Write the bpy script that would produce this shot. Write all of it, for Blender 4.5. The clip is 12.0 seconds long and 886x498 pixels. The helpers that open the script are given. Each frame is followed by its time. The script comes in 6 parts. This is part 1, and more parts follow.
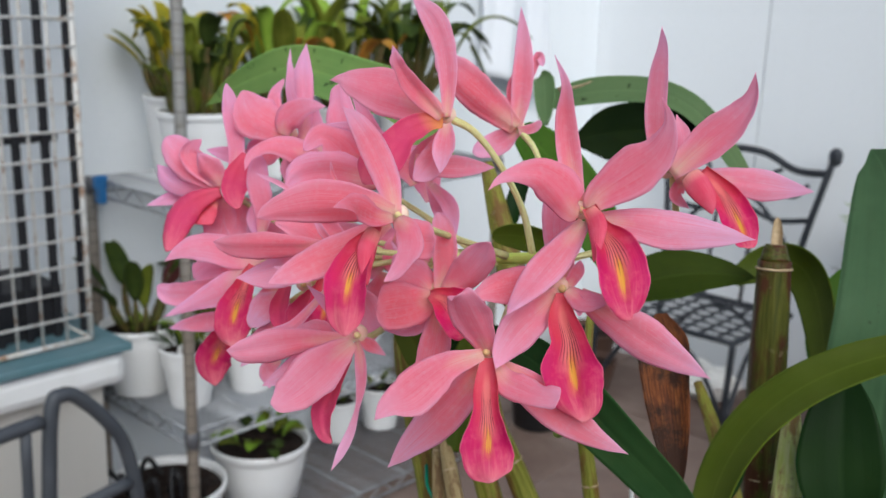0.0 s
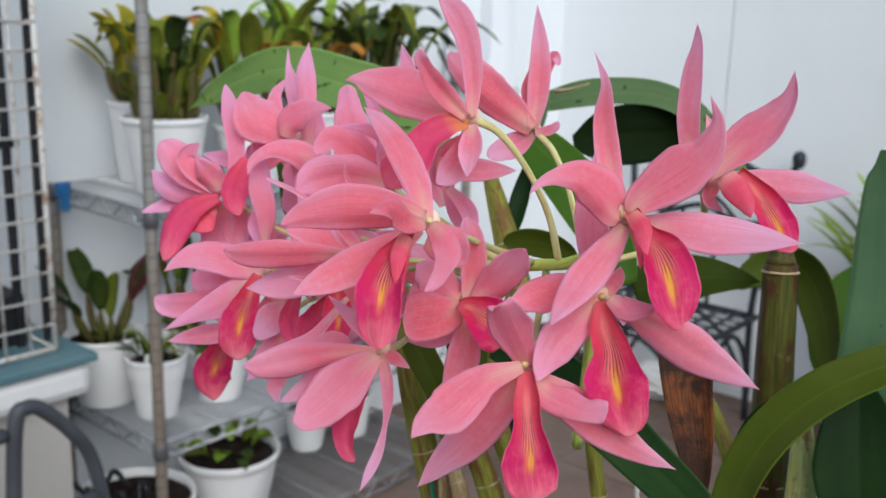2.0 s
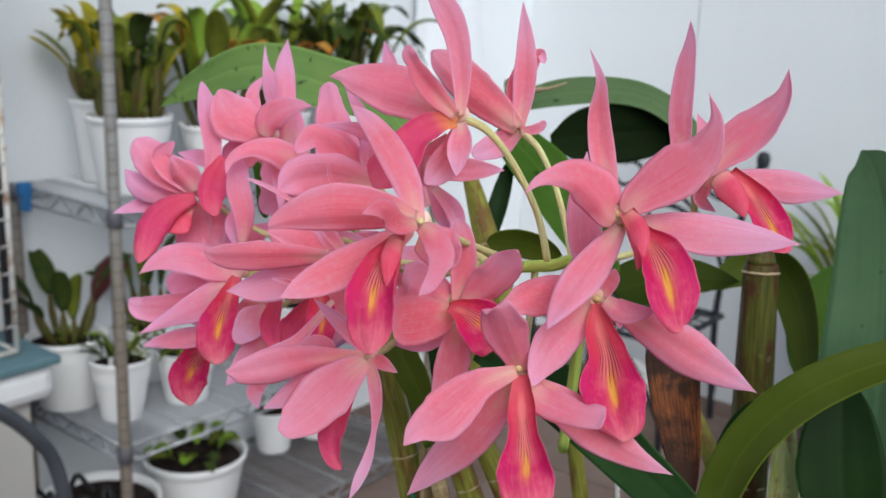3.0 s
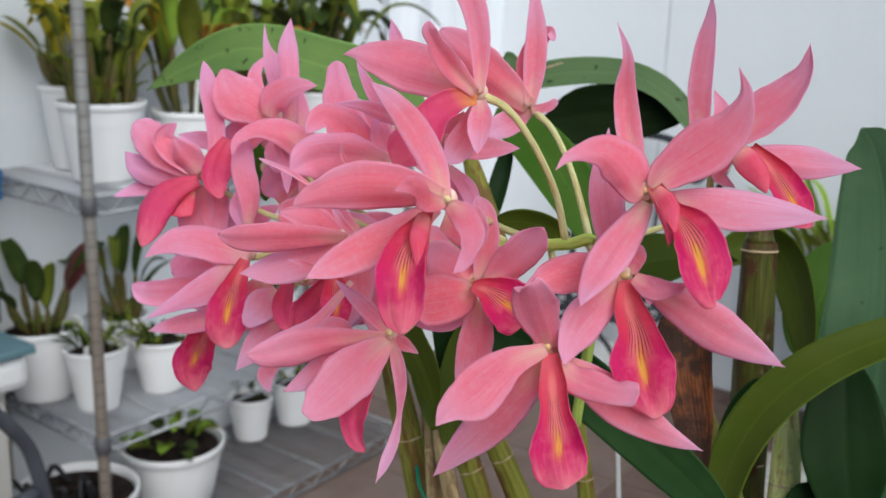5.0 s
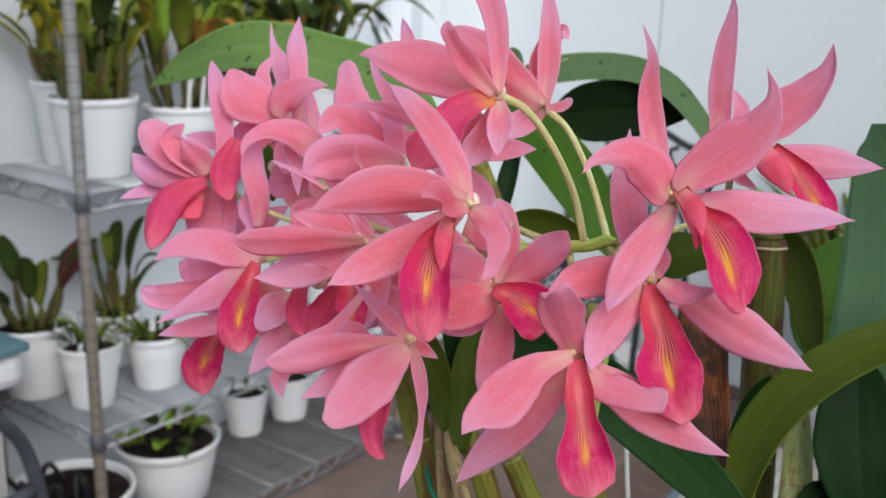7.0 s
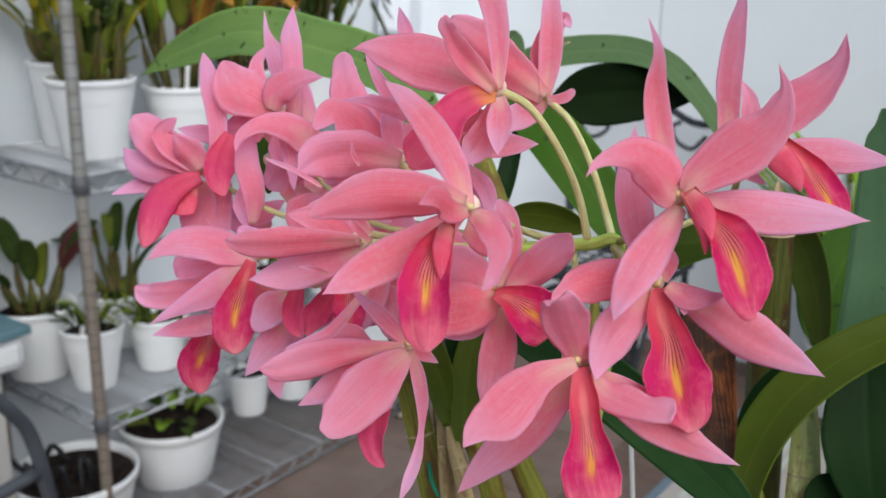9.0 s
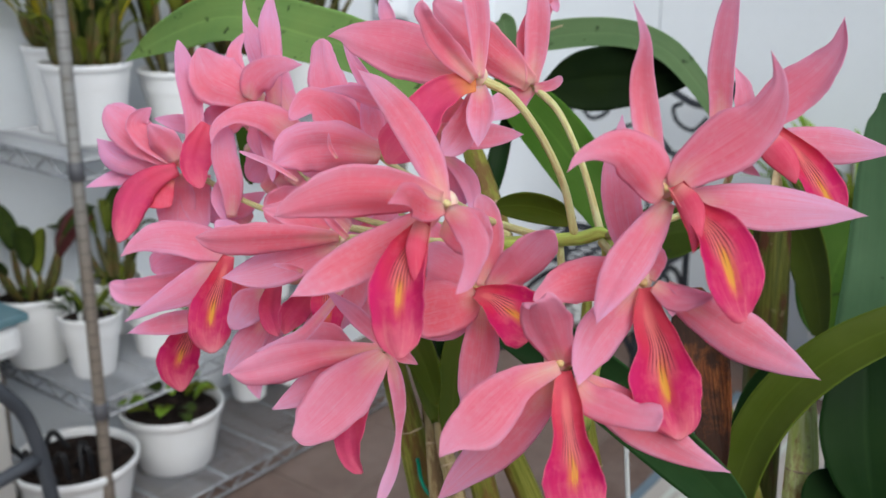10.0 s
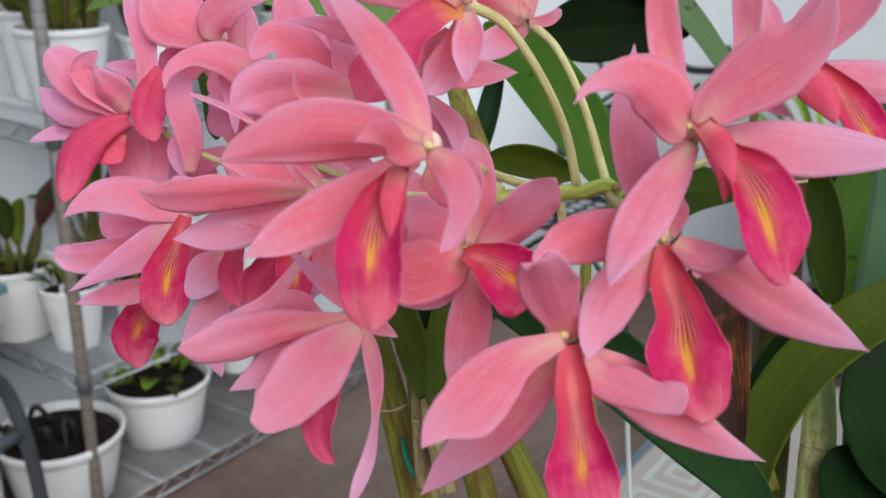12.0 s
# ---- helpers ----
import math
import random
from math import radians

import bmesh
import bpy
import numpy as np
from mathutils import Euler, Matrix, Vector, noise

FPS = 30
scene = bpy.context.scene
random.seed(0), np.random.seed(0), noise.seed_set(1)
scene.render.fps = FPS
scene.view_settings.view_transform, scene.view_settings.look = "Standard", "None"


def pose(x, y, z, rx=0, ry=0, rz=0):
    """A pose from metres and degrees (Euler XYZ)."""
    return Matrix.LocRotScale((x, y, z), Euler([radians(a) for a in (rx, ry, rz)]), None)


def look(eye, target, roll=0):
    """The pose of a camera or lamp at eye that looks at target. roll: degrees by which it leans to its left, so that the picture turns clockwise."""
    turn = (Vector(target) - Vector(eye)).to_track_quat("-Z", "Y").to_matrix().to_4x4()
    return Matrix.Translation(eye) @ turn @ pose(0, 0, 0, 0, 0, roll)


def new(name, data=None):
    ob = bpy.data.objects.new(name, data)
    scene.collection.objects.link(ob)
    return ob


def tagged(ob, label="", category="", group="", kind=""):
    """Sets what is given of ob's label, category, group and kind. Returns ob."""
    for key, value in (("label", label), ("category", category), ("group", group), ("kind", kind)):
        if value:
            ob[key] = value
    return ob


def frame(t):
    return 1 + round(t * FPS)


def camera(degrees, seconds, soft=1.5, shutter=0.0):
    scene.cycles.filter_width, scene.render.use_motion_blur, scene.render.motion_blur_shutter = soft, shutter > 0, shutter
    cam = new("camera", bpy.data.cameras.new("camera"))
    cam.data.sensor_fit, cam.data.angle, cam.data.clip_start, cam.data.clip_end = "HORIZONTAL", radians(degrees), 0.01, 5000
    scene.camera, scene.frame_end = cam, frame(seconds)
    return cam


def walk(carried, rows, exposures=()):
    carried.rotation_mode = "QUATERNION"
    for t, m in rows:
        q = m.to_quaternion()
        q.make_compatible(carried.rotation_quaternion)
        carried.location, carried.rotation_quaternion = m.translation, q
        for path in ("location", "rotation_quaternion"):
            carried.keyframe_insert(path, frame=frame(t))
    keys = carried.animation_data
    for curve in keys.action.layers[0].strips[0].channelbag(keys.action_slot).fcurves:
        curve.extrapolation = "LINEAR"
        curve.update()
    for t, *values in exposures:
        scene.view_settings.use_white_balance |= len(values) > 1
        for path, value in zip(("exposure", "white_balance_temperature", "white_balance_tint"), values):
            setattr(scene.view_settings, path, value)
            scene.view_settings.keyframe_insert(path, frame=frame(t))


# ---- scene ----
cam = camera(49.4, 12.0)
PATH = [
    (0.0, 0.0000, 0.0000, 1.1600, 76.00, -1.63, 0.41),
    (0.5, -0.0052, 0.0028, 1.1579, 76.16, -1.81, -0.64),
    (1.0, -0.0103, 0.0046, 1.1582, 76.25, -1.76, -1.29),
    (1.5, -0.0149, 0.0096, 1.1566, 76.31, -1.74, -1.53),
    (2.0, -0.0195, 0.0138, 1.1568, 76.35, -1.68, -1.94),
    (2.5, -0.0226, 0.0172, 1.1564, 76.41, -1.93, -2.84),
    (3.0, -0.0260, 0.0212, 1.1553, 76.41, -2.06, -3.97),
    (3.2, -0.0272, 0.0215, 1.1545, 76.36, -2.06, -4.19),
    (4.8, -0.0388, 0.0249, 1.1531, 75.52, -1.84, -5.75),
    (5.0, -0.0402, 0.0250, 1.1522, 75.62, -1.90, -5.82),
    (5.5, -0.0423, 0.0242, 1.1543, 75.54, -1.93, -5.90),
    (6.0, -0.0432, 0.0248, 1.1542, 75.39, -1.98, -6.10),
    (6.5, -0.0452, 0.0265, 1.1546, 75.26, -1.84, -6.24),
    (7.0, -0.0478, 0.0304, 1.1540, 75.20, -1.68, -6.43),
    (7.2, -0.0485, 0.0309, 1.1543, 75.20, -1.68, -6.42),
    (8.8, -0.0441, 0.0374, 1.1599, 73.99, -1.19, -6.38),
    (9.0, -0.0461, 0.0405, 1.1589, 73.72, -1.17, -6.45),
    (9.5, -0.0416, 0.0461, 1.1572, 72.75, -0.90, -6.44),
    (10.0, -0.0386, 0.0518, 1.1595, 72.66, -0.84, -6.41),
    (10.5, -0.0331, 0.0565, 1.1552, 72.07, -0.75, -6.29),
    (11.0, -0.0261, 0.0631, 1.1488, 71.68, -0.61, -6.25),
    (11.5, -0.0254, 0.0732, 1.1443, 71.30, -0.57, -6.33),
    (12.0, -0.0332, 0.0842, 1.1455, 70.88, -0.64, -7.11),
]
walk(cam, [(t, pose(x, y, z, rx, ry, rz)) for t, x, y, z, rx, ry, rz in PATH], [(0.0, 0.20, 6050, 6)])
cam.data.dof.use_dof, cam.data.dof.focus_distance, cam.data.dof.aperture_fstop = True, 0.28, 24.0

# ---- light: bright overcast sky over a walled yard ----
world = bpy.data.worlds.new("sky")
scene.world = world
world.use_nodes = True
sky = world.node_tree.nodes.new("ShaderNodeTexSky")
sky.sky_type, sky.sun_disc = "NISHITA", False
sky.sun_elevation, sky.sun_rotation = radians(38), radians(168)
sky.air_density, sky.dust_density, sky.ozone_density = 1.0, 3.0, 1.0
back = world.node_tree.nodes["Background"]
back.inputs["Strength"].default_value = 0.088
world.node_tree.links.new(sky.outputs[0], back.inputs["Color"])
sun = new("sun", bpy.data.lights.new("sun", "SUN"))
sun.data.energy, sun.data.angle, sun.data.color = 1.76, radians(52), (1.0, 0.98, 0.95)
sun.matrix_world = look((0.8, -3.4, 4.1), (0.0, 0.4, 1.0))

# ---- materials ----


class Nodes:
    """A small helper that wires one node material."""

    def __init__(self, name, rough=0.6, metal=0.0, spec=0.5):
        self.mat = bpy.data.materials.new(name)
        self.mat.use_nodes = True
        self.t = self.mat.node_tree
        self.b = self.t.nodes["Principled BSDF"]
        self.b.inputs["Roughness"].default_value = rough
        self.b.inputs["Metallic"].default_value = metal
        self.b.inputs["Specular IOR Level"].default_value = spec
        self.co = self.t.nodes.new("ShaderNodeTexCoord")

    def link(self, a, b):
        self.t.links.new(a, b)
        return b

    def coords(self, kind="Object", scale=(1, 1, 1)):
        m = self.t.nodes.new("ShaderNodeMapping")
        m.inputs["Scale"].default_value = scale
        self.link(self.co.outputs[kind], m.inputs["Vector"])
        return m.outputs[0]

    def noise(self, scale, detail=4.0, rough=0.55, vec=None, out="Fac"):
        n = self.t.nodes.new("ShaderNodeTexNoise")
        n.inputs["Scale"].default_value, n.inputs["Detail"].default_value = scale, detail
        n.inputs["Roughness"].default_value = rough
        self.link(vec if vec is not None else self.co.outputs["Object"], n.inputs["Vector"])
        return n.outputs[out]

    def ramp(self, fac, *stops):
        r = self.t.nodes.new("ShaderNodeValToRGB")
        e = r.color_ramp.elements
        for i, (p, c) in enumerate(stops):
            el = e[i] if i < 2 else e.new(p)
            el.position = p
            el.color = (*c, 1) if not isinstance(c, (int, float)) else (c, c, c, 1)
        self.link(fac, r.inputs[0])
        return r.outputs[0]

    def mix(self, fac, a, b, blend="MIX"):
        m = self.t.nodes.new("ShaderNodeMix")
        m.data_type, m.blend_type = "RGBA", blend
        for socket, v in ((m.inputs[0], fac), (m.inputs[6], a), (m.inputs[7], b)):
            if isinstance(v, (int, float)):
                socket.default_value = v if socket == m.inputs[0] else (v, v, v, 1)
            elif isinstance(v, tuple):
                socket.default_value = (*v, 1)
            else:
                self.link(v, socket)
        return m.outputs[2]

    def math(self, op, a, b=0.0, c=0.0):
        m = self.t.nodes.new("ShaderNodeMath")
        m.operation = op
        for socket, v in zip(m.inputs, (a, b, c)):
            if isinstance(v, (int, float)):
                socket.default_value = v
            else:
                self.link(v, socket)
        return m.outputs[0]

    def uv(self):
        s = self.t.nodes.new("ShaderNodeSeparateXYZ")
        self.link(self.co.outputs["UV"], s.inputs[0])
        return s.outputs[0], s.outputs[1]

    def random(self):
        return self.t.nodes.new("ShaderNodeObjectInfo").outputs["Random"]

    def color(self, c):
        if isinstance(c, tuple):
            self.b.inputs["Base Color"].default_value = (*c, 1)
        else:
            self.link(c, self.b.inputs["Base Color"])
        return self

    def rough(self, r):
        self.link(r, self.b.inputs["Roughness"])
        return self

    def bump(self, height, strength=0.3, distance=0.002):
        n = self.t.nodes.new("ShaderNodeBump")
        n.inputs["Strength"].default_value, n.inputs["Distance"].default_value = strength, distance
        self.link(height, n.inputs["Height"])
        self.link(n.outputs[0], self.b.inputs["Normal"])
        return self

    def thin(self, share, color):
        """Lets a share of the light through, as a petal or a leaf does."""
        tr = self.t.nodes.new("ShaderNodeBsdfTranslucent")
        self.link(color, tr.inputs[0])
        m = self.t.nodes.new("ShaderNodeMixShader")
        m.inputs[0].default_value = share
        self.link(self.b.outputs[0], m.inputs[1])
        self.link(tr.outputs[0], m.inputs[2])
        self.link(m.outputs[0], self.t.nodes["Material Output"].inputs[0])
        return self


def tissue(n, u, v, across, along):
    """A noise drawn out along the petal, so that it runs as veins do."""
    vec = n.t.nodes.new("ShaderNodeCombineXYZ")
    off = n.math("MULTIPLY", n.random(), 37.0)
    n.link(n.math("ADD", n.math("MULTIPLY", u, across), off), vec.inputs[0])
    n.link(n.math("ADD", n.math("MULTIPLY", v, along), off), vec.inputs[1])
    return n.noise(1.0, 4.0, 0.6, vec.outputs[0])


def tepal_material(name, body, warm, tip, throat, lilac):
    """Pink flower tissue: cream at the foot, salmon in the middle, lilac rims and point, fine lengthwise veins."""
    n = Nodes(name, 0.5, 0, 0.16)
    u, v = n.uv()
    r = n.random()
    vein, streak = tissue(n, u, v, 42.0, 2.4), tissue(n, u, v, 9.0, 2.0)
    big, grain = n.noise(60.0, 3.0, 0.5), n.noise(700.0, 3.0, 0.6)
    side = n.math("ABSOLUTE", n.math("SUBTRACT", u, 0.5))
    deep = tuple(a * b for a, b in zip(warm, (0.95, 0.62, 0.70)))
    pale = tuple(min(1.0, a * b) for a, b in zip(tip, (1.0, 1.16, 1.02)))
    c = n.mix(n.ramp(n.math("ADD", n.math("MULTIPLY", r, 0.5), n.math("MULTIPLY", streak, 0.8)), (0.40, 0.0), (0.95, 1.0)), body, warm)
    # the point and the rims fade to lilac
    fade = n.math("ADD", n.math("ADD", v, n.math("MULTIPLY", n.math("SUBTRACT", big, 0.5), 0.8)), n.math("MULTIPLY", n.math("SUBTRACT", streak, 0.5), 0.5))
    c = n.mix(n.ramp(n.math("SUBTRACT", fade, n.math("MULTIPLY", r, 0.25)), (0.30, 0.0), (0.80, lilac)), c, tip)
    rim = n.math("ADD", side, n.math("MULTIPLY", n.math("SUBTRACT", big, 0.5), 0.25))
    c = n.mix(n.ramp(rim, (0.28, 0.0), (0.50, 0.6 * lilac + 0.1)), c, tip)
    c = n.mix(n.ramp(n.math("ADD", v, n.math("MULTIPLY", side, 0.35)), (0.05, 1.0), (0.13, 0.6), (0.32, 0.0)), c, throat)
    c = n.mix(n.ramp(vein, (0.50, 0.0), (0.74, 0.45)), c, deep)
    c = n.mix(n.math("MULTIPLY", n.ramp(n.noise(240.0, 4.0, 0.65), (0.48, 0.0), (0.68, 0.20)), n.ramp(big, (0.3, 1.0), (0.7, 0.35))), c, deep)
    c = n.mix(n.ramp(vein, (0.26, 0.42), (0.46, 0.0)), c, pale)
    c = n.mix(n.ramp(grain, (0.50, 0.0), (0.74, 0.24)), c, pale)
    mid = n.math("MULTIPLY", n.ramp(side, (0.0, 0.22), (0.02, 0.0)), n.ramp(v, (0.45, 1.0), (0.9, 0.0)))
    c = n.mix(mid, c, deep)
    n.color(c).bump(n.mix(0.35, vein, grain), 0.30, 0.0006)
    n.b.inputs["Sheen Weight"].default_value, n.b.inputs["Sheen Roughness"].default_value = 0.05, 0.35
    n.b.inputs["Sheen Tint"].default_value = (1.0, 0.80, 0.94, 1)
    return n.thin(0.50, n.mix(1.0, c, (1.0, 0.62, 0.70), "MULTIPLY")).mat


def lip_material(name, inside, orange=False):
    """Vivid rose lip, paler and salmon at its rim; inside an orange patch and a fan of dark and pale lines."""
    n = Nodes(name, 0.48, 0, 0.18)
    u, v = n.uv()
    side = n.math("ABSOLUTE", n.math("SUBTRACT", u, 0.5))
    vein, streak = tissue(n, u, v, 34.0, 2.4), tissue(n, u, v, 10.0, 2.6)
    cloud, grain = n.noise(120.0, 4.0, 0.6), n.noise(600.0, 3.0, 0.6)
    wob = n.math("ADD", v, n.math("MULTIPLY", n.math("SUBTRACT", cloud, 0.5), 0.4))
    c = n.ramp(wob, (0.0, (0.86, 0.17, 0.22)), (0.25, (0.80, 0.06, 0.13)), (0.5, (0.74, 0.018, 0.17)), (0.72, (0.78, 0.05, 0.20)), (0.92, (0.90, 0.21, 0.31)), (1.0, (0.93, 0.34, 0.42)))
    c = n.mix(n.math("MULTIPLY", n.ramp(side, (0.30, 0.0), (0.48, 0.75)), n.ramp(v, (0.15, 0.2), (0.5, 1.0), (0.85, 0.6))), c, (0.74, 0.02, 0.21))
    c = n.mix(n.ramp(n.math("ADD", side, n.math("MULTIPLY", n.math("SUBTRACT", grain, 0.5), 0.04)), (0.475, 0.0), (0.5, 0.55)), c, (0.95, 0.36, 0.46))
    c = n.mix(n.ramp(vein, (0.52, 0.0), (0.76, 0.16)), c, (0.93, 0.22, 0.28))
    c = n.mix(n.ramp(n.noise(240.0, 3.0, 0.6), (0.50, 0.0), (0.70, 0.40)), c, (0.93, 0.20, 0.28))
    c = n.mix(n.ramp(vein, (0.22, 0.16), (0.44, 0.0)), c, (0.68, 0.012, 0.12))
    c = n.mix(n.math("MULTIPLY", n.ramp(streak, (0.48, 0.0), (0.68, 0.5)), n.ramp(v, (0.55, 0.0), (0.8, 1.0))), c, (0.96, 0.36, 0.38))
    if inside:
        # a salmon fan opening from the throat, an orange patch where it ends
        fan = n.math("DIVIDE", n.math("SUBTRACT", u, 0.5), n.math("ADD", n.math("MULTIPLY", v, 0.9), 0.18))
        fanside = n.math("ABSOLUTE", fan)
        reach = n.ramp(v, (0.06, 0.0), (0.14, 1.0), (0.44, 1.0), (0.58, 0.0))
        c = n.mix(n.math("MULTIPLY", n.ramp(fanside, (0.16, 0.75), (0.42, 0.0)), reach), c, (0.93, 0.30, 0.28))
        c = n.mix(n.math("MULTIPLY", n.math("MULTIPLY", n.ramp(fanside, (0.05, 1.0), (0.19, 0.0)), n.ramp(v, (0.36, 0.0), (0.46, 0.85), (0.60, 0.85), (0.74, 0.0))), n.ramp(streak, (0.36, 0.25), (0.54, 1.0))), c, (0.95, 0.36, 0.09))
        along = n.math("MULTIPLY", n.math("SUBTRACT", v, 0.55), 8.5)
        across = n.math("MULTIPLY", n.math("SUBTRACT", u, 0.5), 17.0)
        d = n.math("ADD", n.math("MULTIPLY", along, along), n.math("MULTIPLY", across, across))
        d = n.math("ADD", d, n.math("MULTIPLY", n.math("SUBTRACT", vein, 0.5), 5.0))
        c = n.mix(n.ramp(d, (0.0, 0.95), (1.0, 0.0)), c, (0.96, 0.56, 0.08))
        wave = n.math("SINE", n.math("MULTIPLY", n.math("ADD", fan, n.math("MULTIPLY", n.math("SUBTRACT", cloud, 0.5), 0.05)), 62.0))
        zone = n.math("MULTIPLY", n.ramp(n.math("ADD", v, n.math("MULTIPLY", fanside, 0.25)), (0.24, 0.0), (0.32, 1.0), (0.45, 1.0), (0.56, 0.0)), n.ramp(fanside, (0.30, 1.0), (0.42, 0.0)))
        c = n.mix(n.math("MULTIPLY", n.ramp(wave, (0.35, 0.0), (0.8, 0.9)), n.math("MULTIPLY", zone, n.ramp(streak, (0.34, 0.25), (0.5, 1.0)))), c, (0.20, 0.008, 0.035))
    else:
        c = n.mix(0.5, c, (0.86, 0.15, 0.31))
    if orange:
        c = n.mix(n.ramp(n.math("ADD", v, n.math("MULTIPLY", n.math("SUBTRACT", cloud, 0.5), 0.15)), (0.04, 0.9), (0.13, 0.65), (0.26, 0.0)), c, (0.93, 0.42, 0.13))
    n.color(c).bump(n.mix(0.4, vein, cloud), 0.35, 0.0007)
    return n.thin(0.38 if inside else 0.42, n.mix(1.0, c, (1.0, 0.8, 0.9), "MULTIPLY")).mat


def lip_outside_material(name):
    """The rolled back of a lip: rose with paler veins, cream where it joins."""
    n = Nodes(name, 0.48, 0, 0.18)
    u, v = n.uv()
    vein, cloud = tissue(n, u, v, 26.0, 2.2), n.noise(110.0, 3.0, 0.6)
    c = n.mix(n.ramp(cloud, (0.35, 0.0), (0.7, 1.0)), (0.86, 0.10, 0.19), (0.90, 0.18, 0.28))
    c = n.mix(n.ramp(v, (0.02, 0.8), (0.25, 0.0)), c, (0.95, 0.55, 0.45))
    c = n.mix(n.ramp(vein, (0.5, 0.0), (0.76, 0.4)), c, (0.80, 0.05, 0.16))
    c = n.mix(n.ramp(vein, (0.24, 0.4), (0.45, 0.0)), c, (0.96, 0.42, 0.50))
    n.color(c).bump(vein, 0.3, 0.0006)
    return n.thin(0.34, n.mix(1.0, c, (1.0, 0.8, 0.9), "MULTIPLY")).mat


def leaf_material(name, top, low, spots=0.0, rough=0.33, through_share=0.12, gloss=0.06):
    """Leathery orchid leaf: lengthwise streaks, a paler midrib, dark specks."""
    n = Nodes(name, rough, 0, gloss)
    u, v = n.uv()
    vec = n.t.nodes.new("ShaderNodeCombineXYZ")
    n.link(n.math("MULTIPLY", u, 30.0), vec.inputs[0])
    n.link(n.math("MULTIPLY", v, 3.0), vec.inputs[1])
    streak = n.noise(1.0, 4.0, 0.6, vec.outputs[0])
    cloud = n.noise(28.0, 4.0, 0.6)
    c = n.mix(n.ramp(cloud, (0.35, 0.0), (0.7, 1.0)), top, low)
    c = n.mix(n.ramp(streak, (0.4, 0.0), (0.75, 0.22)), c, tuple(min(1, a * 1.6) for a in top))
    rib = n.ramp(n.math("ABSOLUTE", n.math("SUBTRACT", u, 0.5)), (0.0, 0.35), (0.035, 0.0))
    c = n.mix(rib, c, tuple(min(1, a * 1.5) for a in low))
    edge = n.ramp(n.math("ABSOLUTE", n.math("SUBTRACT", u, 0.5)), (0.47, 0.0), (0.5, 0.6))
    c = n.mix(edge, c, tuple(min(1, a * 2.2) for a in top))
    if spots:
        speck = n.noise(150.0, 2.0, 0.5)
        c = n.mix(n.ramp(speck, (0.70 - 0.05 * spots, 0.0), (0.78 - 0.05 * spots, 0.75)), c, (0.02, 0.03, 0.012))
    n.color(c).bump(n.mix(0.5, streak, cloud), 0.25, 0.001)
    n.rough(n.ramp(cloud, (0.3, rough - 0.06), (0.7, rough + 0.14)))
    return n.thin(through_share, c).mat


def cane_material(name, a, b, brown):
    n = Nodes(name, 0.5, 0, 0.25)
    u, v = n.uv()
    vec = n.t.nodes.new("ShaderNodeCombineXYZ")
    n.link(n.math("MULTIPLY", u, 34.0), vec.inputs[0])
    n.link(n.math("MULTIPLY", v, 4.0), vec.inputs[1])
    streak = n.noise(1.0, 4.0, 0.65, vec.outputs[0])
    pv = n.t.nodes.new("ShaderNodeCombineXYZ")
    n.link(n.math("MULTIPLY", u, 5.0), pv.inputs[0])
    n.link(n.math("MULTIPLY", v, 4.5), pv.inputs[1])
    n.link(n.math("MULTIPLY", n.random(), 20.0), pv.inputs[2])
    patch = n.noise(1.0, 5.0, 0.65, pv.outputs[0])
    c = n.mix(n.ramp(streak, (0.35, 0.0), (0.65, 1.0)), a, b)
    c = n.mix(n.ramp(patch, (0.48, 0.0), (0.60, 0.9)), c, brown)
    c = n.mix(n.ramp(n.noise(160.0, 2.0), (0.66, 0.0), (0.72, 0.35)), c, (0.30, 0.25, 0.14))
    return n.color(c).bump(streak, 0.5, 0.0012).mat


def sheath_material(name):
    """Dry papery sheath: brown streaks, near-black blotches, a tan bloom."""
    n = Nodes(name, 0.55, 0, 0.3)
    u, v = n.uv()
    vec = n.t.nodes.new("ShaderNodeCombineXYZ")
    n.link(n.math("MULTIPLY", u, 22.0), vec.inputs[0])
    n.link(n.math("MULTIPLY", v, 5.0), vec.inputs[1])
    streak = n.noise(1.0, 5.0, 0.7, vec.outputs[0])
    blot = n.noise(52.0, 5.0, 0.65)
    c = n.ramp(streak, (0.3, (0.045, 0.012, 0.004)), (0.5, (0.15, 0.043, 0.010)), (0.72, (0.34, 0.125, 0.028)))
    c = n.mix(n.ramp(blot, (0.46, 0.0), (0.58, 0.9)), c, (0.018, 0.007, 0.004))
    c = n.mix(n.ramp(v, (0.62, 0.0), (0.95, 0.6)), c, (0.05, 0.018, 0.010))
    return n.color(c).bump(streak, 0.6, 0.0012).mat


def paint_material(name, base, dirt, rough=0.6, scale=3.0, amount=0.35, bump=0.15):
    """Painted masonry or sheet with faint stains at two scales."""
    n = Nodes(name, rough, 0, 0.3)
    big = n.noise(scale, 5.0, 0.6)
    fine = n.noise(scale * 45, 3.0, 0.6)
    drip = n.noise(1.0, 4.0, 0.6, n.coords("Object", (scale * 4, scale * 4, scale * 0.4)))
    c = n.mix(n.ramp(big, (0.42, 0.0), (0.75, amount)), base, dirt)
    c = n.mix(n.ramp(drip, (0.55, 0.0), (0.8, amount * 0.7)), c, dirt)
    c = n.mix(n.ramp(fine, (0.5, 0.0), (0.8, amount * 0.4)), c, tuple(a * 0.8 for a in base))
    return n.color(c).bump(n.mix(0.6, fine, big), bump, 0.002).mat


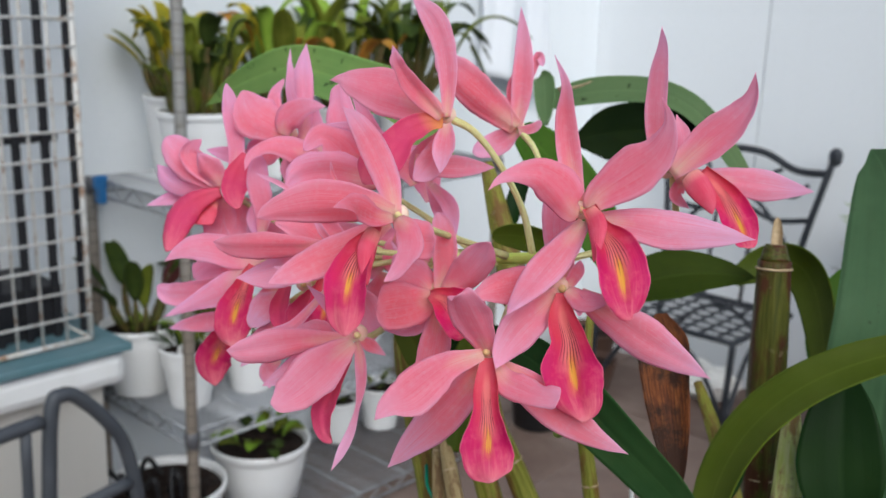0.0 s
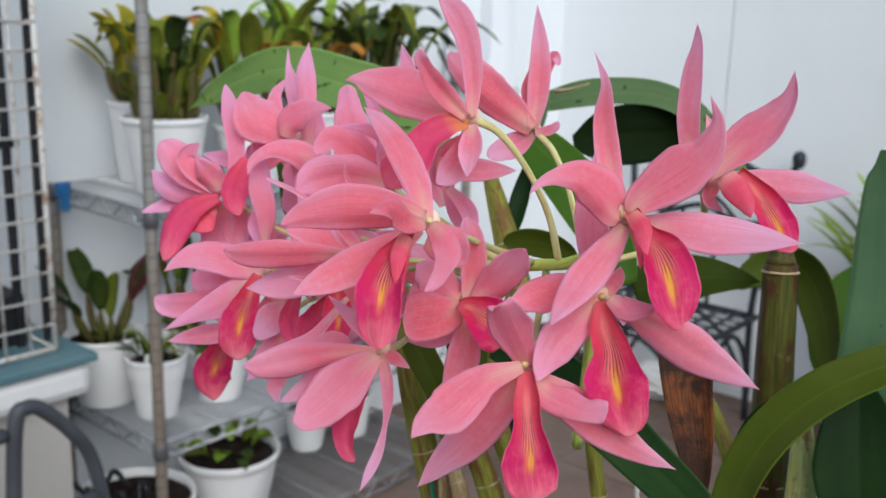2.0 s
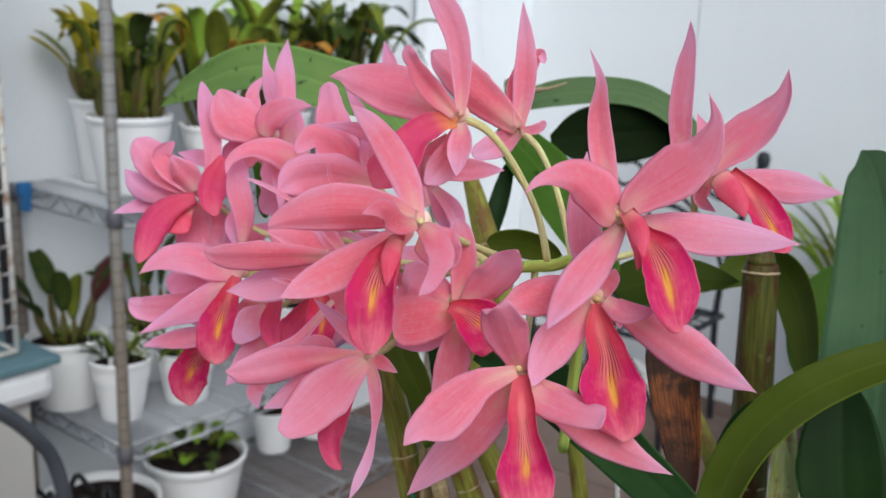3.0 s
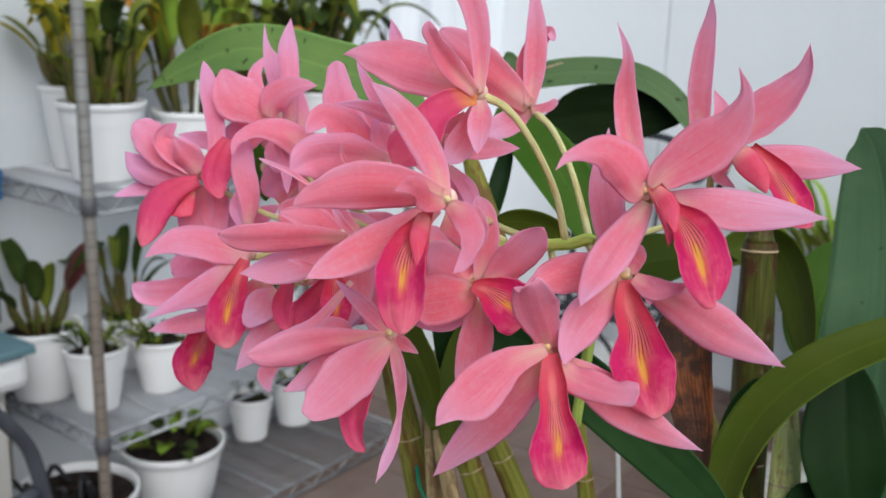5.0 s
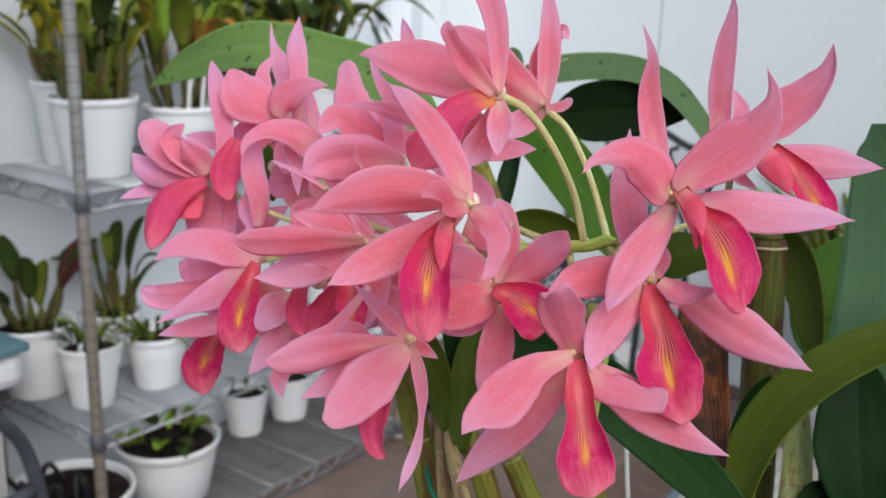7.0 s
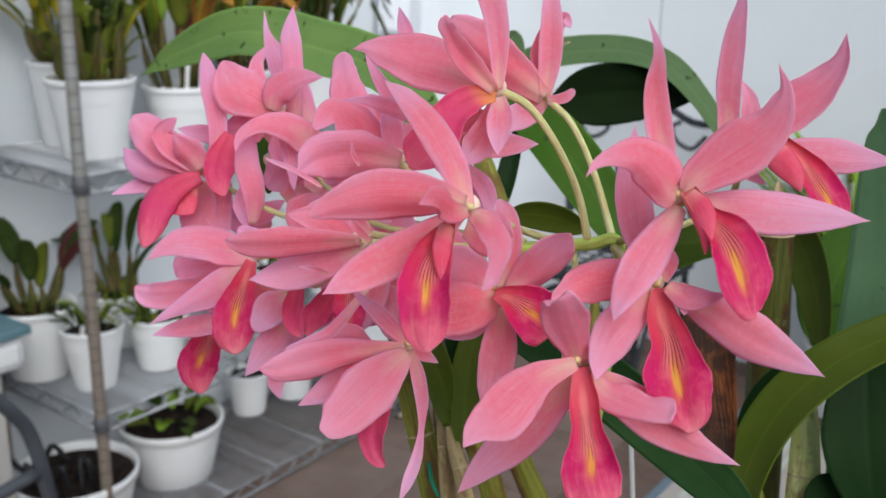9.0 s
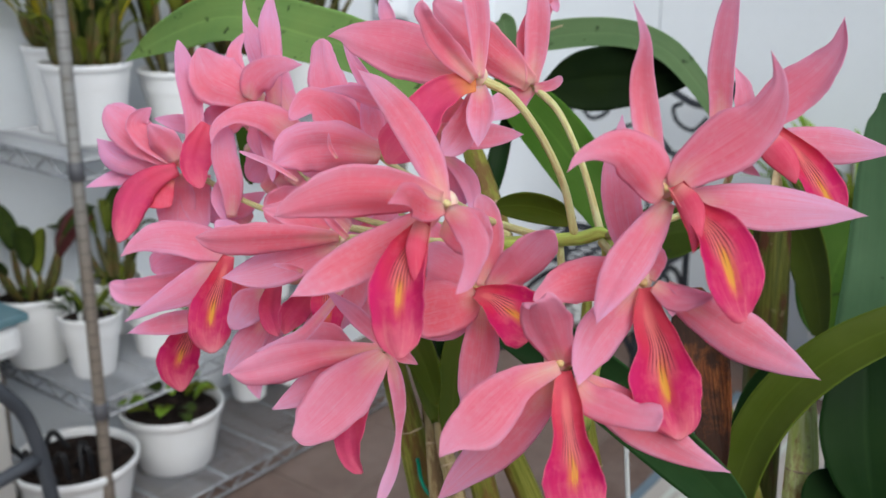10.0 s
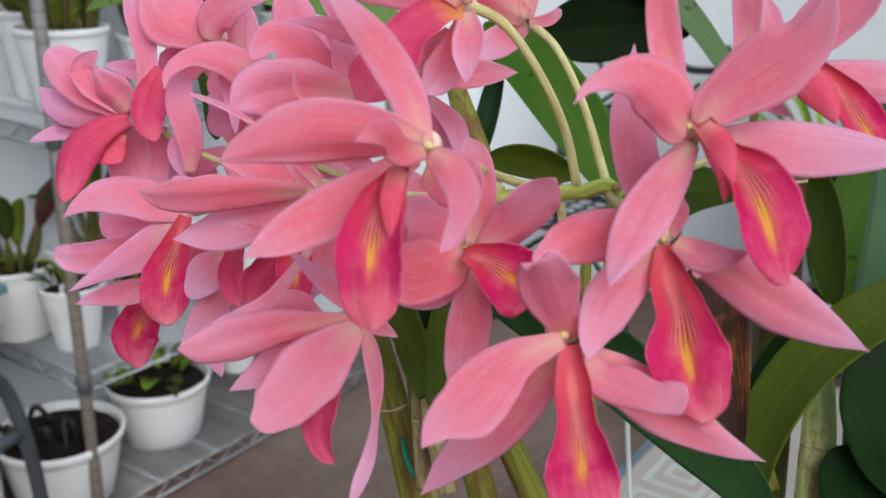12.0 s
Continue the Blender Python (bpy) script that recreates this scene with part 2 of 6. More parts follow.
def metal_material(name, base, dark, rough=0.35, metal=1.0, rust=0.0):
    n = Nodes(name, rough, metal)
    a, b = n.noise(22.0, 5.0), n.noise(240.0, 3.0)
    c = n.mix(n.ramp(a, (0.4, 0.0), (0.7, 0.8)), base, dark)
    c = n.mix(n.ramp(b, (0.5, 0.0), (0.8, 0.5)), c, dark)
    if rust:
        r = n.noise(30.0, 5.0, 0.7)
        c = n.mix(n.ramp(r, (0.62 - 0.1 * rust, 0.0), (0.72 - 0.1 * rust, 0.85)), c, (0.30, 0.14, 0.05))
    n.rough(n.ramp(a, (0.3, rough - 0.08), (0.7, rough + 0.2)))
    return n.color(c).bump(b, 0.15, 0.0008).mat


def post_material(name):
    """Zinc tube gone dull, brown towards its foot, with dirt in the ring grooves."""
    n = Nodes(name, 0.58, 0.35)
    a, b = n.noise(25.0, 5.0), n.noise(220.0, 3.0)
    s = n.t.nodes.new("ShaderNodeSeparateXYZ")
    n.link(n.co.outputs["Object"], s.inputs[0])
    z = s.outputs[2]
    c = n.mix(n.ramp(a, (0.4, 0.0), (0.7, 0.8)), (0.36, 0.365, 0.36), (0.23, 0.22, 0.20))
    brown = n.mix(n.ramp(b, (0.4, 0.0), (0.7, 0.8)), (0.27, 0.21, 0.155), (0.17, 0.125, 0.09))
    c = n.mix(n.ramp(n.math("ADD", z, n.math("MULTIPLY", a, 0.3)), (0.75, 0.75), (1.05, 0.1)), c, brown)
    ring = n.math("FRACT", n.math("DIVIDE", n.math("SUBTRACT", z, 0.03), 0.0254))
    c = n.mix(n.ramp(ring, (0.88, 0.0), (0.94, 0.75), (1.0, 0.4)), c, (0.07, 0.055, 0.045))
    n.rough(n.ramp(a, (0.3, 0.48), (0.7, 0.7)))
    return n.color(c).bump(b, 0.15, 0.0008).mat


def speckle_material(name, colors, scale, rough=0.85, bump=0.8, depth=0.006):
    n = Nodes(name, rough, 0, 0.25)
    a, b = n.noise(scale, 5.0, 0.65), n.noise(scale * 6, 3.0, 0.6)
    c = n.ramp(a, (0.3, colors[0]), (0.5, colors[1]), (0.72, colors[2]))
    c = n.mix(n.ramp(b, (0.4, 0.0), (0.75, 0.5)), c, colors[0])
    return n.color(c).bump(n.mix(0.5, a, b), bump, depth).mat


def tile_material(name):
    n = Nodes(name, 0.55, 0, 0.2)
    r = n.random()
    vec = n.t.nodes.new("ShaderNodeVectorMath")
    vec.operation = "ADD"
    n.link(n.co.outputs["Object"], vec.inputs[0])
    n.link(n.math("MULTIPLY", r, 40.0), vec.inputs[1])
    a, b = n.noise(7.0, 5.0, 0.6, vec.outputs[0]), n.noise(70.0, 4.0, 0.6, vec.outputs[0])
    c = n.ramp(a, (0.32, (0.085, 0.05, 0.038)), (0.5, (0.13, 0.086, 0.068)), (0.7, (0.185, 0.135, 0.114)))
    c = n.mix(n.ramp(r, (0.0, 0.0), (1.0, 0.4)), c, (0.27, 0.21, 0.18))
    stain = n.noise(3.5, 3.0, 0.5, vec.outputs[0])
    c = n.mix(n.ramp(stain, (0.60, 0.0), (0.68, 0.7)), c, (0.16, 0.09, 0.065))
    c = n.mix(n.ramp(b, (0.5, 0.0), (0.8, 0.5)), c, (0.22, 0.14, 0.11))
    return n.color(c).bump(n.mix(0.5, a, b), 0.25, 0.002).mat


M_TEPAL = {
    "petal": tepal_material("pink_petal", (0.98, 0.39, 0.545), (0.98, 0.27, 0.36), (0.97, 0.60, 0.82), (0.97, 0.83, 0.66), 0.75),
    "petal_lilac": tepal_material("lilac_pink_petal", (0.98, 0.43, 0.62), (0.98, 0.34, 0.46), (0.97, 0.64, 0.92), (0.96, 0.76, 0.68), 0.75),
    "sepal_lilac": tepal_material("lilac_pink_sepal", (0.98, 0.48, 0.69), (0.98, 0.385, 0.54), (0.97, 0.67, 0.98), (0.96, 0.76, 0.68), 0.85),
    "sepal": tepal_material("pink_sepal", (0.98, 0.42, 0.585), (0.98, 0.305, 0.395), (0.97, 0.68, 0.94), (0.97, 0.83, 0.64), 0.85),
}
M_LIP, M_LIPFOLD = lip_material("rose_lip", True), lip_material("folded_rose_lip", False)
M_LIPORANGE = lip_material("orange_throated_lip", False, True)
M_LIPBACK = lip_outside_material("rose_lip_outside")
M_COLUMN = speckle_material("cream_column", ((0.74, 0.58, 0.22), (0.80, 0.68, 0.32), (0.86, 0.74, 0.44)), 160.0, 0.4, 0.2, 0.0005)
M_JOINTFLESH = speckle_material("cream_pink_flesh", ((0.95, 0.62, 0.50), (0.96, 0.72, 0.56), (0.96, 0.80, 0.62)), 200.0, 0.5, 0.2, 0.0004)
M_PEDICEL = cane_material("pale_green_stalk", (0.70, 0.74, 0.26), (0.85, 0.80, 0.46), (0.60, 0.50, 0.20))
M_PEDUNCLE = cane_material("fresh_green_stalk", (0.50, 0.72, 0.10), (0.62, 0.76, 0.20), (0.42, 0.48, 0.10))
LEAF_LOOKS = {
    "top": leaf_material("leaf_upper_side", (0.10, 0.165, 0.07), (0.13, 0.20, 0.085), 0.3, 0.42),
    "spot": leaf_material("leaf_spotted", (0.155, 0.275, 0.075), (0.205, 0.315, 0.085), 1.0, 0.5),
    "mid": leaf_material("leaf_mid_green", (0.045, 0.11, 0.012), (0.07, 0.14, 0.02), 0.3, 0.42),
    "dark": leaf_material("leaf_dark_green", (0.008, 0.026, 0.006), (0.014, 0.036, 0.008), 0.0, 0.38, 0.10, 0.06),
    "lower": leaf_material("leaf_deep_green", (0.020, 0.056, 0.017), (0.034, 0.080, 0.024), 0.0, 0.40),
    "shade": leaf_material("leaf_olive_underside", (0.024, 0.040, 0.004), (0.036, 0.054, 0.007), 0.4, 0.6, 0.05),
    # near-black green: the shadow under the arching leaf is put into this colour
    "under": leaf_material("leaf_painted_shade", (0.006, 0.014, 0.004), (0.012, 0.022, 0.005), 0.0, 0.65, 0.03),
    "broad": leaf_material("leaf_broad_green", (0.066, 0.135, 0.062), (0.092, 0.172, 0.082), 0.2, 0.40, 0.12, 0.16),
    "olive": leaf_material("leaf_olive", (0.062, 0.090, 0.008), (0.088, 0.118, 0.016), 0.0, 0.42, 0.12, 0.12),
}
M_BULB = cane_material("shelf_plant_bulb", (0.045, 0.060, 0.012), (0.11, 0.105, 0.028), (0.13, 0.075, 0.028))
M_BROWN = sheath_material("dry_sheath")
M_CANE = cane_material("orchid_cane", (0.14, 0.155, 0.014), (0.32, 0.31, 0.055), (0.17, 0.085, 0.025))
M_OLDCANE = cane_material("old_cane", (0.035, 0.044, 0.004), (0.11, 0.11, 0.016), (0.070, 0.018, 0.009))
M_STRAW = cane_material("straw_sheath", (0.30, 0.22, 0.09), (0.46, 0.36, 0.18), (0.20, 0.12, 0.05))
M_PALECANE = cane_material("pale_cane", (0.55, 0.62, 0.13), (0.76, 0.78, 0.36), (0.34, 0.18, 0.06))
M_NODE = speckle_material("dry_node_ring", ((0.30, 0.22, 0.12), (0.55, 0.42, 0.26), (0.68, 0.56, 0.38)), 90.0, 0.7, 0.4, 0.001)
M_WALL = paint_material("white_wall_paint", (0.77, 0.81, 0.85), (0.64, 0.675, 0.71), 0.65, 1.6, 0.4)
M_PANEL = paint_material("white_panel_paint", (0.79, 0.82, 0.85), (0.68, 0.71, 0.74), 0.5, 1.4, 0.3, 0.08)
M_TILE = tile_material("brown_floor_tile")
M_JOINT = speckle_material("cement_joint", ((0.16, 0.125, 0.105), (0.22, 0.175, 0.15), (0.28, 0.23, 0.20)), 30.0, 0.9, 0.4, 0.002)
M_POT = paint_material("white_plastic_pot", (0.86, 0.87, 0.88), (0.74, 0.74, 0.72), 0.35, 9.0, 0.3, 0.04)
M_BLACKPOT = paint_material("black_plastic_pot", (0.012, 0.012, 0.014), (0.04, 0.035, 0.03), 0.4, 9.0, 0.5, 0.05)
M_CLAY = paint_material("dark_clay_pot", (0.10, 0.055, 0.04), (0.17, 0.12, 0.10), 0.75, 9.0, 0.6, 0.2)
M_SOIL = speckle_material("bark_mix", ((0.007, 0.005, 0.004), (0.022, 0.013, 0.010), (0.06, 0.036, 0.026)), 55.0, 0.9, 1.0, 0.01)
M_CHROME = metal_material("zinc_wire", (0.46, 0.48, 0.51), (0.18, 0.19, 0.20), 0.38, 0.65)
M_POST = post_material("worn_zinc_post")
M_COLLAR = Nodes("dark_plastic_collar", 0.5).color((0.09, 0.09, 0.1)).mat
M_GRILLE = metal_material("rusty_white_grille", (0.76, 0.76, 0.74), (0.62, 0.58, 0.50), 0.5, 0.0, 1.0)
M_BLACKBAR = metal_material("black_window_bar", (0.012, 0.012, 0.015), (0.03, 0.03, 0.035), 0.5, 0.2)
M_BAY = paint_material("cream_wall_paint", (0.56, 0.545, 0.51), (0.45, 0.43, 0.39), 0.65, 2.0, 0.4)
M_SILL = paint_material("white_sill_paint", (0.78, 0.79, 0.80), (0.6, 0.6, 0.58), 0.5, 6.0, 0.4, 0.1)
M_BLUE = paint_material("slate_blue_ledge", (0.10, 0.19, 0.22), (0.16, 0.24, 0.27), 0.5, 12.0, 0.6, 0.1)
M_FROST = paint_material("pale_window_pane", (0.55, 0.58, 0.62), (0.42, 0.45, 0.5), 0.25, 5.0, 0.4, 0.02)
M_CHAIR = metal_material("grey_painted_tube", (0.055, 0.062, 0.075), (0.085, 0.093, 0.108), 0.5, 0.1)
M_IRON = metal_material("black_wrought_iron", (0.022, 0.026, 0.034), (0.05, 0.055, 0.065), 0.5, 0.4)
M_CLOTH = paint_material("white_cloth", (0.76, 0.79, 0.84), (0.64, 0.69, 0.78), 0.85, 8.0, 0.4, 0.2)
M_BAG = paint_material("white_plastic_bag", (0.82, 0.82, 0.80), (0.6, 0.58, 0.54), 0.4, 20.0, 0.4, 0.4)
M_MAT = paint_material("ivory_mat", (0.44, 0.40, 0.36), (0.36, 0.32, 0.29), 0.85, 12.0, 0.4, 0.4)
M_KEY = paint_material("pale_green_key_pattern", (0.53, 0.56, 0.50), (0.46, 0.48, 0.43), 0.85, 12.0, 0.4, 0.4)
M_MATEDGE = paint_material("slate_mat_border", (0.14, 0.19, 0.23), (0.2, 0.25, 0.28), 0.8, 12.0, 0.4, 0.3)
M_TAG = Nodes("white_label_plastic", 0.4).color((0.82, 0.82, 0.8)).mat
M_CLIP = Nodes("blue_plastic", 0.45).color((0.02, 0.13, 0.33)).mat
M_TIE = Nodes("green_tie_plastic", 0.45).color((0.0, 0.20, 0.11)).mat
M_WOOD = paint_material("grey_stand_wood", (0.30, 0.24, 0.18), (0.2, 0.16, 0.12), 0.7, 7.0, 0.6, 0.3)
BG_LEAF = [
    leaf_material("shelf_leaf_green", (0.115, 0.150, 0.018), (0.19, 0.21, 0.03), 0.0, 0.4),
    leaf_material("shelf_leaf_dark", (0.030, 0.052, 0.012), (0.060, 0.085, 0.018), 0.0, 0.4),
    leaf_material("shelf_leaf_yellow", (0.46, 0.36, 0.02), (0.24, 0.25, 0.03), 0.0, 0.45),
    leaf_material("shelf_leaf_red", (0.10, 0.025, 0.03), (0.16, 0.05, 0.045), 0.0, 0.45),
    leaf_material("shelf_leaf_orange", (0.46, 0.17, 0.025), (0.34, 0.22, 0.04), 0.0, 0.5),
    leaf_material("shelf_leaf_lime", (0.20, 0.33, 0.035), (0.27, 0.40, 0.06), 0.0, 0.45),
]

# ---- mesh helpers ----


def mesh_of(verts, faces, uvs=None, smooth=True):
    me = bpy.data.meshes.new("mesh")
    me.from_pydata([tuple(v) for v in verts], [], faces)
    if uvs is not None:
        layer = me.uv_layers.new(name="uv")
        for loop in me.loops:
            layer.data[loop.index].uv = uvs[loop.vertex_index]
    if smooth:
        me.polygons.foreach_set("use_smooth", [True] * len(me.polygons))
    me.update()
    return me


def part(name, me, material, parent, label="", local=None):
    """Links a mesh (or a bmesh) as one object under a thing or a part."""
    if isinstance(me, bmesh.types.BMesh):
        bm, me = me, bpy.data.meshes.new(name)
        bm.to_mesh(me)
        bm.free()
    if material is not None and not me.materials:
        me.materials.append(material)
    ob = new(name, me)
    ob.parent = parent
    if local is not None:
        ob.matrix_basis = local
    return tagged(ob, label) if label else ob


def thing(name, m, label, category, group="", kind=""):
    ob = new(name)
    ob.empty_display_size = 0.05
    ob.matrix_world = m
    return tagged(ob, label, category, group, kind)


def box(x0, y0, z0, x1, y1, z1, bevel=0.0, bm=None):
    b = bm if bm is not None else bmesh.new()
    r = bmesh.ops.create_cube(b, size=1.0, matrix=Matrix.Translation(((x0 + x1) / 2, (y0 + y1) / 2, (z0 + z1) / 2)) @ Matrix.Diagonal((x1 - x0, y1 - y0, z1 - z0, 1)))
    if bevel:
        edges = {e for v in r["verts"] for e in v.link_edges}
        bmesh.ops.bevel(b, geom=list(edges), offset=bevel, segments=2, affect="EDGES", profile=0.5)
    return b


def spline(points, n):
    """A smooth curve through a few points."""
    p = np.array(points, float)
    if len(p) == 2:
        return np.linspace(p[0], p[1], n)
    p = np.vstack([2 * p[0] - p[1], p, 2 * p[-1] - p[-2]])
    out = []
    for s in np.linspace(0, len(p) - 3 - 1e-6, n):
        i, t = int(s), s - int(s)
        a, b, c, d = p[i:i + 4]
        out.append(0.5 * (2 * b + (c - a) * t + (2 * a - 5 * b + 4 * c - d) * t * t + (3 * b - a - 3 * c + d) * t ** 3))
    return np.array(out)


def tube(points, radius, n=24, sides=10, ridges=0.0, swell=None, caps=True):
    """A round rod along a curve; radius may be a function of the way along, 0 to 1."""
    c = spline(points, n)
    t = np.gradient(c, axis=0)
    t /= np.linalg.norm(t, axis=1)[:, None]
    ref = np.array((0.0, 0.0, 1.0)) if abs(t[0][2]) < 0.9 else np.array((1.0, 0.0, 0.0))
    verts, uvs, faces = [], [], []
    for i in range(n):
        a = np.cross(t[i], ref)
        a /= np.linalg.norm(a)
        b = np.cross(t[i], a)
        ref = np.cross(a, t[i])
        r = radius(i / (n - 1)) if callable(radius) else radius
        for k in range(sides):
            w = 2 * math.pi * k / sides
            q = r * (1 + ridges * math.cos(6 * w + 0.6))
            verts.append(c[i] + q * (math.cos(w) * a + math.sin(w) * b))
            uvs.append((k / sides, i / (n - 1)))
    for i in range(n - 1):
        for k in range(sides):
            k2 = (k + 1) % sides
            faces.append((i * sides + k, i * sides + k2, (i + 1) * sides + k2, (i + 1) * sides + k))
    if caps:
        faces.append(tuple(range(sides - 1, -1, -1)))
        faces.append(tuple((n - 1) * sides + k for k in range(sides)))
    return mesh_of(verts, faces, uvs)


def lathe(profile, sides=32):
    """A turned shape from (radius, height) steps."""
    verts, faces = [], []
    for r, z in profile:
        for k in range(sides):
            w = 2 * math.pi * k / sides
            verts.append((r * math.cos(w), r * math.sin(w), z))
    for i in range(len(profile) - 1):
        for k in range(sides):
            k2 = (k + 1) % sides
            faces.append((i * sides + k, i * sides + k2, (i + 1) * sides + k2, (i + 1) * sides + k))
    return mesh_of(verts, faces)


def blade(base, mid, tip, half, normal, shape, curl, thick, wave=0.0, seed=0, ns=18, nu=9):
    """A curved blade from base through mid to tip, half wide, facing normal: leaves and husks.
    shape(s) gives the width along it, curl(s) how far its sides fold up."""
    rnd = random.Random(seed)
    ph1, ph2 = rnd.uniform(0, 6.28), rnd.uniform(0, 6.28)
    base, mid, tip, normal = (np.array(a, float) for a in (base, mid, tip, normal))
    ctrl = 2 * mid - 0.5 * (base + tip)
    verts, uvs = [], []
    for layer in (0, 1):
        for i in range(ns + 1):
            s = i / ns
            c = (1 - s) ** 2 * base + 2 * s * (1 - s) * ctrl + s * s * tip
            t = 2 * (1 - s) * (ctrl - base) + 2 * s * (tip - ctrl)
            t /= np.linalg.norm(t) + 1e-12
            side = np.cross(t, normal)
            side /= np.linalg.norm(side) + 1e-12
            up = np.cross(side, t)
            w, a = half * shape(s), curl(s)
            for k in range(nu + 1):
                u = 2 * k / nu - 1
                if abs(a) > 1e-3:
                    x, h = math.sin(a * u) / a, (1 - math.cos(a * u)) / a
                else:
                    x, h = u, 0.0
                h += wave * u * u * (math.sin(7 * s + ph1 + (1.7 if u > 0 else 0)) * 0.6 + math.sin(15 * s + ph2 + (0.9 if u > 0 else 0)) * 0.4)
                nrm = up * math.cos(a * u) - side * math.sin(a * u)
                p = c + side * (x * w) + up * (h * w)
                if layer:
                    p = p - nrm * thick * (1 - 0.8 * abs(u) ** 3) * (0.3 + 0.7 * math.sin(math.pi * min(1, s * 0.96 + 0.02)))
                verts.append(p)
                uvs.append((k / nu, s))
    faces, m, top = [], nu + 1, (ns + 1) * (nu + 1)
    for i in range(ns):
        for k in range(nu):
            a = i * m + k
            faces.append((a, a + 1, a + m + 1, a + m))
            faces.append((top + a, top + a + m, top + a + m + 1, top + a + 1))
    rim = [k for k in range(m)] + [i * m + nu for i in range(1, ns + 1)] + [ns * m + k for k in range(nu - 1, -1, -1)] + [i * m for i in range(ns - 1, 0, -1)]
    for a, b in zip(rim, rim[1:] + rim[:1]):
        faces.append((a, top + a, top + b, b))
    return mesh_of(verts, faces, uvs)


def bell(a, b, foot=0.0, end=0.0):
    """A width curve that rises as s^a and falls as (1-s)^b, with its height at 1."""
    peak = a / (a + b)
    top = peak ** a * (1 - peak) ** b
    return lambda s: max(s ** a * (1 - s) ** b / top, foot * (1 - s) ** 3, end * s ** 8)

# ---- the yard: x along the long wall, y towards it, origin at the shelf's front post ----
YARD = pose(-0.478, 1.730, 0.0, 0, 0, 47.47)


def at(x, y, z=0.0, turn=0.0, tilt=0.0):
    return YARD @ pose(x, y, z, tilt, 0, turn)


X0, X1, Y0, Y1, TOP = -3.2, 1.857, -3.2, 0.37, 2.5
WIN = (-1.15, -0.14, 0.55, 1.75)


def setting(name, me, material, label):
    ob = part(name, me, material, None)
    ob.matrix_world = YARD.copy()
    return tagged(ob, label, name.split("_")[0], "", "structure")


bm = box(X0 - 0.15, Y1, -0.1, WIN[0], Y1 + 0.15, TOP)
box(WIN[1], Y1, -0.1, X1 + 0.15, Y1 + 0.15, TOP, 0, bm)
box(WIN[0], Y1, -0.1, WIN[1], Y1 + 0.15, WIN[2], 0, bm)
box(WIN[0], Y1, WIN[3], WIN[1], Y1 + 0.15, TOP, 0, bm)
setting("wall_north", bm, M_WALL, "white painted masonry wall with a grilled window")
wall_east = setting("wall_east", box(X1 + 0.02, Y0, -0.1, X1 + 0.17, Y1, TOP), M_PANEL, "white painted wall of wide upright panels")
setting("wall_south", box(X0, Y0 - 0.15, -0.1, X1 + 0.17, Y0, 1.6), M_WALL, "white painted yard wall behind the viewer")
setting("wall_west", box(X0 - 0.15, Y0, -0.1, X0, Y1, 1.9), M_WALL, "white painted yard wall")
for y0, y1 in ((-0.23, Y1), (-1.13, -0.233), (-2.03, -1.133), (Y0, -2.033)):
    part("panel", box(X1, y0, 0.0, X1 + 0.02, y1 - 0.001, TOP, 0.0008), M_PANEL, wall_east)
floor = setting("floor", box(X0 - 0.15, Y0 - 0.15, -0.12, X1 + 0.15, Y1 + 0.15, -0.003), M_JOINT, "brown stone-look floor tiles with pale joints")
TILE = 0.33
tile_mesh = bpy.data.meshes.new("tile")
bm = box(0.003, 0.003, -0.008, TILE - 0.003, TILE - 0.003, 0.0, 0.0015)
bm.to_mesh(tile_mesh)
bm.free()
for i in range(-10, 6):
    for j in range(-10, 2):
        x, y = 0.10 + i * TILE, -0.20 + j * TILE
        if X0 - 0.12 < x < X1 - 0.1 and Y0 - 0.12 < y < Y1 - 0.05:
            part("tile", tile_mesh, M_TILE, floor, "", pose(x, y, random.uniform(-0.0008, 0.0008)))

# ---- the window with its bars, grille and ledge ----
window = thing("window_1", at(0, 0), "pale window behind black bars and a rusty white wire grille", "window", "", "structure")
part("pane", box(WIN[0] + 0.04, Y1 + 0.08, WIN[2] + 0.04, WIN[1] - 0.04, Y1 + 0.086, WIN[3] - 0.04), M_FROST, window)
for a in (box(WIN[0], Y1 + 0.05, WIN[2], WIN[0] + 0.04, Y1 + 0.11, WIN[3], 0.003), box(WIN[1] - 0.04, Y1 + 0.05, WIN[2], WIN[1], Y1 + 0.11, WIN[3], 0.003),
          box(WIN[0] + 0.04, Y1 + 0.05, WIN[2], WIN[1] - 0.04, Y1 + 0.11, WIN[2] + 0.04, 0.003), box(WIN[0] + 0.04, Y1 + 0.05, WIN[3] - 0.04, WIN[1] - 0.04, Y1 + 0.11, WIN[3], 0.003)):
    part("window_frame", a, M_SILL, window)
for k in range(15):
    x = -0.114 - 0.0535 * k
    part("bar", box(x - 0.0068, 0.175, 0.535, x + 0.0068, 0.187, 1.72, 0.002), M_BLACKBAR, window, "black flat window bar" if k == 0 else "")
part("cross_bar", box(-0.86, 0.188, 0.905, -0.14, 0.198, 0.922, 0.002), M_BLACKBAR, window)
# added black box in place of the darkness behind the foot of the grille
part("dark_base", box(-0.9, 0.19, 0.539, -0.15, 0.36, 0.635, 0.004), M_BLACKBAR, window, "black box standing in for the darkness at the foot of the window")
grille = thing("window_grille", at(0, 0), "white wire grille with rust at the joints, standing off the wall", "grille")
GX0, GX1, GZ0, GZ1, GY = -0.95, -0.138, 0.545, 1.70, 0.11
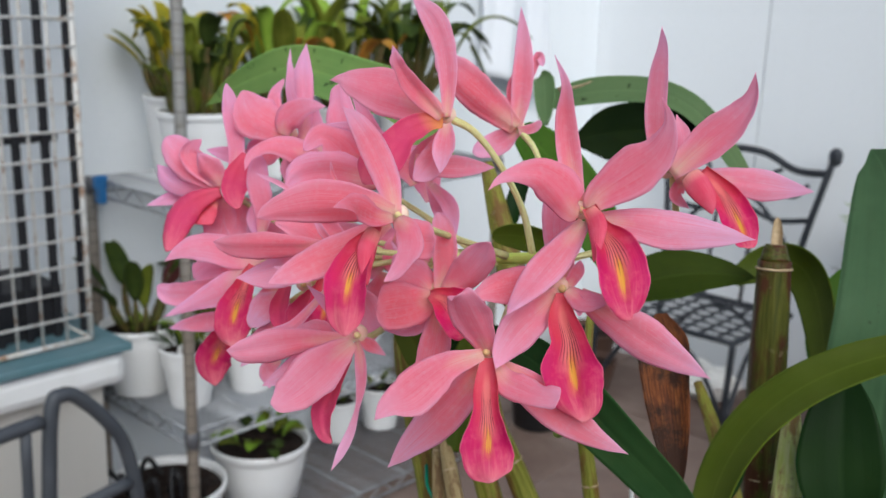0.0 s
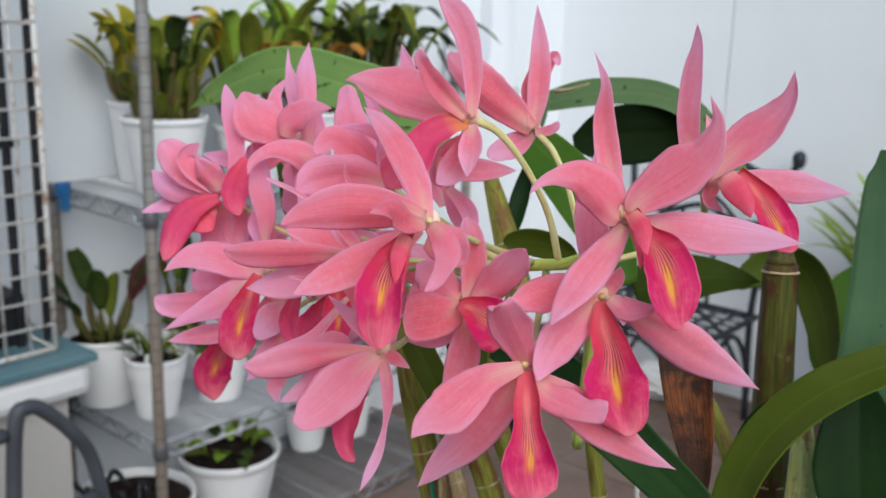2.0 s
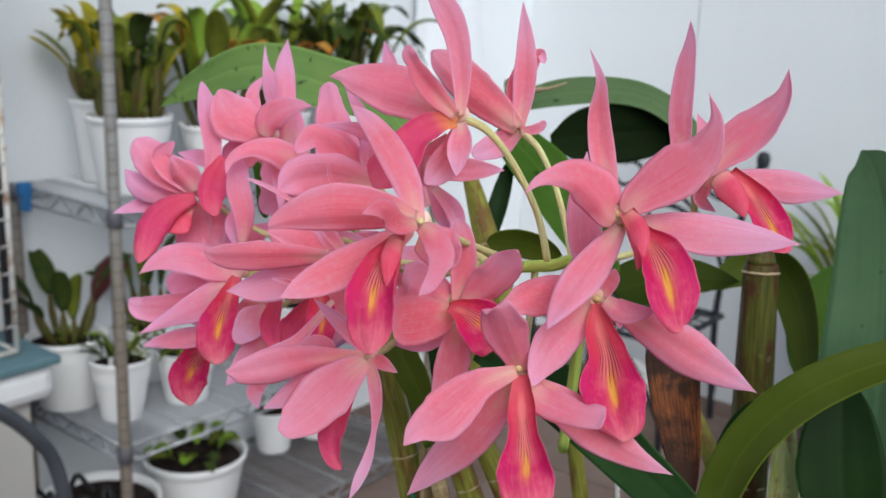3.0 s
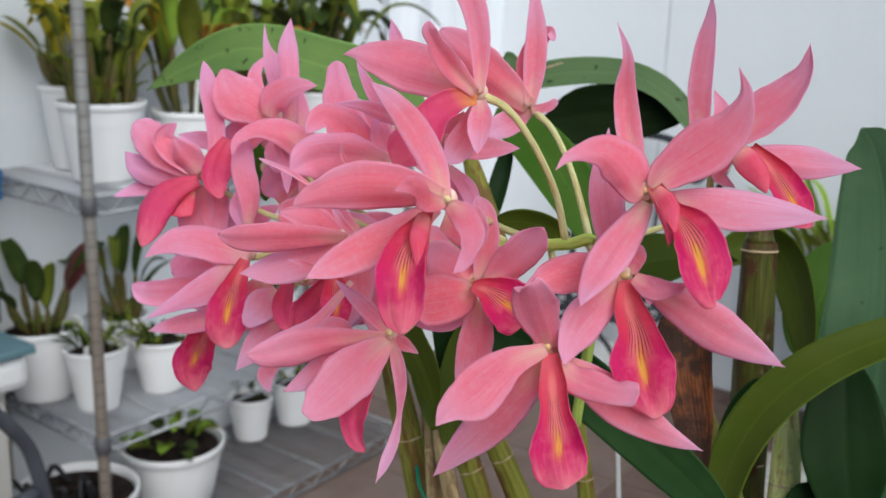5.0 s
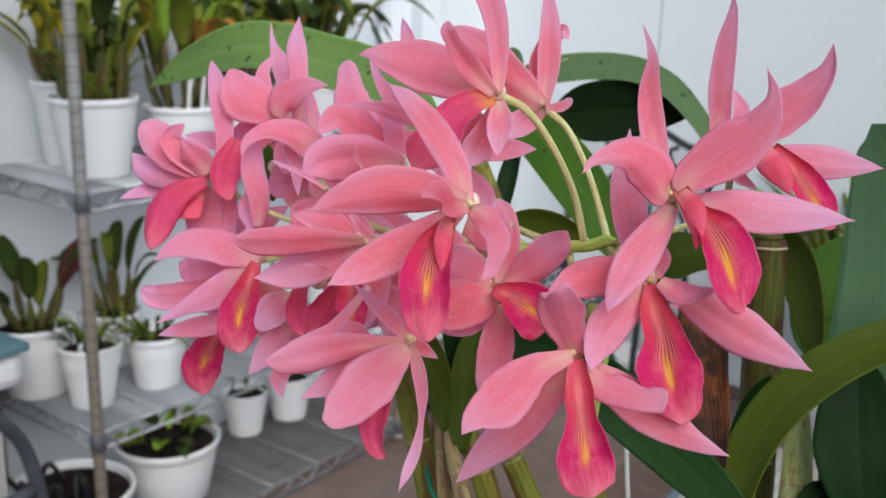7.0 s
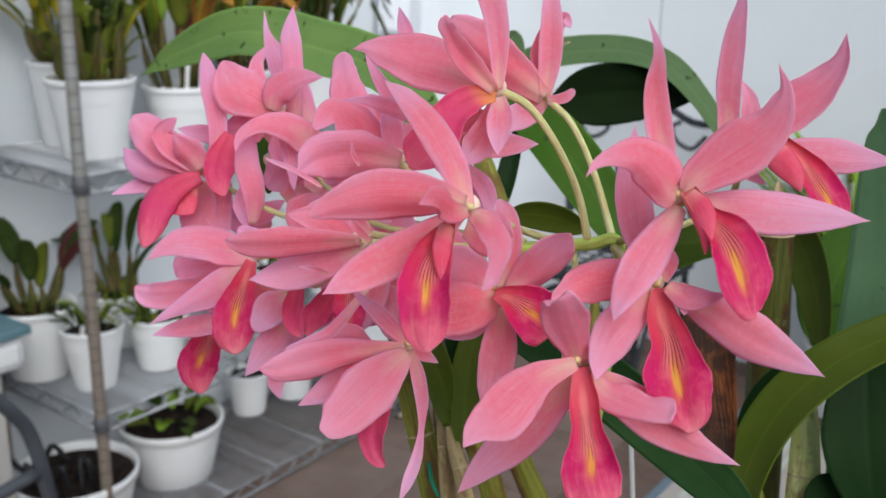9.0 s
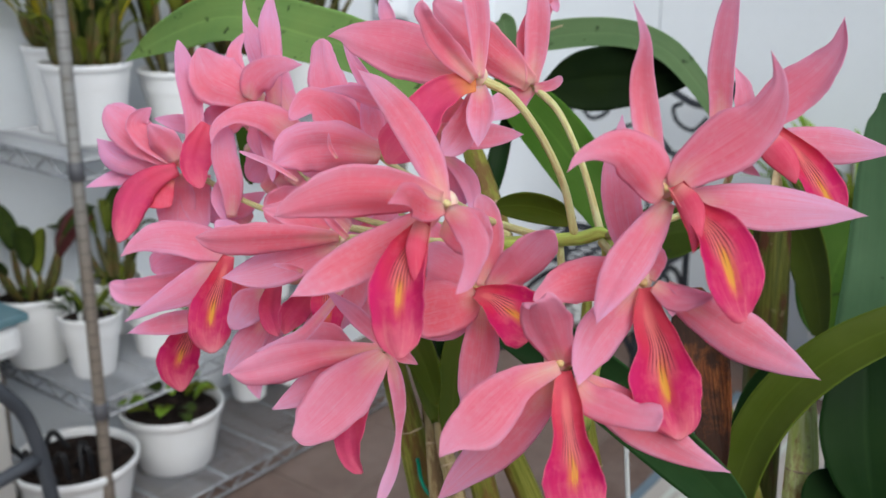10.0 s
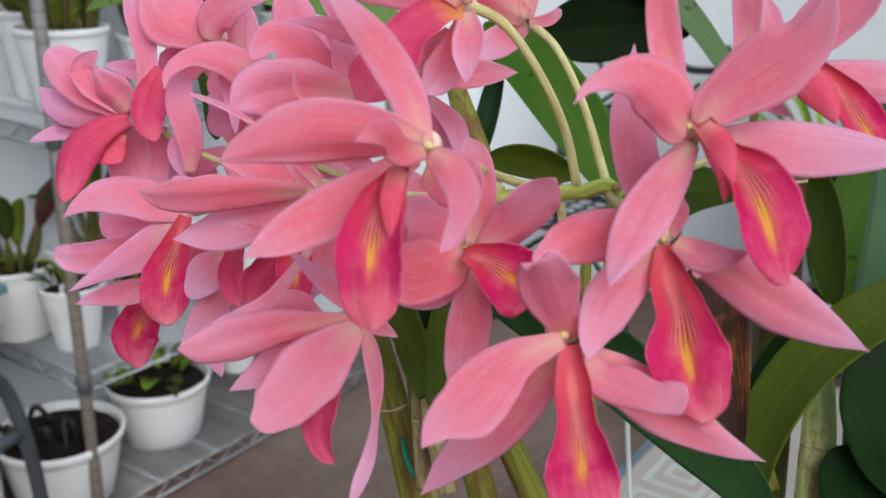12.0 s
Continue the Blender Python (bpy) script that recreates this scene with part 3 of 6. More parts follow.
for z in (GZ0, GZ1):
    part("frame_bar", tube([(GX0, GY, z), (GX1, GY, z)], 0.0055, 4, 8), M_GRILLE, grille)
for x in (GX0, GX1):
    part("frame_bar", tube([(x, GY, GZ0), (x, GY, GZ1)], 0.0055, 4, 8), M_GRILLE, grille)
wire_v = tube([(0, 0, GZ0), (0, 0, GZ1)], 0.0026, 3, 6)
wire_h = tube([(GX0, 0, 0), (GX1, 0, 0)], 0.0026, 3, 6)
side_h = tube([(0, GY, 0), (0, Y1, 0)], 0.0026, 3, 6)
for k in range(1, 18):
    part("wire", wire_v, M_GRILLE, grille, "", pose(GX1 - 0.0455 * k, GY, 0))
for k in range(1, 24):
    z = GZ0 + 0.0485 * k
    part("wire", wire_h, M_GRILLE, grille, "", pose(0, GY - 0.004, z))
for z in (GZ0, (GZ0 + GZ1) / 2, GZ1):
    part("side_bar", side_h, M_GRILLE, grille, "", pose(GX1, 0, z))
setting("wall_bay", box(-1.3, 0.10, -0.05, -0.125, Y1 - 0.002, 0.453, 0.004), M_BAY, "cream painted wall bay under the window ledge")
ledge = thing("window_sill", at(0, 0), "white rounded window ledge with a slate-blue top edge", "sill")
part("slab", box(-1.3, 0.065, 0.455, -0.092, Y1 - 0.002, 0.522, 0.02), M_SILL, ledge)
part("top_strip", box(-1.3, 0.055, 0.522, -0.085, 0.30, 0.538, 0.003), M_BLUE, ledge, "slate-blue top strip")

# ---- wire shelving ----
SX, SY = 0.9, 0.35
shelving = thing("shelving_unit", at(0, 0), "zinc wire shelving unit with three shelves, worn posts", "shelf")


def post_mesh(h):
    prof = [(0.0, 0.0), (0.016, 0.0), (0.016, 0.012), (0.0108, 0.014)]
    z = 0.03
    while z < h - 0.02:
        prof += [(0.0112, z), (0.0112, z + 0.0006), (0.0112, z + 0.0230), (0.0112, z + 0.0236), (0.0109, z + 0.0239), (0.0109, z + 0.0251)]
        z += 0.0254
    return lathe(prof + [(0.0112, h), (0.0, h)], 14)


for x, y, h in ((0.0, 0.0, 1.75), (0.0, SY, 0.80), (SX, 0.0, 0.84), (SX, SY, 0.84)):
    part("post", post_mesh(h), M_POST, shelving, "", pose(x, y, 0))
collar = lathe([(0.0113, -0.02), (0.0138, -0.018), (0.0148, 0.012), (0.0113, 0.014)], 14)
long_wire = tube([(0.004, 0, 0), (SX - 0.004, 0, 0)], 0.0019, 3, 6)


def truss(a, b, drop=0.032, step=0.042):
    """Two rails with a zigzag wire between, in one mesh."""
    a, b = np.array(a, float), np.array(b, float)
    low = np.array((0, 0, -drop))
    pieces = [tube([a, b], 0.0032, 3, 8), tube([a + low, b + low], 0.0032, 3, 8)]
    count = int(np.linalg.norm(b - a) / step)
    zig = []
    for k in range(count + 1):
        p = a + (b - a) * k / count
        zig.append(p + (low if k % 2 else 0))
    for p, q in zip(zig, zig[1:]):
        pieces.append(tube([p, q], 0.0021, 2, 5))
    bm = bmesh.new()
    for me in pieces:
        bm.from_mesh(me)
        bpy.data.meshes.remove(me)
    me = bpy.data.meshes.new("truss")
    bm.to_mesh(me)
    bm.free()
    me.polygons.foreach_set("use_smooth", [True] * len(me.polygons))
    return me


SHELF_Z = (0.050, 0.345, 0.800)
long_truss, short_truss = truss((0.0, 0, 0), (SX, 0, 0)), truss((0, 0.0, 0), (0, SY, 0))
for z in SHELF_Z:
    sh = part("shelf", long_truss, M_CHROME, shelving, "zinc wire shelf", pose(0, 0, z))
    part("rail", long_truss, M_CHROME, sh, "", pose(0, SY, 0))
    for x in (0.0, SX):
        part("rail", short_truss, M_CHROME, sh, "", pose(x, 0, 0))
    for x in (0.15, 0.30, 0.45, 0.60, 0.75):
        part("support_wire", tube([(x, 0.0, -0.0045), (x, SY, -0.0045)], 0.0026, 3, 6), M_CHROME, sh)
    for k in range(1, 24):
        part("wire", long_wire, M_CHROME, sh, "", pose(0, SY * k / 24, 0.0))
    for x in (0.0, SX):
        for y in (0.0, SY):
            part("collar", collar, M_COLLAR, shelving, "", pose(x, y, z - 0.012))

clip = thing("shelf_clip", at(-0.012, 0.285, 0.757), "small blue plastic clip on the end of the shelf", "clip")
part("jaw", box(-0.008, -0.012, 0.0, 0.008, 0.012, 0.042, 0.003), M_CLIP, clip)
part("grip", box(-0.014, -0.008, 0.030, 0.014, 0.008, 0.058, 0.004), M_CLIP, clip)

# ---- potted plants ----


def pot_mesh(r, h, foot=0.72):
    """A tapered pot with a narrow rolled rim and a step below it."""
    b, k = r * foot, r * 0.945
    return lathe([(0.0, 0.0), (b * 0.93, 0.0), (b * 0.985, 0.002), (b, 0.006), (k - 0.001, h - 0.020), (k, h - 0.0135), (r * 0.99, h - 0.0120), (r, h - 0.0105),
                  (r, h - 0.0025), (r * 0.993, h), (r * 0.972, h), (r * 0.955, h - 0.004), (r * 0.93, h - 0.03), (r * 0.9, h - 0.045)], 40)


def bowl_mesh(r, h):
    return lathe([(0.0, 0.0), (r * 0.70, 0.0), (r * 0.74, 0.006), (r * 0.84, h * 0.42), (r * 0.93, h * 0.80), (r * 0.94, h - 0.022), (r * 0.985, h - 0.018),
                  (r, h - 0.010), (r, h - 0.002), (r * 0.985, h), (r * 0.95, h - 0.002), (r * 0.93, h - 0.012), (r * 0.88, h * 0.6)], 40)


def soil_mesh(r, z, lump=0.008, seed=0):
    rnd = random.Random(seed)
    verts, faces = [(0, 0, z + lump)], []
    rings, sides = 6, 22
    for i in range(1, rings + 1):
        for k in range(sides):
            w = 2 * math.pi * k / sides
            q = r * i / rings
            verts.append((q * math.cos(w), q * math.sin(w), z + (rnd.uniform(-lump, lump) if i < rings else 0)))
    for k in range(sides):
        faces.append((0, 1 + k, 1 + (k + 1) % sides))
        for i in range(rings - 1):
            a, b = 1 + i * sides + k, 1 + i * sides + (k + 1) % sides
            faces.append((a, a + sides, b + sides, b))
    return mesh_of(verts, faces)


def chip_mesh(seed):
    rnd = random.Random(seed)
    bm = bmesh.new()
    bmesh.ops.create_icosphere(bm, subdivisions=1, radius=1.0)
    for v in bm.verts:
        v.co = Vector((v.co.x * 1.3, v.co.y * 0.8, v.co.z * 0.55)) * rnd.uniform(0.75, 1.2)
    me = bpy.data.meshes.new("chip")
    bm.to_mesh(me)
    bm.free()
    return me


CHIPS = [chip_mesh(k) for k in range(4)]
for me in CHIPS:
    me.materials.append(M_SOIL)


def potted(name, x, y, z, pot, r, h, label, soil=0.9, chips=10, material=None, seed=0):
    """An empty pot with its bark mix; returns the thing and the height of its mix."""
    th = thing(name, at(x, y, z), label, "potted plant" if name != "plant_pot" else "pot", "potted plants in the yard")
    part("pot", pot(r, h), material or M_POT, th)
    zs = h - 0.018
    part("potting_mix", soil_mesh(r * soil, zs, 0.006, seed), M_SOIL, th, "dark bark potting mix")
    rnd = random.Random(seed + 5)
    for _ in range(chips):
        w, q, s = rnd.uniform(0, 6.28), r * 0.75 * math.sqrt(rnd.random()), rnd.uniform(0.005, 0.011)
        part("bark_chip", CHIPS[rnd.randrange(4)], M_SOIL, th, "", pose(q * math.cos(w), q * math.sin(w), zs + 0.004, rnd.uniform(-30, 30), 0, rnd.uniform(0, 360)) @ Matrix.Scale(s, 4))
    return th, zs


LEAFSHAPE, STRAP = bell(0.5, 0.55, 0.25), bell(0.25, 0.5, 0.5)


def stalk_leaf(th, foot, rise, lean, azim, length, half, look_index, droop=0.25, cane=True, seed=0, shape=None):
    """A thin bulb rising from the mix with one strap leaf at its head."""
    ca, sa = math.cos(azim), math.sin(azim)
    f = np.array(foot)
    head = f + np.array((ca * lean * rise, sa * lean * rise, rise))
    if cane and rise > 0.01:
        part("bulb", tube([f, (f + head) / 2 + np.array((ca, sa, 0)) * 0.004, head], lambda s: 0.0035 + 0.0045 * math.sin(math.pi * s), 8, 8), M_BULB, th)
    out = length * math.sin(lean * 1.3 + 0.15)
    up = length * math.cos(lean * 1.3 + 0.15)
    tip = head + np.array((ca * out, sa * out, up * (1 - droop)))
    mid = (head + tip) / 2 + np.array((-ca, -sa, 0)) * 0.06 * length + np.array((0, 0, droop * 0.45 * length))
    n = np.array((-ca * 0.6, -sa * 0.6, 0.75))
    part("leaf", blade(head, mid, tip, half, n, shape or LEAFSHAPE, lambda s: 0.55, 0.0014, 0.05, seed, 10, 4), BG_LEAF[look_index], th)


def clump(th, z, r, count, rise, length, half, looks, seed, lean=(0.05, 0.7), droop=(0.05, 0.5), cane=True, arc=(0, 6.28), shape=None):
    rnd = random.Random(seed)
    for k in range(count):
        w, q = rnd.uniform(*arc), r * 0.6 * math.sqrt(rnd.random())
        foot = (q * math.cos(w), q * math.sin(w), z)
        stalk_leaf(th, foot, rise * rnd.uniform(0.6, 1.15), rnd.uniform(*lean), w + rnd.uniform(-0.6, 0.6), length * rnd.uniform(0.7, 1.15), half * rnd.uniform(0.75, 1.2),
                   rnd.choice(looks), rnd.uniform(*droop), cane, seed * 50 + k, shape)


def tag(th, x, y, z, h=0.03, turn=0.0):
    part("plant_label", box(-0.005, -0.0006, 0, 0.005, 0.0006, h, 0.0004), M_TAG, th, "white plastic plant label", pose(x, y, z, 8, 0, turn))


ZC, ZB, ZA = SHELF_Z[0] + 0.0018, SHELF_Z[1] + 0.0018, SHELF_Z[2] + 0.0018
# upper shelf
th, z = potted("potted_orchid", 0.160, 0.270, ZA, pot_mesh, 0.068, 0.168, "yellowing orchid in a white pot, on the upper shelf", seed=1)
clump(th, z, 0.06, 11, 0.10, 0.12, 0.025, (0, 1, 2, 0, 2), 1, (0.02, 0.40), (0.02, 0.3))
stalk_leaf(th, (-0.03, -0.0, z), 0.075, 0.5, math.radians(150), 0.10, 0.022, 2, 0.1, True, 91)
stalk_leaf(th, (-0.02, 0.01, z), 0.085, 0.45, math.radians(140), 0.095, 0.020, 0, 0.1, True, 93)
th, z = potted("potted_orchid", 0.122, 0.128, ZA, pot_mesh, 0.083, 0.150, "tall leafy orchid in a white pot, on the upper shelf", seed=2)
clump(th, z, 0.085, 24, 0.13, 0.11, 0.022, (0, 0, 1, 0, 1, 2), 2, (0.02, 0.42), (0.15, 0.9))
clump(th, z, 0.08, 22, 0.055, 0.085, 0.015, (0, 1, 0, 0), 202, (0.05, 0.40), (0.05, 0.5))
clump(th, z, 0.08, 16, 0.02, 0.07, 0.012, (0, 1, 0), 203, (0.05, 0.5), (0.05, 0.4), False)
stalk_leaf(th, (0.055, 0.0, z), 0.05, 0.25, math.radians(-40), 0.13, 0.014, 2, 0.05, True, 92)
th, z = potted("potted_orchid", 0.330, 0.125, ZA, pot_mesh, 0.080, 0.120, "orchid with lime and orange leaves in a white pot", seed=3)
clump(th, z, 0.08, 20, 0.15, 0.185, 0.024, (5, 0, 0, 4, 0, 1, 4, 2, 5), 3, (0.02, 0.5), (0.05, 0.5))
stalk_leaf(th, (-0.02, -0.03, z), 0.09, 0.15, math.radians(250), 0.10, 0.018, 3, 0.05, True, 94)
tag(th, -0.03, -0.05, z, 0.12)
tag(th, 0.0, -0.055, z, 0.15)
th, z = potted("potted_orchid", 0.560, 0.20, ZA, pot_mesh, 0.078, 0.13, "dense green orchid in a white pot, upper shelf", seed=4)
clump(th, z, 0.08, 26, 0.15, 0.20, 0.020, (0, 1, 1, 0, 5, 4), 4, (0.05, 0.6), (0.1, 0.8))
th, z = potted("potted_orchid", 0.775, 0.20, ZA, pot_mesh, 0.08, 0.13, "large leafy orchid in a white pot, on the upper shelf", seed=5)
clump(th, z, 0.08, 26, 0.16, 0.21, 0.020, (0, 1, 1, 0, 0), 5, (0.05, 0.7), (0.2, 0.9))
clump(th, z, 0.06, 9, 0.10, 0.24, 0.017, (0, 1, 0), 55, (0.35, 0.8), (0.9, 1.5), shape=STRAP)
# middle shelf
th, z = potted("potted_orchid", 0.045, 0.262, ZB, pot_mesh, 0.080, 0.150, "dark and reddish leaved orchid in a white pot, middle shelf", seed=6)
for k, (w, ln, up, hw, lk) in enumerate(((200, 0.55, 0.07, 0.013, 1), (235, 0.2, 0.08, 0.013, 1), (150, 0.35, 0.08, 0.017, 1), (330, 0.25, 0.09, 0.018, 3), (355, 0.5, 0.07, 0.013, 3), (20, 0.8, 0.10, 0.02, 1), (265, 0.1, 0.06, 0.012, 0), (90, 0.3, 0.09, 0.016, 1))):
    stalk_leaf(th, (0.03 * math.cos(math.radians(w)), 0.03 * math.sin(math.radians(w)), z), up, ln, math.radians(w), 0.115, hw * 1.55, lk, 0.08, True, 600 + k)
clump(th, z, 0.05, 7, 0.01, 0.04, 0.007, (0, 5), 61, (0.2, 0.9), (0.1, 0.3), False)
tag(th, 0.012, -0.055, z, 0.032, 40)
th, z = potted("potted_orchid", 0.078, 0.125, ZB, lambda r, h: pot_mesh(r, h, 0.66), 0.062, 0.130, "fine-leaved plant in a tapered white pot, middle shelf", seed=7)
clump(th, z, 0.05, 26, 0.015, 0.075, 0.0042, (1, 0, 1), 7, (0.2, 1.0), (0.2, 0.8), False, shape=STRAP)
tag(th, -0.035, -0.02, z, 0.03, 0)
th, z = potted("potted_orchid", 0.222, 0.110, ZB, lambda r, h: pot_mesh(r, h, 0.7), 0.064, 0.115, "dark-leaved plant in a white pot, on the middle shelf", seed=8)
clump(th, z, 0.06, 24, 0.01, 0.065, 0.005, (1, 1, 0), 8, (0.2, 1.1), (0.1, 0.7), False, shape=STRAP)
th, z = potted("potted_orchid", 0.245, 0.275, ZB, pot_mesh, 0.055, 0.12, "slender tall plant in a white pot, on the middle shelf", seed=9)
clump(th, z, 0.04, 8, 0.10, 0.14, 0.016, (1, 0, 1), 9, (0.1, 0.5), (0.1, 0.6))
clump(th, z, 0.05, 16, 0.01, 0.07, 0.005, (1, 0), 10, (0.5, 1.1), (0.3, 0.8), False, shape=STRAP)
th, z = potted("potted_orchid", 0.60, 0.17, ZB, pot_mesh, 0.06, 0.12, "small plant in a white pot, on the middle shelf", seed=21)
clump(th, z, 0.05, 16, 0.02, 0.08, 0.006, (1, 0), 22, (0.2, 0.9), (0.1, 0.6), False, shape=STRAP)
th, z = potted("potted_orchid", 0.80, 0.17, ZB, pot_mesh, 0.06, 0.12, "small plant in a white pot, on the middle shelf", seed=23)
clump(th, z, 0.05, 16, 0.02, 0.08, 0.006, (1, 0), 24, (0.2, 0.9), (0.1, 0.6), False, shape=STRAP)
# bottom shelf
th, z = potted("potted_orchid", 0.006, 0.112, ZC, bowl_mesh, 0.122, 0.146, "wide white bowl of dark bark and black bulbs", 0.93, 40, seed=11)
rnd = random.Random(77)
for k in range(10):
    w = math.radians(110 + 17 * k)
    a = np.array((0.075 * math.cos(w), 0.075 * math.sin(w), z))
    b = a + np.array((rnd.uniform(-0.03, 0.03), rnd.uniform(-0.03, 0.03), rnd.uniform(0.045, 0.065)))
    c = b + np.array((rnd.uniform(-0.03, 0.03), rnd.uniform(-0.03, 0.03), rnd.uniform(-0.05, -0.02)))
    part("dead_bulb", tube([a, b, c], lambda s: 0.0034 + 0.0026 * math.sin(3 * s), 12, 7), M_BLACKPOT, th, "black shrivelled bulb")
tag(th, 0.045, -0.045, z, 0.02, 30)
th, z = potted("potted_orchid", 0.275, 0.155, ZC, bowl_mesh, 0.114, 0.142, "wide white bowl with short green leaves, bottom shelf", 0.88, 18, seed=12)
clump(th, z, 0.10, 18, 0.02, 0.06, 0.016, (0, 1, 0, 5), 12, (0.3, 1.0), (0.1, 0.5), False)
th, z = potted("potted_orchid", 0.600, 0.262, ZC, pot_mesh, 0.058, 0.115, "small plant in a white pot on the bottom shelf", seed=13)
clump(th, z, 0.05, 8, 0.02, 0.05, 0.008, (1, 0), 13, (0.2, 0.9), (0.1, 0.5), False)
th, z = potted("potted_orchid", 0.740, 0.245, ZC, pot_mesh, 0.062, 0.12, "small plant in a white pot on the bottom shelf", seed=14)
clump(th, z, 0.05, 8, 0.02, 0.06, 0.008, (1, 0), 14, (0.2, 0.9), (0.1, 0.5), False)

# ---- grey tube frame under the window ----
ladder = thing("step_ladder", at(0, 0), "grey painted tube-framed folding step ladder, folded against the ledge", "ladder")
FR = 0.0125
part("frame_tube", tube([(-0.335, -0.06, 0.0), (-0.315, -0.06, 0.33), (-0.300, -0.06, 0.50), (-0.280, -0.06, 0.522), (-0.255, -0.06, 0.512), (-0.205, -0.06, 0.455), (-0.172, -0.06, 0.39), (-0.150, -0.06, 0.25), (-0.135, -0.06, 0.0)], FR, 60, 12), M_CHAIR, ladder)
part("rung", tube([(-0.315, -0.06, 0.305), (-0.163, -0.06, 0.325)], 0.0115, 6, 12), M_CHAIR, ladder)
part("arm_tube", tube([(-0.62, -0.06, 0.425), (-0.42, -0.06, 0.475), (-0.318, -0.06, 0.487)], FR, 12, 12), M_CHAIR, ladder)
part("back_tube", tube([(-0.60, -0.06, 0.0), (-0.62, -0.06, 0.425)], FR, 6, 12), M_CHAIR, ladder)
part("brace", tube([(-0.345, -0.06, 0.478), (-0.350, -0.06, 0.20), (-0.335, -0.06, 0.02)], 0.009, 12, 10), M_CHAIR, ladder)

# ---- black iron chair by the panel wall ----
chair = thing("iron_chair", at(0, 0.045), "black wrought-iron garden chair with lattice seat, against the white wall", "chair")
BX = 1.74


def iron(name, pts, r=0.009, n=24, label=""):
    return part(name, tube(pts, r, n, 8), M_IRON, chair, label)


iron("back_post", [(BX - 0.03, -0.50, 0.0), (BX - 0.03, -0.485, 0.34), (BX, -0.505, 0.55), (BX + 0.04, -0.545, 0.775)], 0.0105)
iron("back_post", [(BX - 0.03, -0.07, 0.0), (BX - 0.03, -0.08, 0.34), (BX, -0.06, 0.55), (BX + 0.04, -0.02, 0.775)], 0.0105)
for y in (-0.55, -0.015):
    part("finial", lathe([(0.0, -0.026), (0.013, -0.022), (0.019, -0.006), (0.019, 0.012), (0.012, 0.024), (0.0, 0.027)], 14), M_IRON, chair, "", pose(BX + 0.04, y, 0.785))
iron("top_rail", [(BX + 0.04, -0.535, 0.735), (BX + 0.04, -0.44, 0.735), (BX + 0.04, -0.34, 0.775), (BX + 0.04, -0.22, 0.775), (BX + 0.04, -0.12, 0.735), (BX + 0.04, -0.03, 0.735)], 0.011, 40)
iron("lower_rail", [(BX + 0.015, -0.51, 0.60), (BX + 0.015, -0.40, 0.585), (BX + 0.015, -0.28, 0.62), (BX + 0.015, -0.16, 0.585), (BX + 0.015, -0.055, 0.60)], 0.008, 32)
iron("scroll", [(BX + 0.02, -0.49, 0.70), (BX + 0.02, -0.45, 0.66), (BX + 0.02, -0.40, 0.68), (BX + 0.02, -0.385, 0.72), (BX + 0.02, -0.41, 0.735)], 0.0065)
iron("scroll", [(BX + 0.02, -0.075, 0.70), (BX + 0.02, -0.115, 0.66), (BX + 0.02, -0.165, 0.68), (BX + 0.02, -0.18, 0.72), (BX + 0.02, -0.155, 0.735)], 0.0065)
iron("back_arch", [(BX, -0.50, 0.40), (BX + 0.01, -0.42, 0.56), (BX + 0.02, -0.28, 0.66), (BX + 0.01, -0.14, 0.56), (BX, -0.065, 0.40)], 0.007, 32)
for y in (-0.22, -0.34):
    iron("spindle", [(BX - 0.02, y, 0.325), (BX + 0.015, y, 0.60)], 0.006, 6)
SZ, SXa, SXb, SYa, SYb = 0.32, 1.36, BX - 0.02, -0.50, -0.07
iron("seat_rail", [(SXa, SYa, SZ), (SXa, SYb, SZ)], 0.009, 6)
iron("seat_rail", [(SXb, SYa, SZ), (SXb, SYb, SZ)], 0.009, 6)
iron("seat_rail", [(SXa, SYa, SZ), (SXb, SYa, SZ)], 0.009, 6)
iron("seat_rail", [(SXa, SYb, SZ), (SXb, SYb, SZ)], 0.009, 6)
for k in range(1, 8):
    y = SYa + (SYb - SYa) * k / 8
    part("lattice_strip", box(SXa, y - 0.006, SZ - 0.002, SXb, y + 0.006, SZ + 0.002), M_IRON, chair)
for k in range(1, 7):
    x = SXa + (SXb - SXa) * k / 7
    part("lattice_strip", box(x - 0.006, SYa, SZ + 0.002, x + 0.006, SYb, SZ + 0.005), M_IRON, chair)
for y in (SYa, SYb):
    iron("front_leg", [(SXa, y, SZ), (SXa - 0.012, y, 0.15), (SXa, y, 0.0)], 0.0095)
for x in (SXa, SXb):
    iron("leg_arch", [(x, SYa, 0.08), (x, SYa + 0.10, 0.24), (x, (SYa + SYb) / 2, 0.30), (x, SYb - 0.10, 0.24), (x, SYb, 0.08)], 0.0075, 32)
iron("leg_arch", [(SXa, SYa, 0.10), (SXa + 0.09, SYa, 0.25), ((SXa + SXb) / 2, SYa, 0.30), (SXb - 0.09, SYa, 0.25), (SXb, SYa, 0.10)], 0.0075, 32)

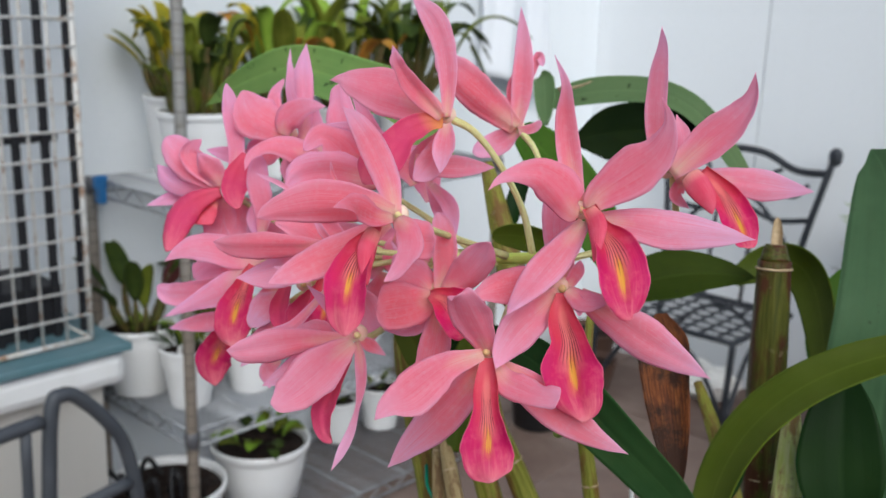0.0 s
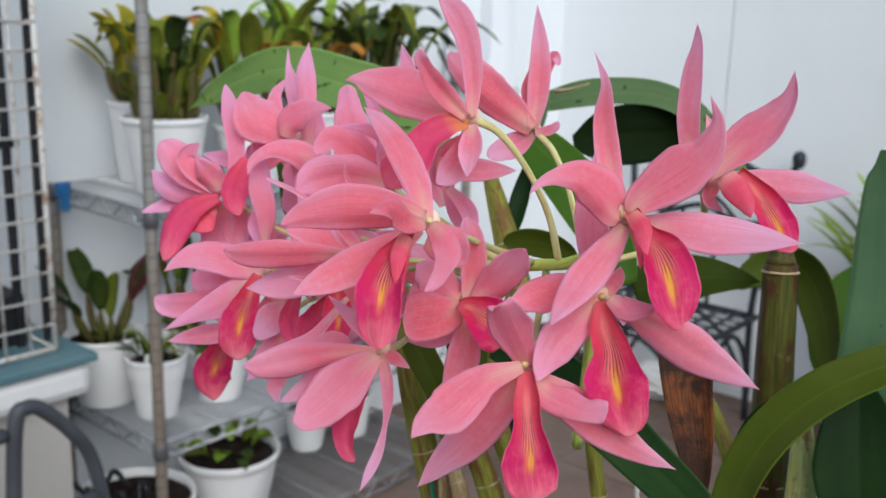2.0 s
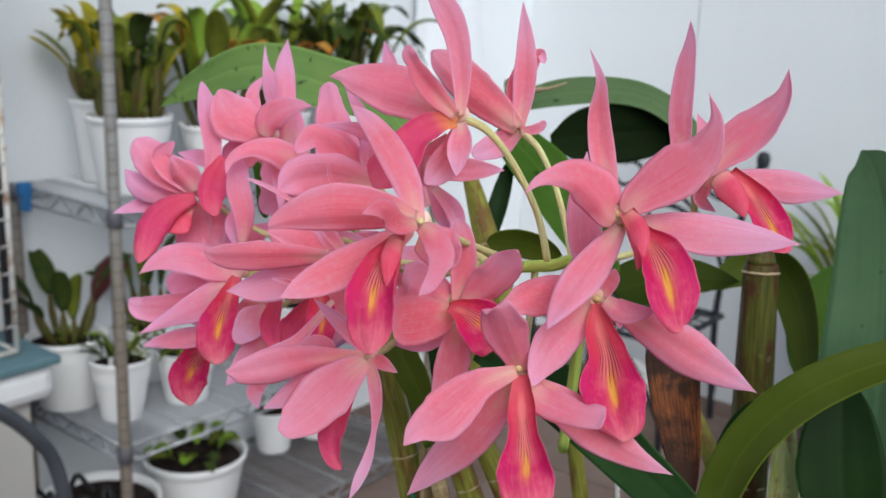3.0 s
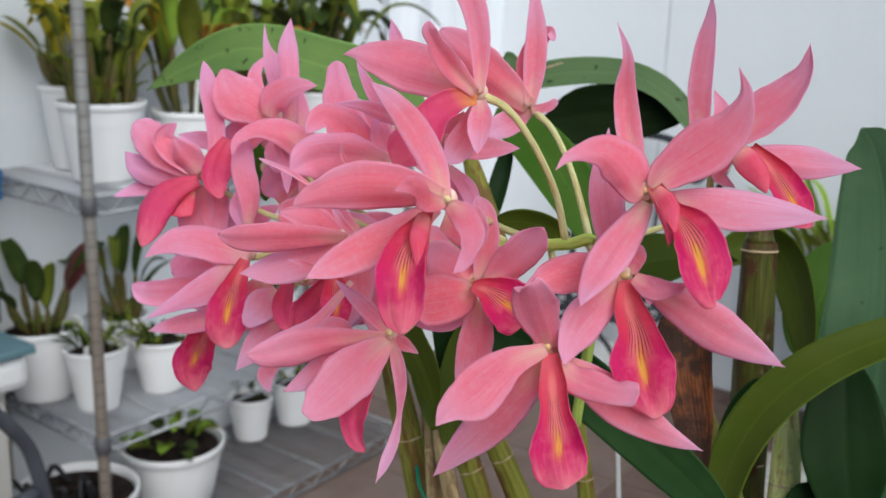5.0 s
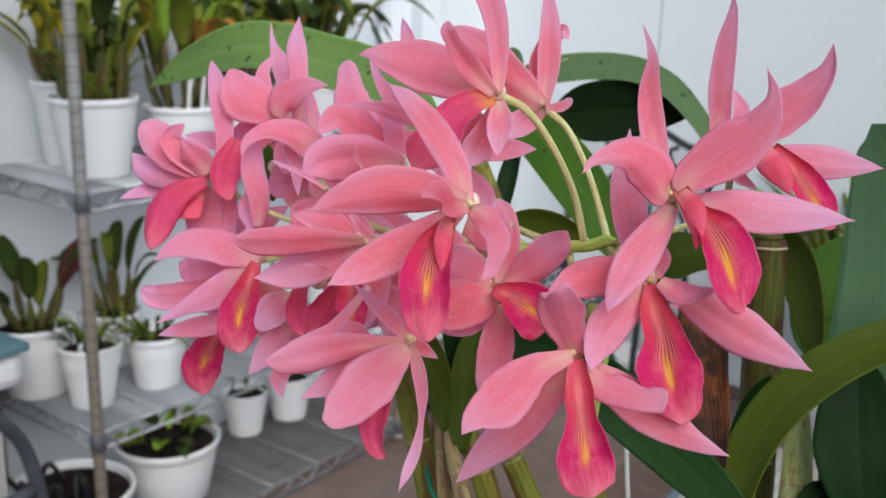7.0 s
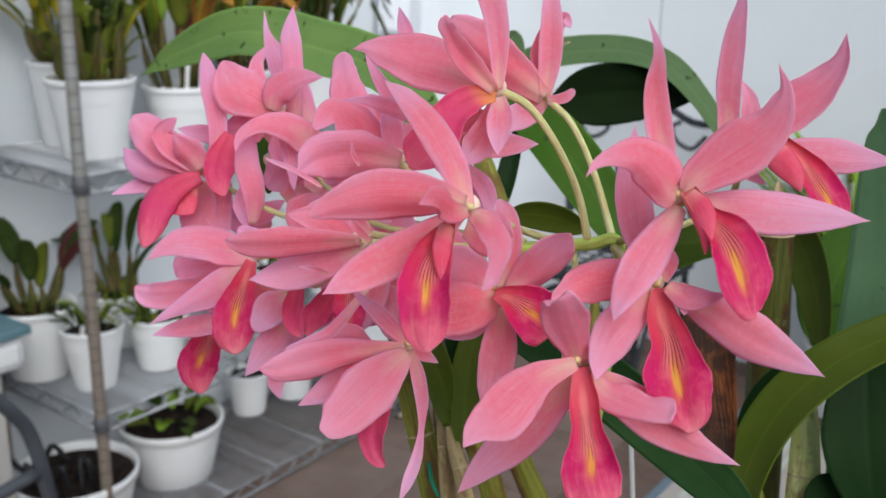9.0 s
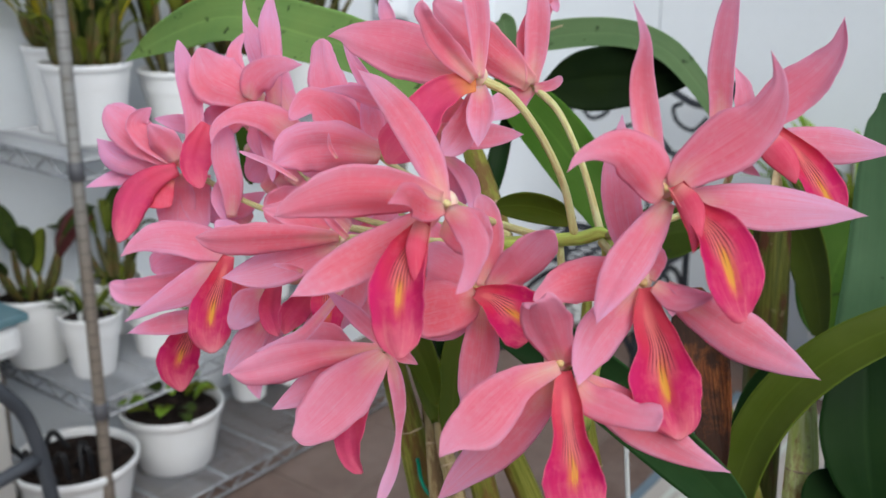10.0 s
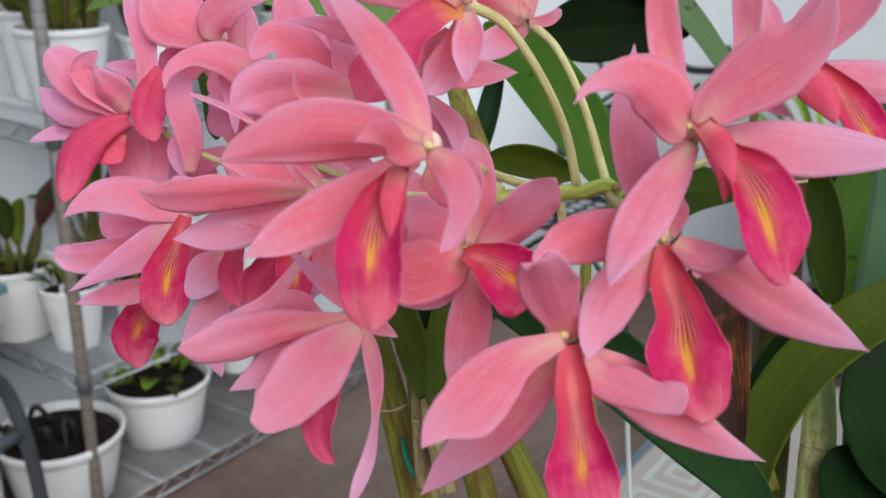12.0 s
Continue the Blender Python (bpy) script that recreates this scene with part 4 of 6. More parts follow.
# ---- things on the floor and on the walls ----
cloth = thing("hanging_cloth", at(0, 0), "white cloth hanging in soft folds on the wall", "cloth")
verts, faces = [], []
NU, NV = 40, 26
for i in range(NV + 1):
    v = i / NV
    for k in range(NU + 1):
        u = k / NU
        narrow = 0.10 + 0.06 * v
        x = 1.335 + (u - 0.5) * 2 * narrow + 0.06 * v - 0.03 * v * v
        fold = 0.018 * math.sin(9 * u + 2.2 * v) * (0.3 + v) + 0.007 * math.sin(23 * u + 5 * v)
        verts.append((x, 0.325 + fold, 1.62 - 0.68 * v + 0.03 * math.sin(5 * u + 1) * v))
        verts.append((x, 0.328 + fold, 1.62 - 0.68 * v + 0.03 * math.sin(5 * u + 1) * v))
row = 2 * (NU + 1)
for i in range(NV):
    for k in range(NU):
        a = i * row + 2 * k
        faces.append((a, a + row, a + row + 2, a + 2))
        faces.append((a + 1, a + 3, a + row + 3, a + row + 1))
for k in range(NU):
    a = NV * row + 2 * k
    faces.append((a, a + 1, a + 3, a + 2))
for i in range(NV):
    for k in (0, NU):
        a = i * row + 2 * k
        faces.append((a, a + 1, a + row + 1, a + row))
part("drape", mesh_of(verts, faces), M_CLOTH, cloth)
part("hook", tube([(1.335, 0.37, 1.63), (1.335, 0.335, 1.615), (1.335, 0.325, 1.63)], 0.003, 10, 6), M_CHROME, cloth)

th, z = potted("plant_pot", 1.15, 0.02, 0.001, lambda r, h: pot_mesh(r, h, 0.78), 0.085, 0.115, "black plastic pot of dark bark, on the tiled floor", 0.9, 8, M_BLACKPOT, 15)
th, z = potted("plant_pot", 1.66, 0.20, 0.001, lambda r, h: pot_mesh(r, h, 0.75), 0.10, 0.13, "dark clay pot of dry bark in the yard corner", 0.9, 14, M_CLAY, 16)
th, z = potted("plant_pot", 1.52, 0.08, 0.001, lambda r, h: pot_mesh(r, h, 0.75), 0.075, 0.09, "low dark clay pot of bark in the yard corner", 0.9, 10, M_CLAY, 17)
bag = thing("plastic_bag", at(1.72, -0.19), "crumpled white plastic bag on the floor by the wall", "bag")
bm = bmesh.new()
bmesh.ops.create_icosphere(bm, subdivisions=4, radius=1.0)
for v in bm.verts:
    n = noise.noise(v.co * 2.1) * 0.35 + noise.noise(v.co * 5.0) * 0.16
    v.co = Vector((v.co.x * 0.085, v.co.y * 0.12, v.co.z * 0.05)) * (1 + n)
    v.co.z = max(v.co.z + 0.045, 0.001)
part("bag_body", bm, M_BAG, bag)
th, z = potted("potted_plant", 1.67, -0.93, 0.001, pot_mesh, 0.11, 0.20, "narrow-leaved green plant in a white pot by the panel wall", seed=18)
clump(th, z, 0.09, 60, 0.38, 0.26, 0.013, (0, 0, 5, 1), 18, (0.02, 0.5), (0.05, 0.5), shape=STRAP)
th, z = potted("potted_plant", 1.55, -1.10, 0.001, pot_mesh, 0.11, 0.20, "narrow-leaved green plant in a white pot by the panel wall", seed=19)
clump(th, z, 0.09, 40, 0.24, 0.30, 0.010, (0, 0, 5, 1), 19, (0.05, 0.7), (0.05, 0.5), shape=STRAP)

# a mat with a stepped key border
rug = thing("floor_mat", at(0.30, -0.70, 0.0), "ivory mat with pale key border and slate edge, on the tiles", "mat")
part("ground_cloth", box(0, -0.90, 0.001, 1.2, 0.0, 0.006, 0.002), M_MAT, rug)
part("edge_band", box(0.004, -0.024, 0.006, 1.196, -0.002, 0.008), M_MATEDGE, rug, "slate-blue edge band")
UNIT = 0.0145


def key_mesh():
    """One squared spiral of the border."""
    bm = bmesh.new()
    for x0, y0, x1, y1 in ((0, 0, 1, 9), (1, 8, 9, 9), (8, 2, 9, 8), (3, 2, 8, 3), (3, 3, 4, 7), (4, 6, 7, 7), (6, 4, 7, 6), (1, 0, 11, 1)):
        box(x0 * UNIT, y0 * UNIT, 0, x1 * UNIT, y1 * UNIT, 0.0022, 0, bm)
    me = bpy.data.meshes.new("key")
    bm.to_mesh(me)
    bm.free()
    return me


km = key_mesh()
for k in range(7):
    part("key_motif", km, M_KEY, rug, "", pose(0.02 + k * 11 * UNIT, -0.19, 0.006))
part("inner_band", box(0.02, -0.212, 0.006, 1.18, -0.200, 0.008), M_KEY, rug)

# ---- the flowering orchid ----
plant = thing("orchid_plant", pose(0.04, 0.42, 0.60), "flowering orchid with many pink blooms, thick leaves and canes", "orchid")
BASE = Vector((0.04, 0.42, 0.60))
MM = 0.001


def petal_sheet(points, widths, normal, curl, thick, wave, ragged, crease, seed, ns=26, nu=14, notch=0.0):
    """A thin petal lofted along a smooth spine: half widths at the spine's knots, sides folded by curl(s)."""
    rnd = random.Random(seed)
    ph = [rnd.uniform(0, 6.28) for _ in range(6)]
    line = spline(points, ns + 1)
    wide = np.maximum(spline([(w, 0, 0) for w in widths], ns + 1)[:, 0], 0.00005)
    n = np.array(normal, float)
    verts, uvs = [], []
    for layer in (0, 1):
        for i in range(ns + 1):
            s = i / ns
            t = line[min(i + 1, ns)] - line[max(i - 1, 0)]
            t = t / (np.linalg.norm(t) + 1e-12)
            side = np.cross(t, n)
            side = side / (np.linalg.norm(side) + 1e-12)
            up = np.cross(side, t)
            # a rounded end
            w, a = wide[i] * max(0.06, 1 - max(0.0, (s - 0.86) / 0.14) ** 2) ** 0.5, curl(s)
            for k in range(nu + 1):
                u = 2 * k / nu - 1
                # the outline keeps its width whatever the fold
                x, h = (math.sin(a * u) / (math.sin(a) if abs(a) < 1.5 else math.copysign(1, a)), (1 - math.cos(a * u)) / a) if abs(a) > 1e-3 else (u, 0.0)
                o = 1 if u > 0 else 0
                h += wave * u * u * (math.sin(6 * s + ph[o]) * 0.55 + math.sin(17 * s + ph[2 + o]) * 0.3 + math.sin(31 * s + ph[4 + o]) * 0.15)
                h += 0.55 * wave * math.sin(4.3 * s + 2.1 * u + ph[4]) * math.sin(3.1 * u - 2.6 * s + ph[5])
                h -= crease * math.exp(-(u / 0.16) ** 2) * math.sin(math.pi * min(1.0, s + 0.05))
                q = 1 + ragged * abs(u) ** 3 * (math.sin(9 * s + ph[2 + o]) * 0.5 + math.sin(23 * s + ph[4 + o]) * 0.35 + math.sin(47 * s + ph[o]) * 0.25)
                p = line[i] + side * (x * w * q) + up * (h * w)
                if notch:
                    p = p - t * (notch * w * s ** 9 * (0.5 * math.exp(-(u / 0.25) ** 2) + 0.3 * abs(u) ** 3))
                if layer:
                    p = p - (up * math.cos(a * u) - side * math.sin(a * u)) * thick * (1 - 0.85 * abs(u) ** 3) * (0.25 + 0.75 * math.sin(math.pi * min(1, s * 0.96 + 0.02)))
                verts.append(p)
                uvs.append((k / nu, s))
    faces, m, top = [], nu + 1, (ns + 1) * (nu + 1)
    for i in range(ns):
        for k in range(nu):
            a = i * m + k
            faces.append((a, a + 1, a + m + 1, a + m))
    for i in range(ns):
        for k in range(nu):
            a = top + i * m + k
            faces.append((a, a + m, a + m + 1, a + 1))
    rim = [k for k in range(m)] + [i * m + nu for i in range(1, ns + 1)] + [ns * m + k for k in range(nu - 1, -1, -1)] + [i * m for i in range(ns - 1, 0, -1)]
    for a, b in zip(rim, rim[1:] + rim[:1]):
        faces.append((a, top + a, top + b, b))
    return mesh_of(verts, faces, uvs), ns * nu


def rel(p):
    return np.array(p, float) * MM - np.array(BASE)


TONES = {}


def flower(c, tone=""):
    """The column and ovary of one bloom; its sepals, petals and lip hang on it."""
    bm = bmesh.new()
    bmesh.ops.create_uvsphere(bm, u_segments=12, v_segments=8, radius=1.0)
    p = rel(c)
    for v in bm.verts:
        v.co = Vector((p[0] + v.co.x * 0.0014, p[1] + v.co.y * 0.0040 + 0.0044, p[2] + v.co.z * 0.0014 - 0.15 * v.co.y * 0.0040))
    for fc in bm.faces:
        fc.smooth = True
    ob = part("flower", bm, M_COLUMN, plant)
    TONES[ob.name] = tone
    # the pale joint that the sepals and petals spring from
    bm = bmesh.new()
    bmesh.ops.create_uvsphere(bm, u_segments=14, v_segments=10, radius=1.0)
    for v in bm.verts:
        v.co = Vector((p[0] + v.co.x * 0.0031, p[1] + v.co.y * 0.0030 + 0.0052, p[2] + v.co.z * 0.0030))
    for fc in bm.faces:
        fc.smooth = True
    part("flower_base", bm, M_JOINTFLESH, ob, "pale cream-pink joint of the flower")
    return ob


COUNT = [0]


def tepal(fl, kind, spine, widths, normal, fold=0.4):
    """One sepal, petal or lip along its spine; lengths in millimetres."""
    COUNT[0] += 1
    seed = COUNT[0]
    rnd = random.Random(seed)
    pts, half = [rel(p) for p in spine], [w * MM for w in widths]
    if kind == "lip":
        me, inner = petal_sheet(pts, half, normal, lambda s: 1.75 * max(0.0, 1 - s * 1.3) ** 0.75 - 0.75 * s * s + 0.15, 0.0007, 0.19, 0.06, 0.08, seed, 34, 22, 0.38)
        me.materials.append(M_LIP)
        me.materials.append(M_LIPBACK)
        me.polygons.foreach_set("material_index", [0] * inner + [1] * (len(me.polygons) - inner))
        return part("lip", me, None, fl, "deep rose lip with a yellow patch")
    if kind == "lobe":
        me, inner = petal_sheet(pts, half, normal, lambda s: fold, 0.0006, 0.06, 0.03, 0.0, seed, 20, 14)
        return part("lip_side_lobe", me, M_LIPBACK, fl, "rolled rose side lobe of the lip")
    if kind in ("fold", "throat"):
        me, inner = petal_sheet(pts, half, normal, lambda s: fold, 0.0008, 0.22, 0.06, 0.10, seed, 28, 16, 0.3)
        return part("lip", me, M_LIPORANGE if kind == "throat" else M_LIPFOLD, fl, "folded rose lip with an orange throat" if kind == "throat" else "folded deep rose lip")
    wide = kind == "petal"
    half[0] = max(half[0], 0.45 * half[1])
    me, inner = petal_sheet(pts, half, normal, lambda s: 0.8 * fold * (1.2 - 0.5 * s), 0.0006, 0.17 if wide else 0.10, 0.06 if wide else 0.03, rnd.uniform(0.015, 0.05), seed)
    return part(kind, me, M_TEPAL[kind + TONES[fl.name]], fl)


def pedicel(fl, points):
    part("pedicel", tube([rel(p) for p in points], lambda s: 0.0014 - 0.0003 * math.sin(math.pi * s) - 0.0001 * s, 26, 8), M_PEDICEL, fl, "pale green flower stalk")


def leaf(parent, kind, base, mid, tip, half, normal, fold=0.45):
    COUNT[0] += 1
    b, m, t = rel(base), rel(mid), rel(tip)
    me = blade(b, m, t, half * MM, normal, bell(0.42, 0.45, 0.3), lambda s: fold * (1.1 - 0.4 * s), 0.0022, 0.03, COUNT[0], 30, 14)
    return part("leaf", me, LEAF_LOOKS[kind], parent)


def long_leaf(parent, kind, spine, widths, normal, fold=0.3):
    """A thick leaf along its spine; lengths in millimetres."""
    COUNT[0] += 1
    me, inner = petal_sheet([rel(p) for p in spine], [w * MM for w in widths], normal, lambda s: fold, 0.0022, 0.05, 0.012, 0.06, COUNT[0], 36, 16)
    if kind == "brown":
        return part("dry_sheath", me, M_BROWN, parent, "dry brown papery sheath")
    return part("leaf", me, LEAF_LOOKS[kind], parent)


def cane(parent, kind, points, r, cut=False):
    pts = [rel(p) for p in points]
    skin = {"pale": M_PALECANE, "straw": M_STRAW}.get(kind, M_OLDCANE if cut else M_CANE)
    if kind == "tie":
        return part("plant_tie", tube(pts, r * MM, 30, 6), M_TIE, parent, "green plastic tie round the canes")
    if kind == "stake":
        return part("stake", tube(pts, r * MM, 8, 8), M_TAG, parent, "thin white stake")
    if kind == "twig":
        return part("dry_twig", tube(pts, lambda s: r * MM * (1 - 0.8 * s), 12, 7), M_NODE, parent, "dry straw-coloured twig")
    if kind == "peduncle":
        return part("flower_stem", tube(pts, r * MM, 40, 10), M_PEDUNCLE, parent, "fresh green flower stem")
    c = part("cane", tube(pts, lambda s: r * MM * ((0.86 + 0.16 * math.sin(math.pi * s)) if cut else (1.0 - 0.55 * s * s)), 40, 24, 0.05), skin, parent)
    line = spline(pts, 40)
    for i in ((12, 38) if cut else (16,)):
        t = line[min(i + 1, 39)] - line[i - 1]
        q = Vector(t).to_track_quat("Z", "Y").to_matrix().to_4x4()
        ring = lathe([(r * MM * 0.86, -0.0006), (r * MM * (1.0 if cut else 0.95), -0.0003), (r * MM * (1.0 if cut else 0.955), 0.0002), (r * MM * 0.86, 0.0006)], 20)
        part("node_ring", ring, M_NODE, c, "", Matrix.Translation(line[i]) @ q)
    if cut:
        # a cut-off stump with a scrap of dry husk
        e, d = line[-1], (line[-1] - line[-2]) / np.linalg.norm(line[-1] - line[-2])
        part("stump", tube([e, e + d * 0.004, e + d * 0.008], lambda s: r * MM * (0.80 - 0.25 * s), 6, 16), M_OLDCANE, c)
        part("husk", blade(e + d * 0.006, e + d * 0.014, e + d * 0.022, 0.0042, (-0.2, -1, 0.1), bell(0.15, 0.4, 0.6), lambda s: 1.6, 0.0006, 0.15, 5, 10, 8), M_NODE, c, "dry papery husk")
    return c


fl = flower((39, 263, 1106))
tepal(fl, "sepal", [(37.5, 267.0, 1107.3), (34.8, 271.0, 1121.6), (33.3, 271.8, 1131.9), (32.7, 269.9, 1140.5), (28.9, 268.4, 1148.8)], [2.3, 3.4, 2.8, 1.3, 0.1], (-0.13, -0.98, 0.12), 0.50)
tepal(fl, "petal", [(40.0, 262.4, 1106.7), (43.0, 261.4, 1112.0), (50.8, 258.2, 1119.0), (56.4, 255.9, 1124.6), (58.7, 254.5, 1132.4), (56.1, 254.5, 1139.4)], [1.6, 4.9, 7.3, 5.1, 1.8, 0.1], (-0.54, -0.81, 0.22), -0.35)
tepal(fl, "petal", [(37.7, 262.4, 1105.8), (35.3, 260.1, 1107.9), (31.7, 258.8, 1113.2), (26.1, 257.4, 1117.5), (19.7, 255.2, 1118.0), (14.8, 253.3, 1116.6), (11.4, 250.8, 1113.8)], [1.6, 4.5, 6.2, 4.7, 2.6, 1.3, 0.2], (-0.20, -0.88, 0.43), -0.70)
tepal(fl, "sepal", [(42.2, 263.9, 1104.0), (51.9, 262.9, 1103.4), (62.1, 261.3, 1102.3), (73.8, 259.0, 1101.9), (85.3, 256.2, 1101.3)], [1.2, 4.4, 5.6, 3.8, 0.1], (-0.39, -0.86, 0.33), -0.30)
tepal(fl, "sepal", [(39.2, 263.7, 1103.5), (33.8, 260.6, 1097.1), (26.9, 254.5, 1090.6), (20.8, 246.6, 1085.6), (16.9, 240.0, 1082.6)], [1.2, 4.3, 5.1, 2.8, 0.1], (-0.44, -0.83, 0.34), -0.40)
tepal(fl, "lip", [(39.9, 261.7, 1107.8), (42.8, 256.0, 1103.1), (45.4, 249.6, 1099.6), (46.8, 245.1, 1094.9), (47.6, 240.4, 1089.3), (48.3, 237.2, 1085.1), (49.4, 236.7, 1083.7)], [2.1, 2.7, 5.2, 6.6, 6.0, 3.0, 0.6], (0.04, -0.95, 0.30), 0.40)
tepal(fl, "lobe", [(39.5, 260.7, 1107.7), (40.6, 254.7, 1105.1), (40.6, 249.4, 1100.9), (40.0, 247.2, 1096.0)], [2.0, 3.0, 1.9, 0.4], (-0.54, -0.79, 0.29), -1.10)
pedicel(fl, [(42, 269, 1104), (41, 285, 1093), (39, 308, 1082)])
fl = flower((71, 302, 1112))
tepal(fl, "sepal", [(67.5, 304.5, 1112.4), (66.7, 304.7, 1121.0), (65.2, 303.2, 1130.8), (64.9, 301.2, 1142.8), (64.9, 299.1, 1150.9), (63.6, 296.7, 1156.8)], [2.9, 3.1, 3.5, 2.9, 1.5, 0.2], (-0.39, -0.91, 0.14), 0.30)
tepal(fl, "petal", [(71.0, 299.7, 1111.6), (80.6, 296.3, 1122.5), (87.2, 293.2, 1129.5), (90.8, 290.5, 1136.7), (90.8, 289.4, 1144.4)], [2.0, 6.3, 5.6, 2.6, 0.2], (-0.66, -0.70, 0.26), 0.50)
tepal(fl, "petal", [(72.9, 303.9, 1111.5), (76.8, 312.8, 1121.1), (74.9, 316.5, 1128.7)], [3.1, 3.0, 0.2], (0.06, -0.99, 0.11), 0.60)
tepal(fl, "sepal", [(73.6, 303.5, 1110.2), (91.6, 303.4, 1109.5), (101.6, 301.4, 1108.6), (108.9, 298.9, 1108.1), (115.1, 296.1, 1108.0)], [1.5, 4.3, 5.0, 2.7, 0.2], (-0.45, -0.86, 0.23), -0.30)
tepal(fl, "sepal", [(75.7, 303.9, 1108.8), (74.1, 303.2, 1104.2), (76.7, 296.7, 1101.5)], [2.1, 2.4, 0.3], (-0.62, -0.79, 0.01), 0.30)
tepal(fl, "lip", [(79.4, 296.1, 1113.3), (84.3, 292.2, 1108.6), (87.4, 287.5, 1103.7), (89.6, 282.8, 1098.4), (90.8, 279.6, 1094.6), (90.8, 278.2, 1093.6)], [2.1, 3.2, 4.8, 5.0, 2.9, 0.7], (-0.20, -0.88, 0.43), 0.40)
tepal(fl, "lobe", [(74.4, 292.5, 1113.2), (76.3, 288.4, 1110.3), (78.7, 285.1, 1106.7), (80.5, 283.8, 1102.5)], [3.1, 3.8, 2.9, 0.7], (-0.47, -0.83, 0.31), -0.80)
pedicel(fl, [(74, 309, 1110), (77, 326, 1088), (40, 313, 1079)])
fl = flower((0, 305, 1127))
tepal(fl, "sepal", [(-0.1, 305.4, 1126.8), (0.1, 307.2, 1133.8), (-0.3, 308.4, 1142.2), (-2.0, 308.6, 1150.3), (-5.6, 308.8, 1157.6), (-12.5, 309.2, 1164.4)], [1.2, 2.3, 3.2, 3.7, 3.8, 0.4], (-0.06, -0.99, 0.10), 0.40)
tepal(fl, "petal", [(-2.3, 312.1, 1119.6), (-6.8, 313.0, 1113.2), (-8.6, 312.6, 1107.0), (-8.6, 311.9, 1104.2)], [1.9, 4.4, 3.4, 0.8], (-0.11, -0.98, 0.15), -0.30)
tepal(fl, "petal", [(-1.5, 304.5, 1126.7), (-11.5, 308.9, 1131.5), (-21.6, 314.9, 1134.2), (-30.6, 320.5, 1135.8), (-35.6, 324.3, 1136.5), (-39.6, 326.7, 1135.7)], [1.3, 6.6, 7.7, 5.2, 2.1, 0.2], (0.02, -0.95, 0.31), -0.40)
tepal(fl, "petal", [(-1.6, 302.5, 1127.0), (-7.7, 301.6, 1133.1), (-11.8, 300.2, 1137.8), (-14.4, 299.4, 1141.8), (-15.9, 298.3, 1144.7), (-16.1, 297.9, 1147.1)], [1.0, 3.2, 3.3, 2.2, 2.1, 1.0], (-0.29, -0.95, 0.05), 0.50)
tepal(fl, "sepal", [(-0.3, 302.9, 1125.2), (-0.4, 298.5, 1120.0), (-1.1, 296.3, 1115.4), (-1.6, 294.1, 1110.6)], [1.7, 3.6, 2.9, 0.3], (-0.30, -0.92, 0.24), 0.50)
tepal(fl, "sepal", [(0.4, 307.4, 1124.3), (-2.6, 307.5, 1115.8), (-6.4, 306.0, 1110.1), (-10.2, 304.0, 1106.7)], [1.7, 4.0, 4.5, 1.0], (0.10, -1.00, 0.02), 0.40)
tepal(fl, "sepal", [(-10.2, 310.6, 1110.7), (1.2, 317.3, 1109.3), (10.0, 322.4, 1108.5), (16.8, 326.6, 1107.8)], [3.4, 3.9, 2.5, 0.2], (-0.17, -0.97, 0.15), 0.30)
tepal(fl, "throat", [(-1.2, 303.0, 1125.2), (-5.5, 302.5, 1125.3), (-10.2, 301.5, 1123.4), (-14.1, 300.1, 1120.4), (-17.8, 298.1, 1115.2), (-22.3, 295.2, 1110.2), (-25.2, 292.7, 1107.0)], [1.5, 3.0, 4.3, 5.1, 6.5, 5.6, 2.7], (-0.21, -0.92, 0.34), 0.50)
pedicel(fl, [(1, 310, 1126), (9, 308, 1122), (18, 310, 1111), (26, 312, 1096), (30, 312, 1081)])
fl = flower((27, 364, 1117))
tepal(fl, "sepal", [(26.3, 363.9, 1117.3), (27.9, 366.2, 1131.4), (28.1, 368.2, 1145.1), (26.5, 370.3, 1161.4)], [2.0, 4.0, 3.4, 0.4], (-0.20, -0.98, 0.03), 0.50)
tepal(fl, "petal", [(26.9, 366.9, 1117.0), (25.6, 374.6, 1129.8), (28.7, 377.6, 1142.8)], [2.0, 3.3, 0.6], (0.14, -0.99, 0.05), 0.40)
tepal(fl, "petal", [(25.9, 364.0, 1117.3), (13.8, 367.7, 1127.0), (3.8, 371.9, 1135.4), (-5.1, 376.3, 1142.8)], [1.6, 7.2, 6.9, 2.8], (-0.24, -0.97, -0.08), -0.40)
tepal(fl, "sepal", [(28.4, 369.9, 1129.2), (32.9, 376.5, 1140.0), (34.8, 376.6, 1143.4), (36.1, 373.9, 1140.0)], [2.0, 1.8, 1.8, 1.2], (-0.22, -0.98, 0.03), 0.60)
tepal(fl, "sepal", [(26.7, 365.6, 1115.9), (19.8, 368.0, 1110.6), (10.3, 368.2, 1106.7)], [1.6, 4.9, 2.5], (-0.26, -0.93, 0.27), 0.30)
tepal(fl, "sepal", [(26.9, 362.5, 1116.3), (32.1, 359.9, 1117.7), (35.1, 358.5, 1120.5)], [1.4, 1.8, 1.2], (-0.22, -0.97, 0.11), 0.30)
pedicel(fl, [(28, 365, 1116), (33, 351, 1110), (37, 335, 1097), (39, 316, 1080)])
fl = flower((-13, 263, 1103))
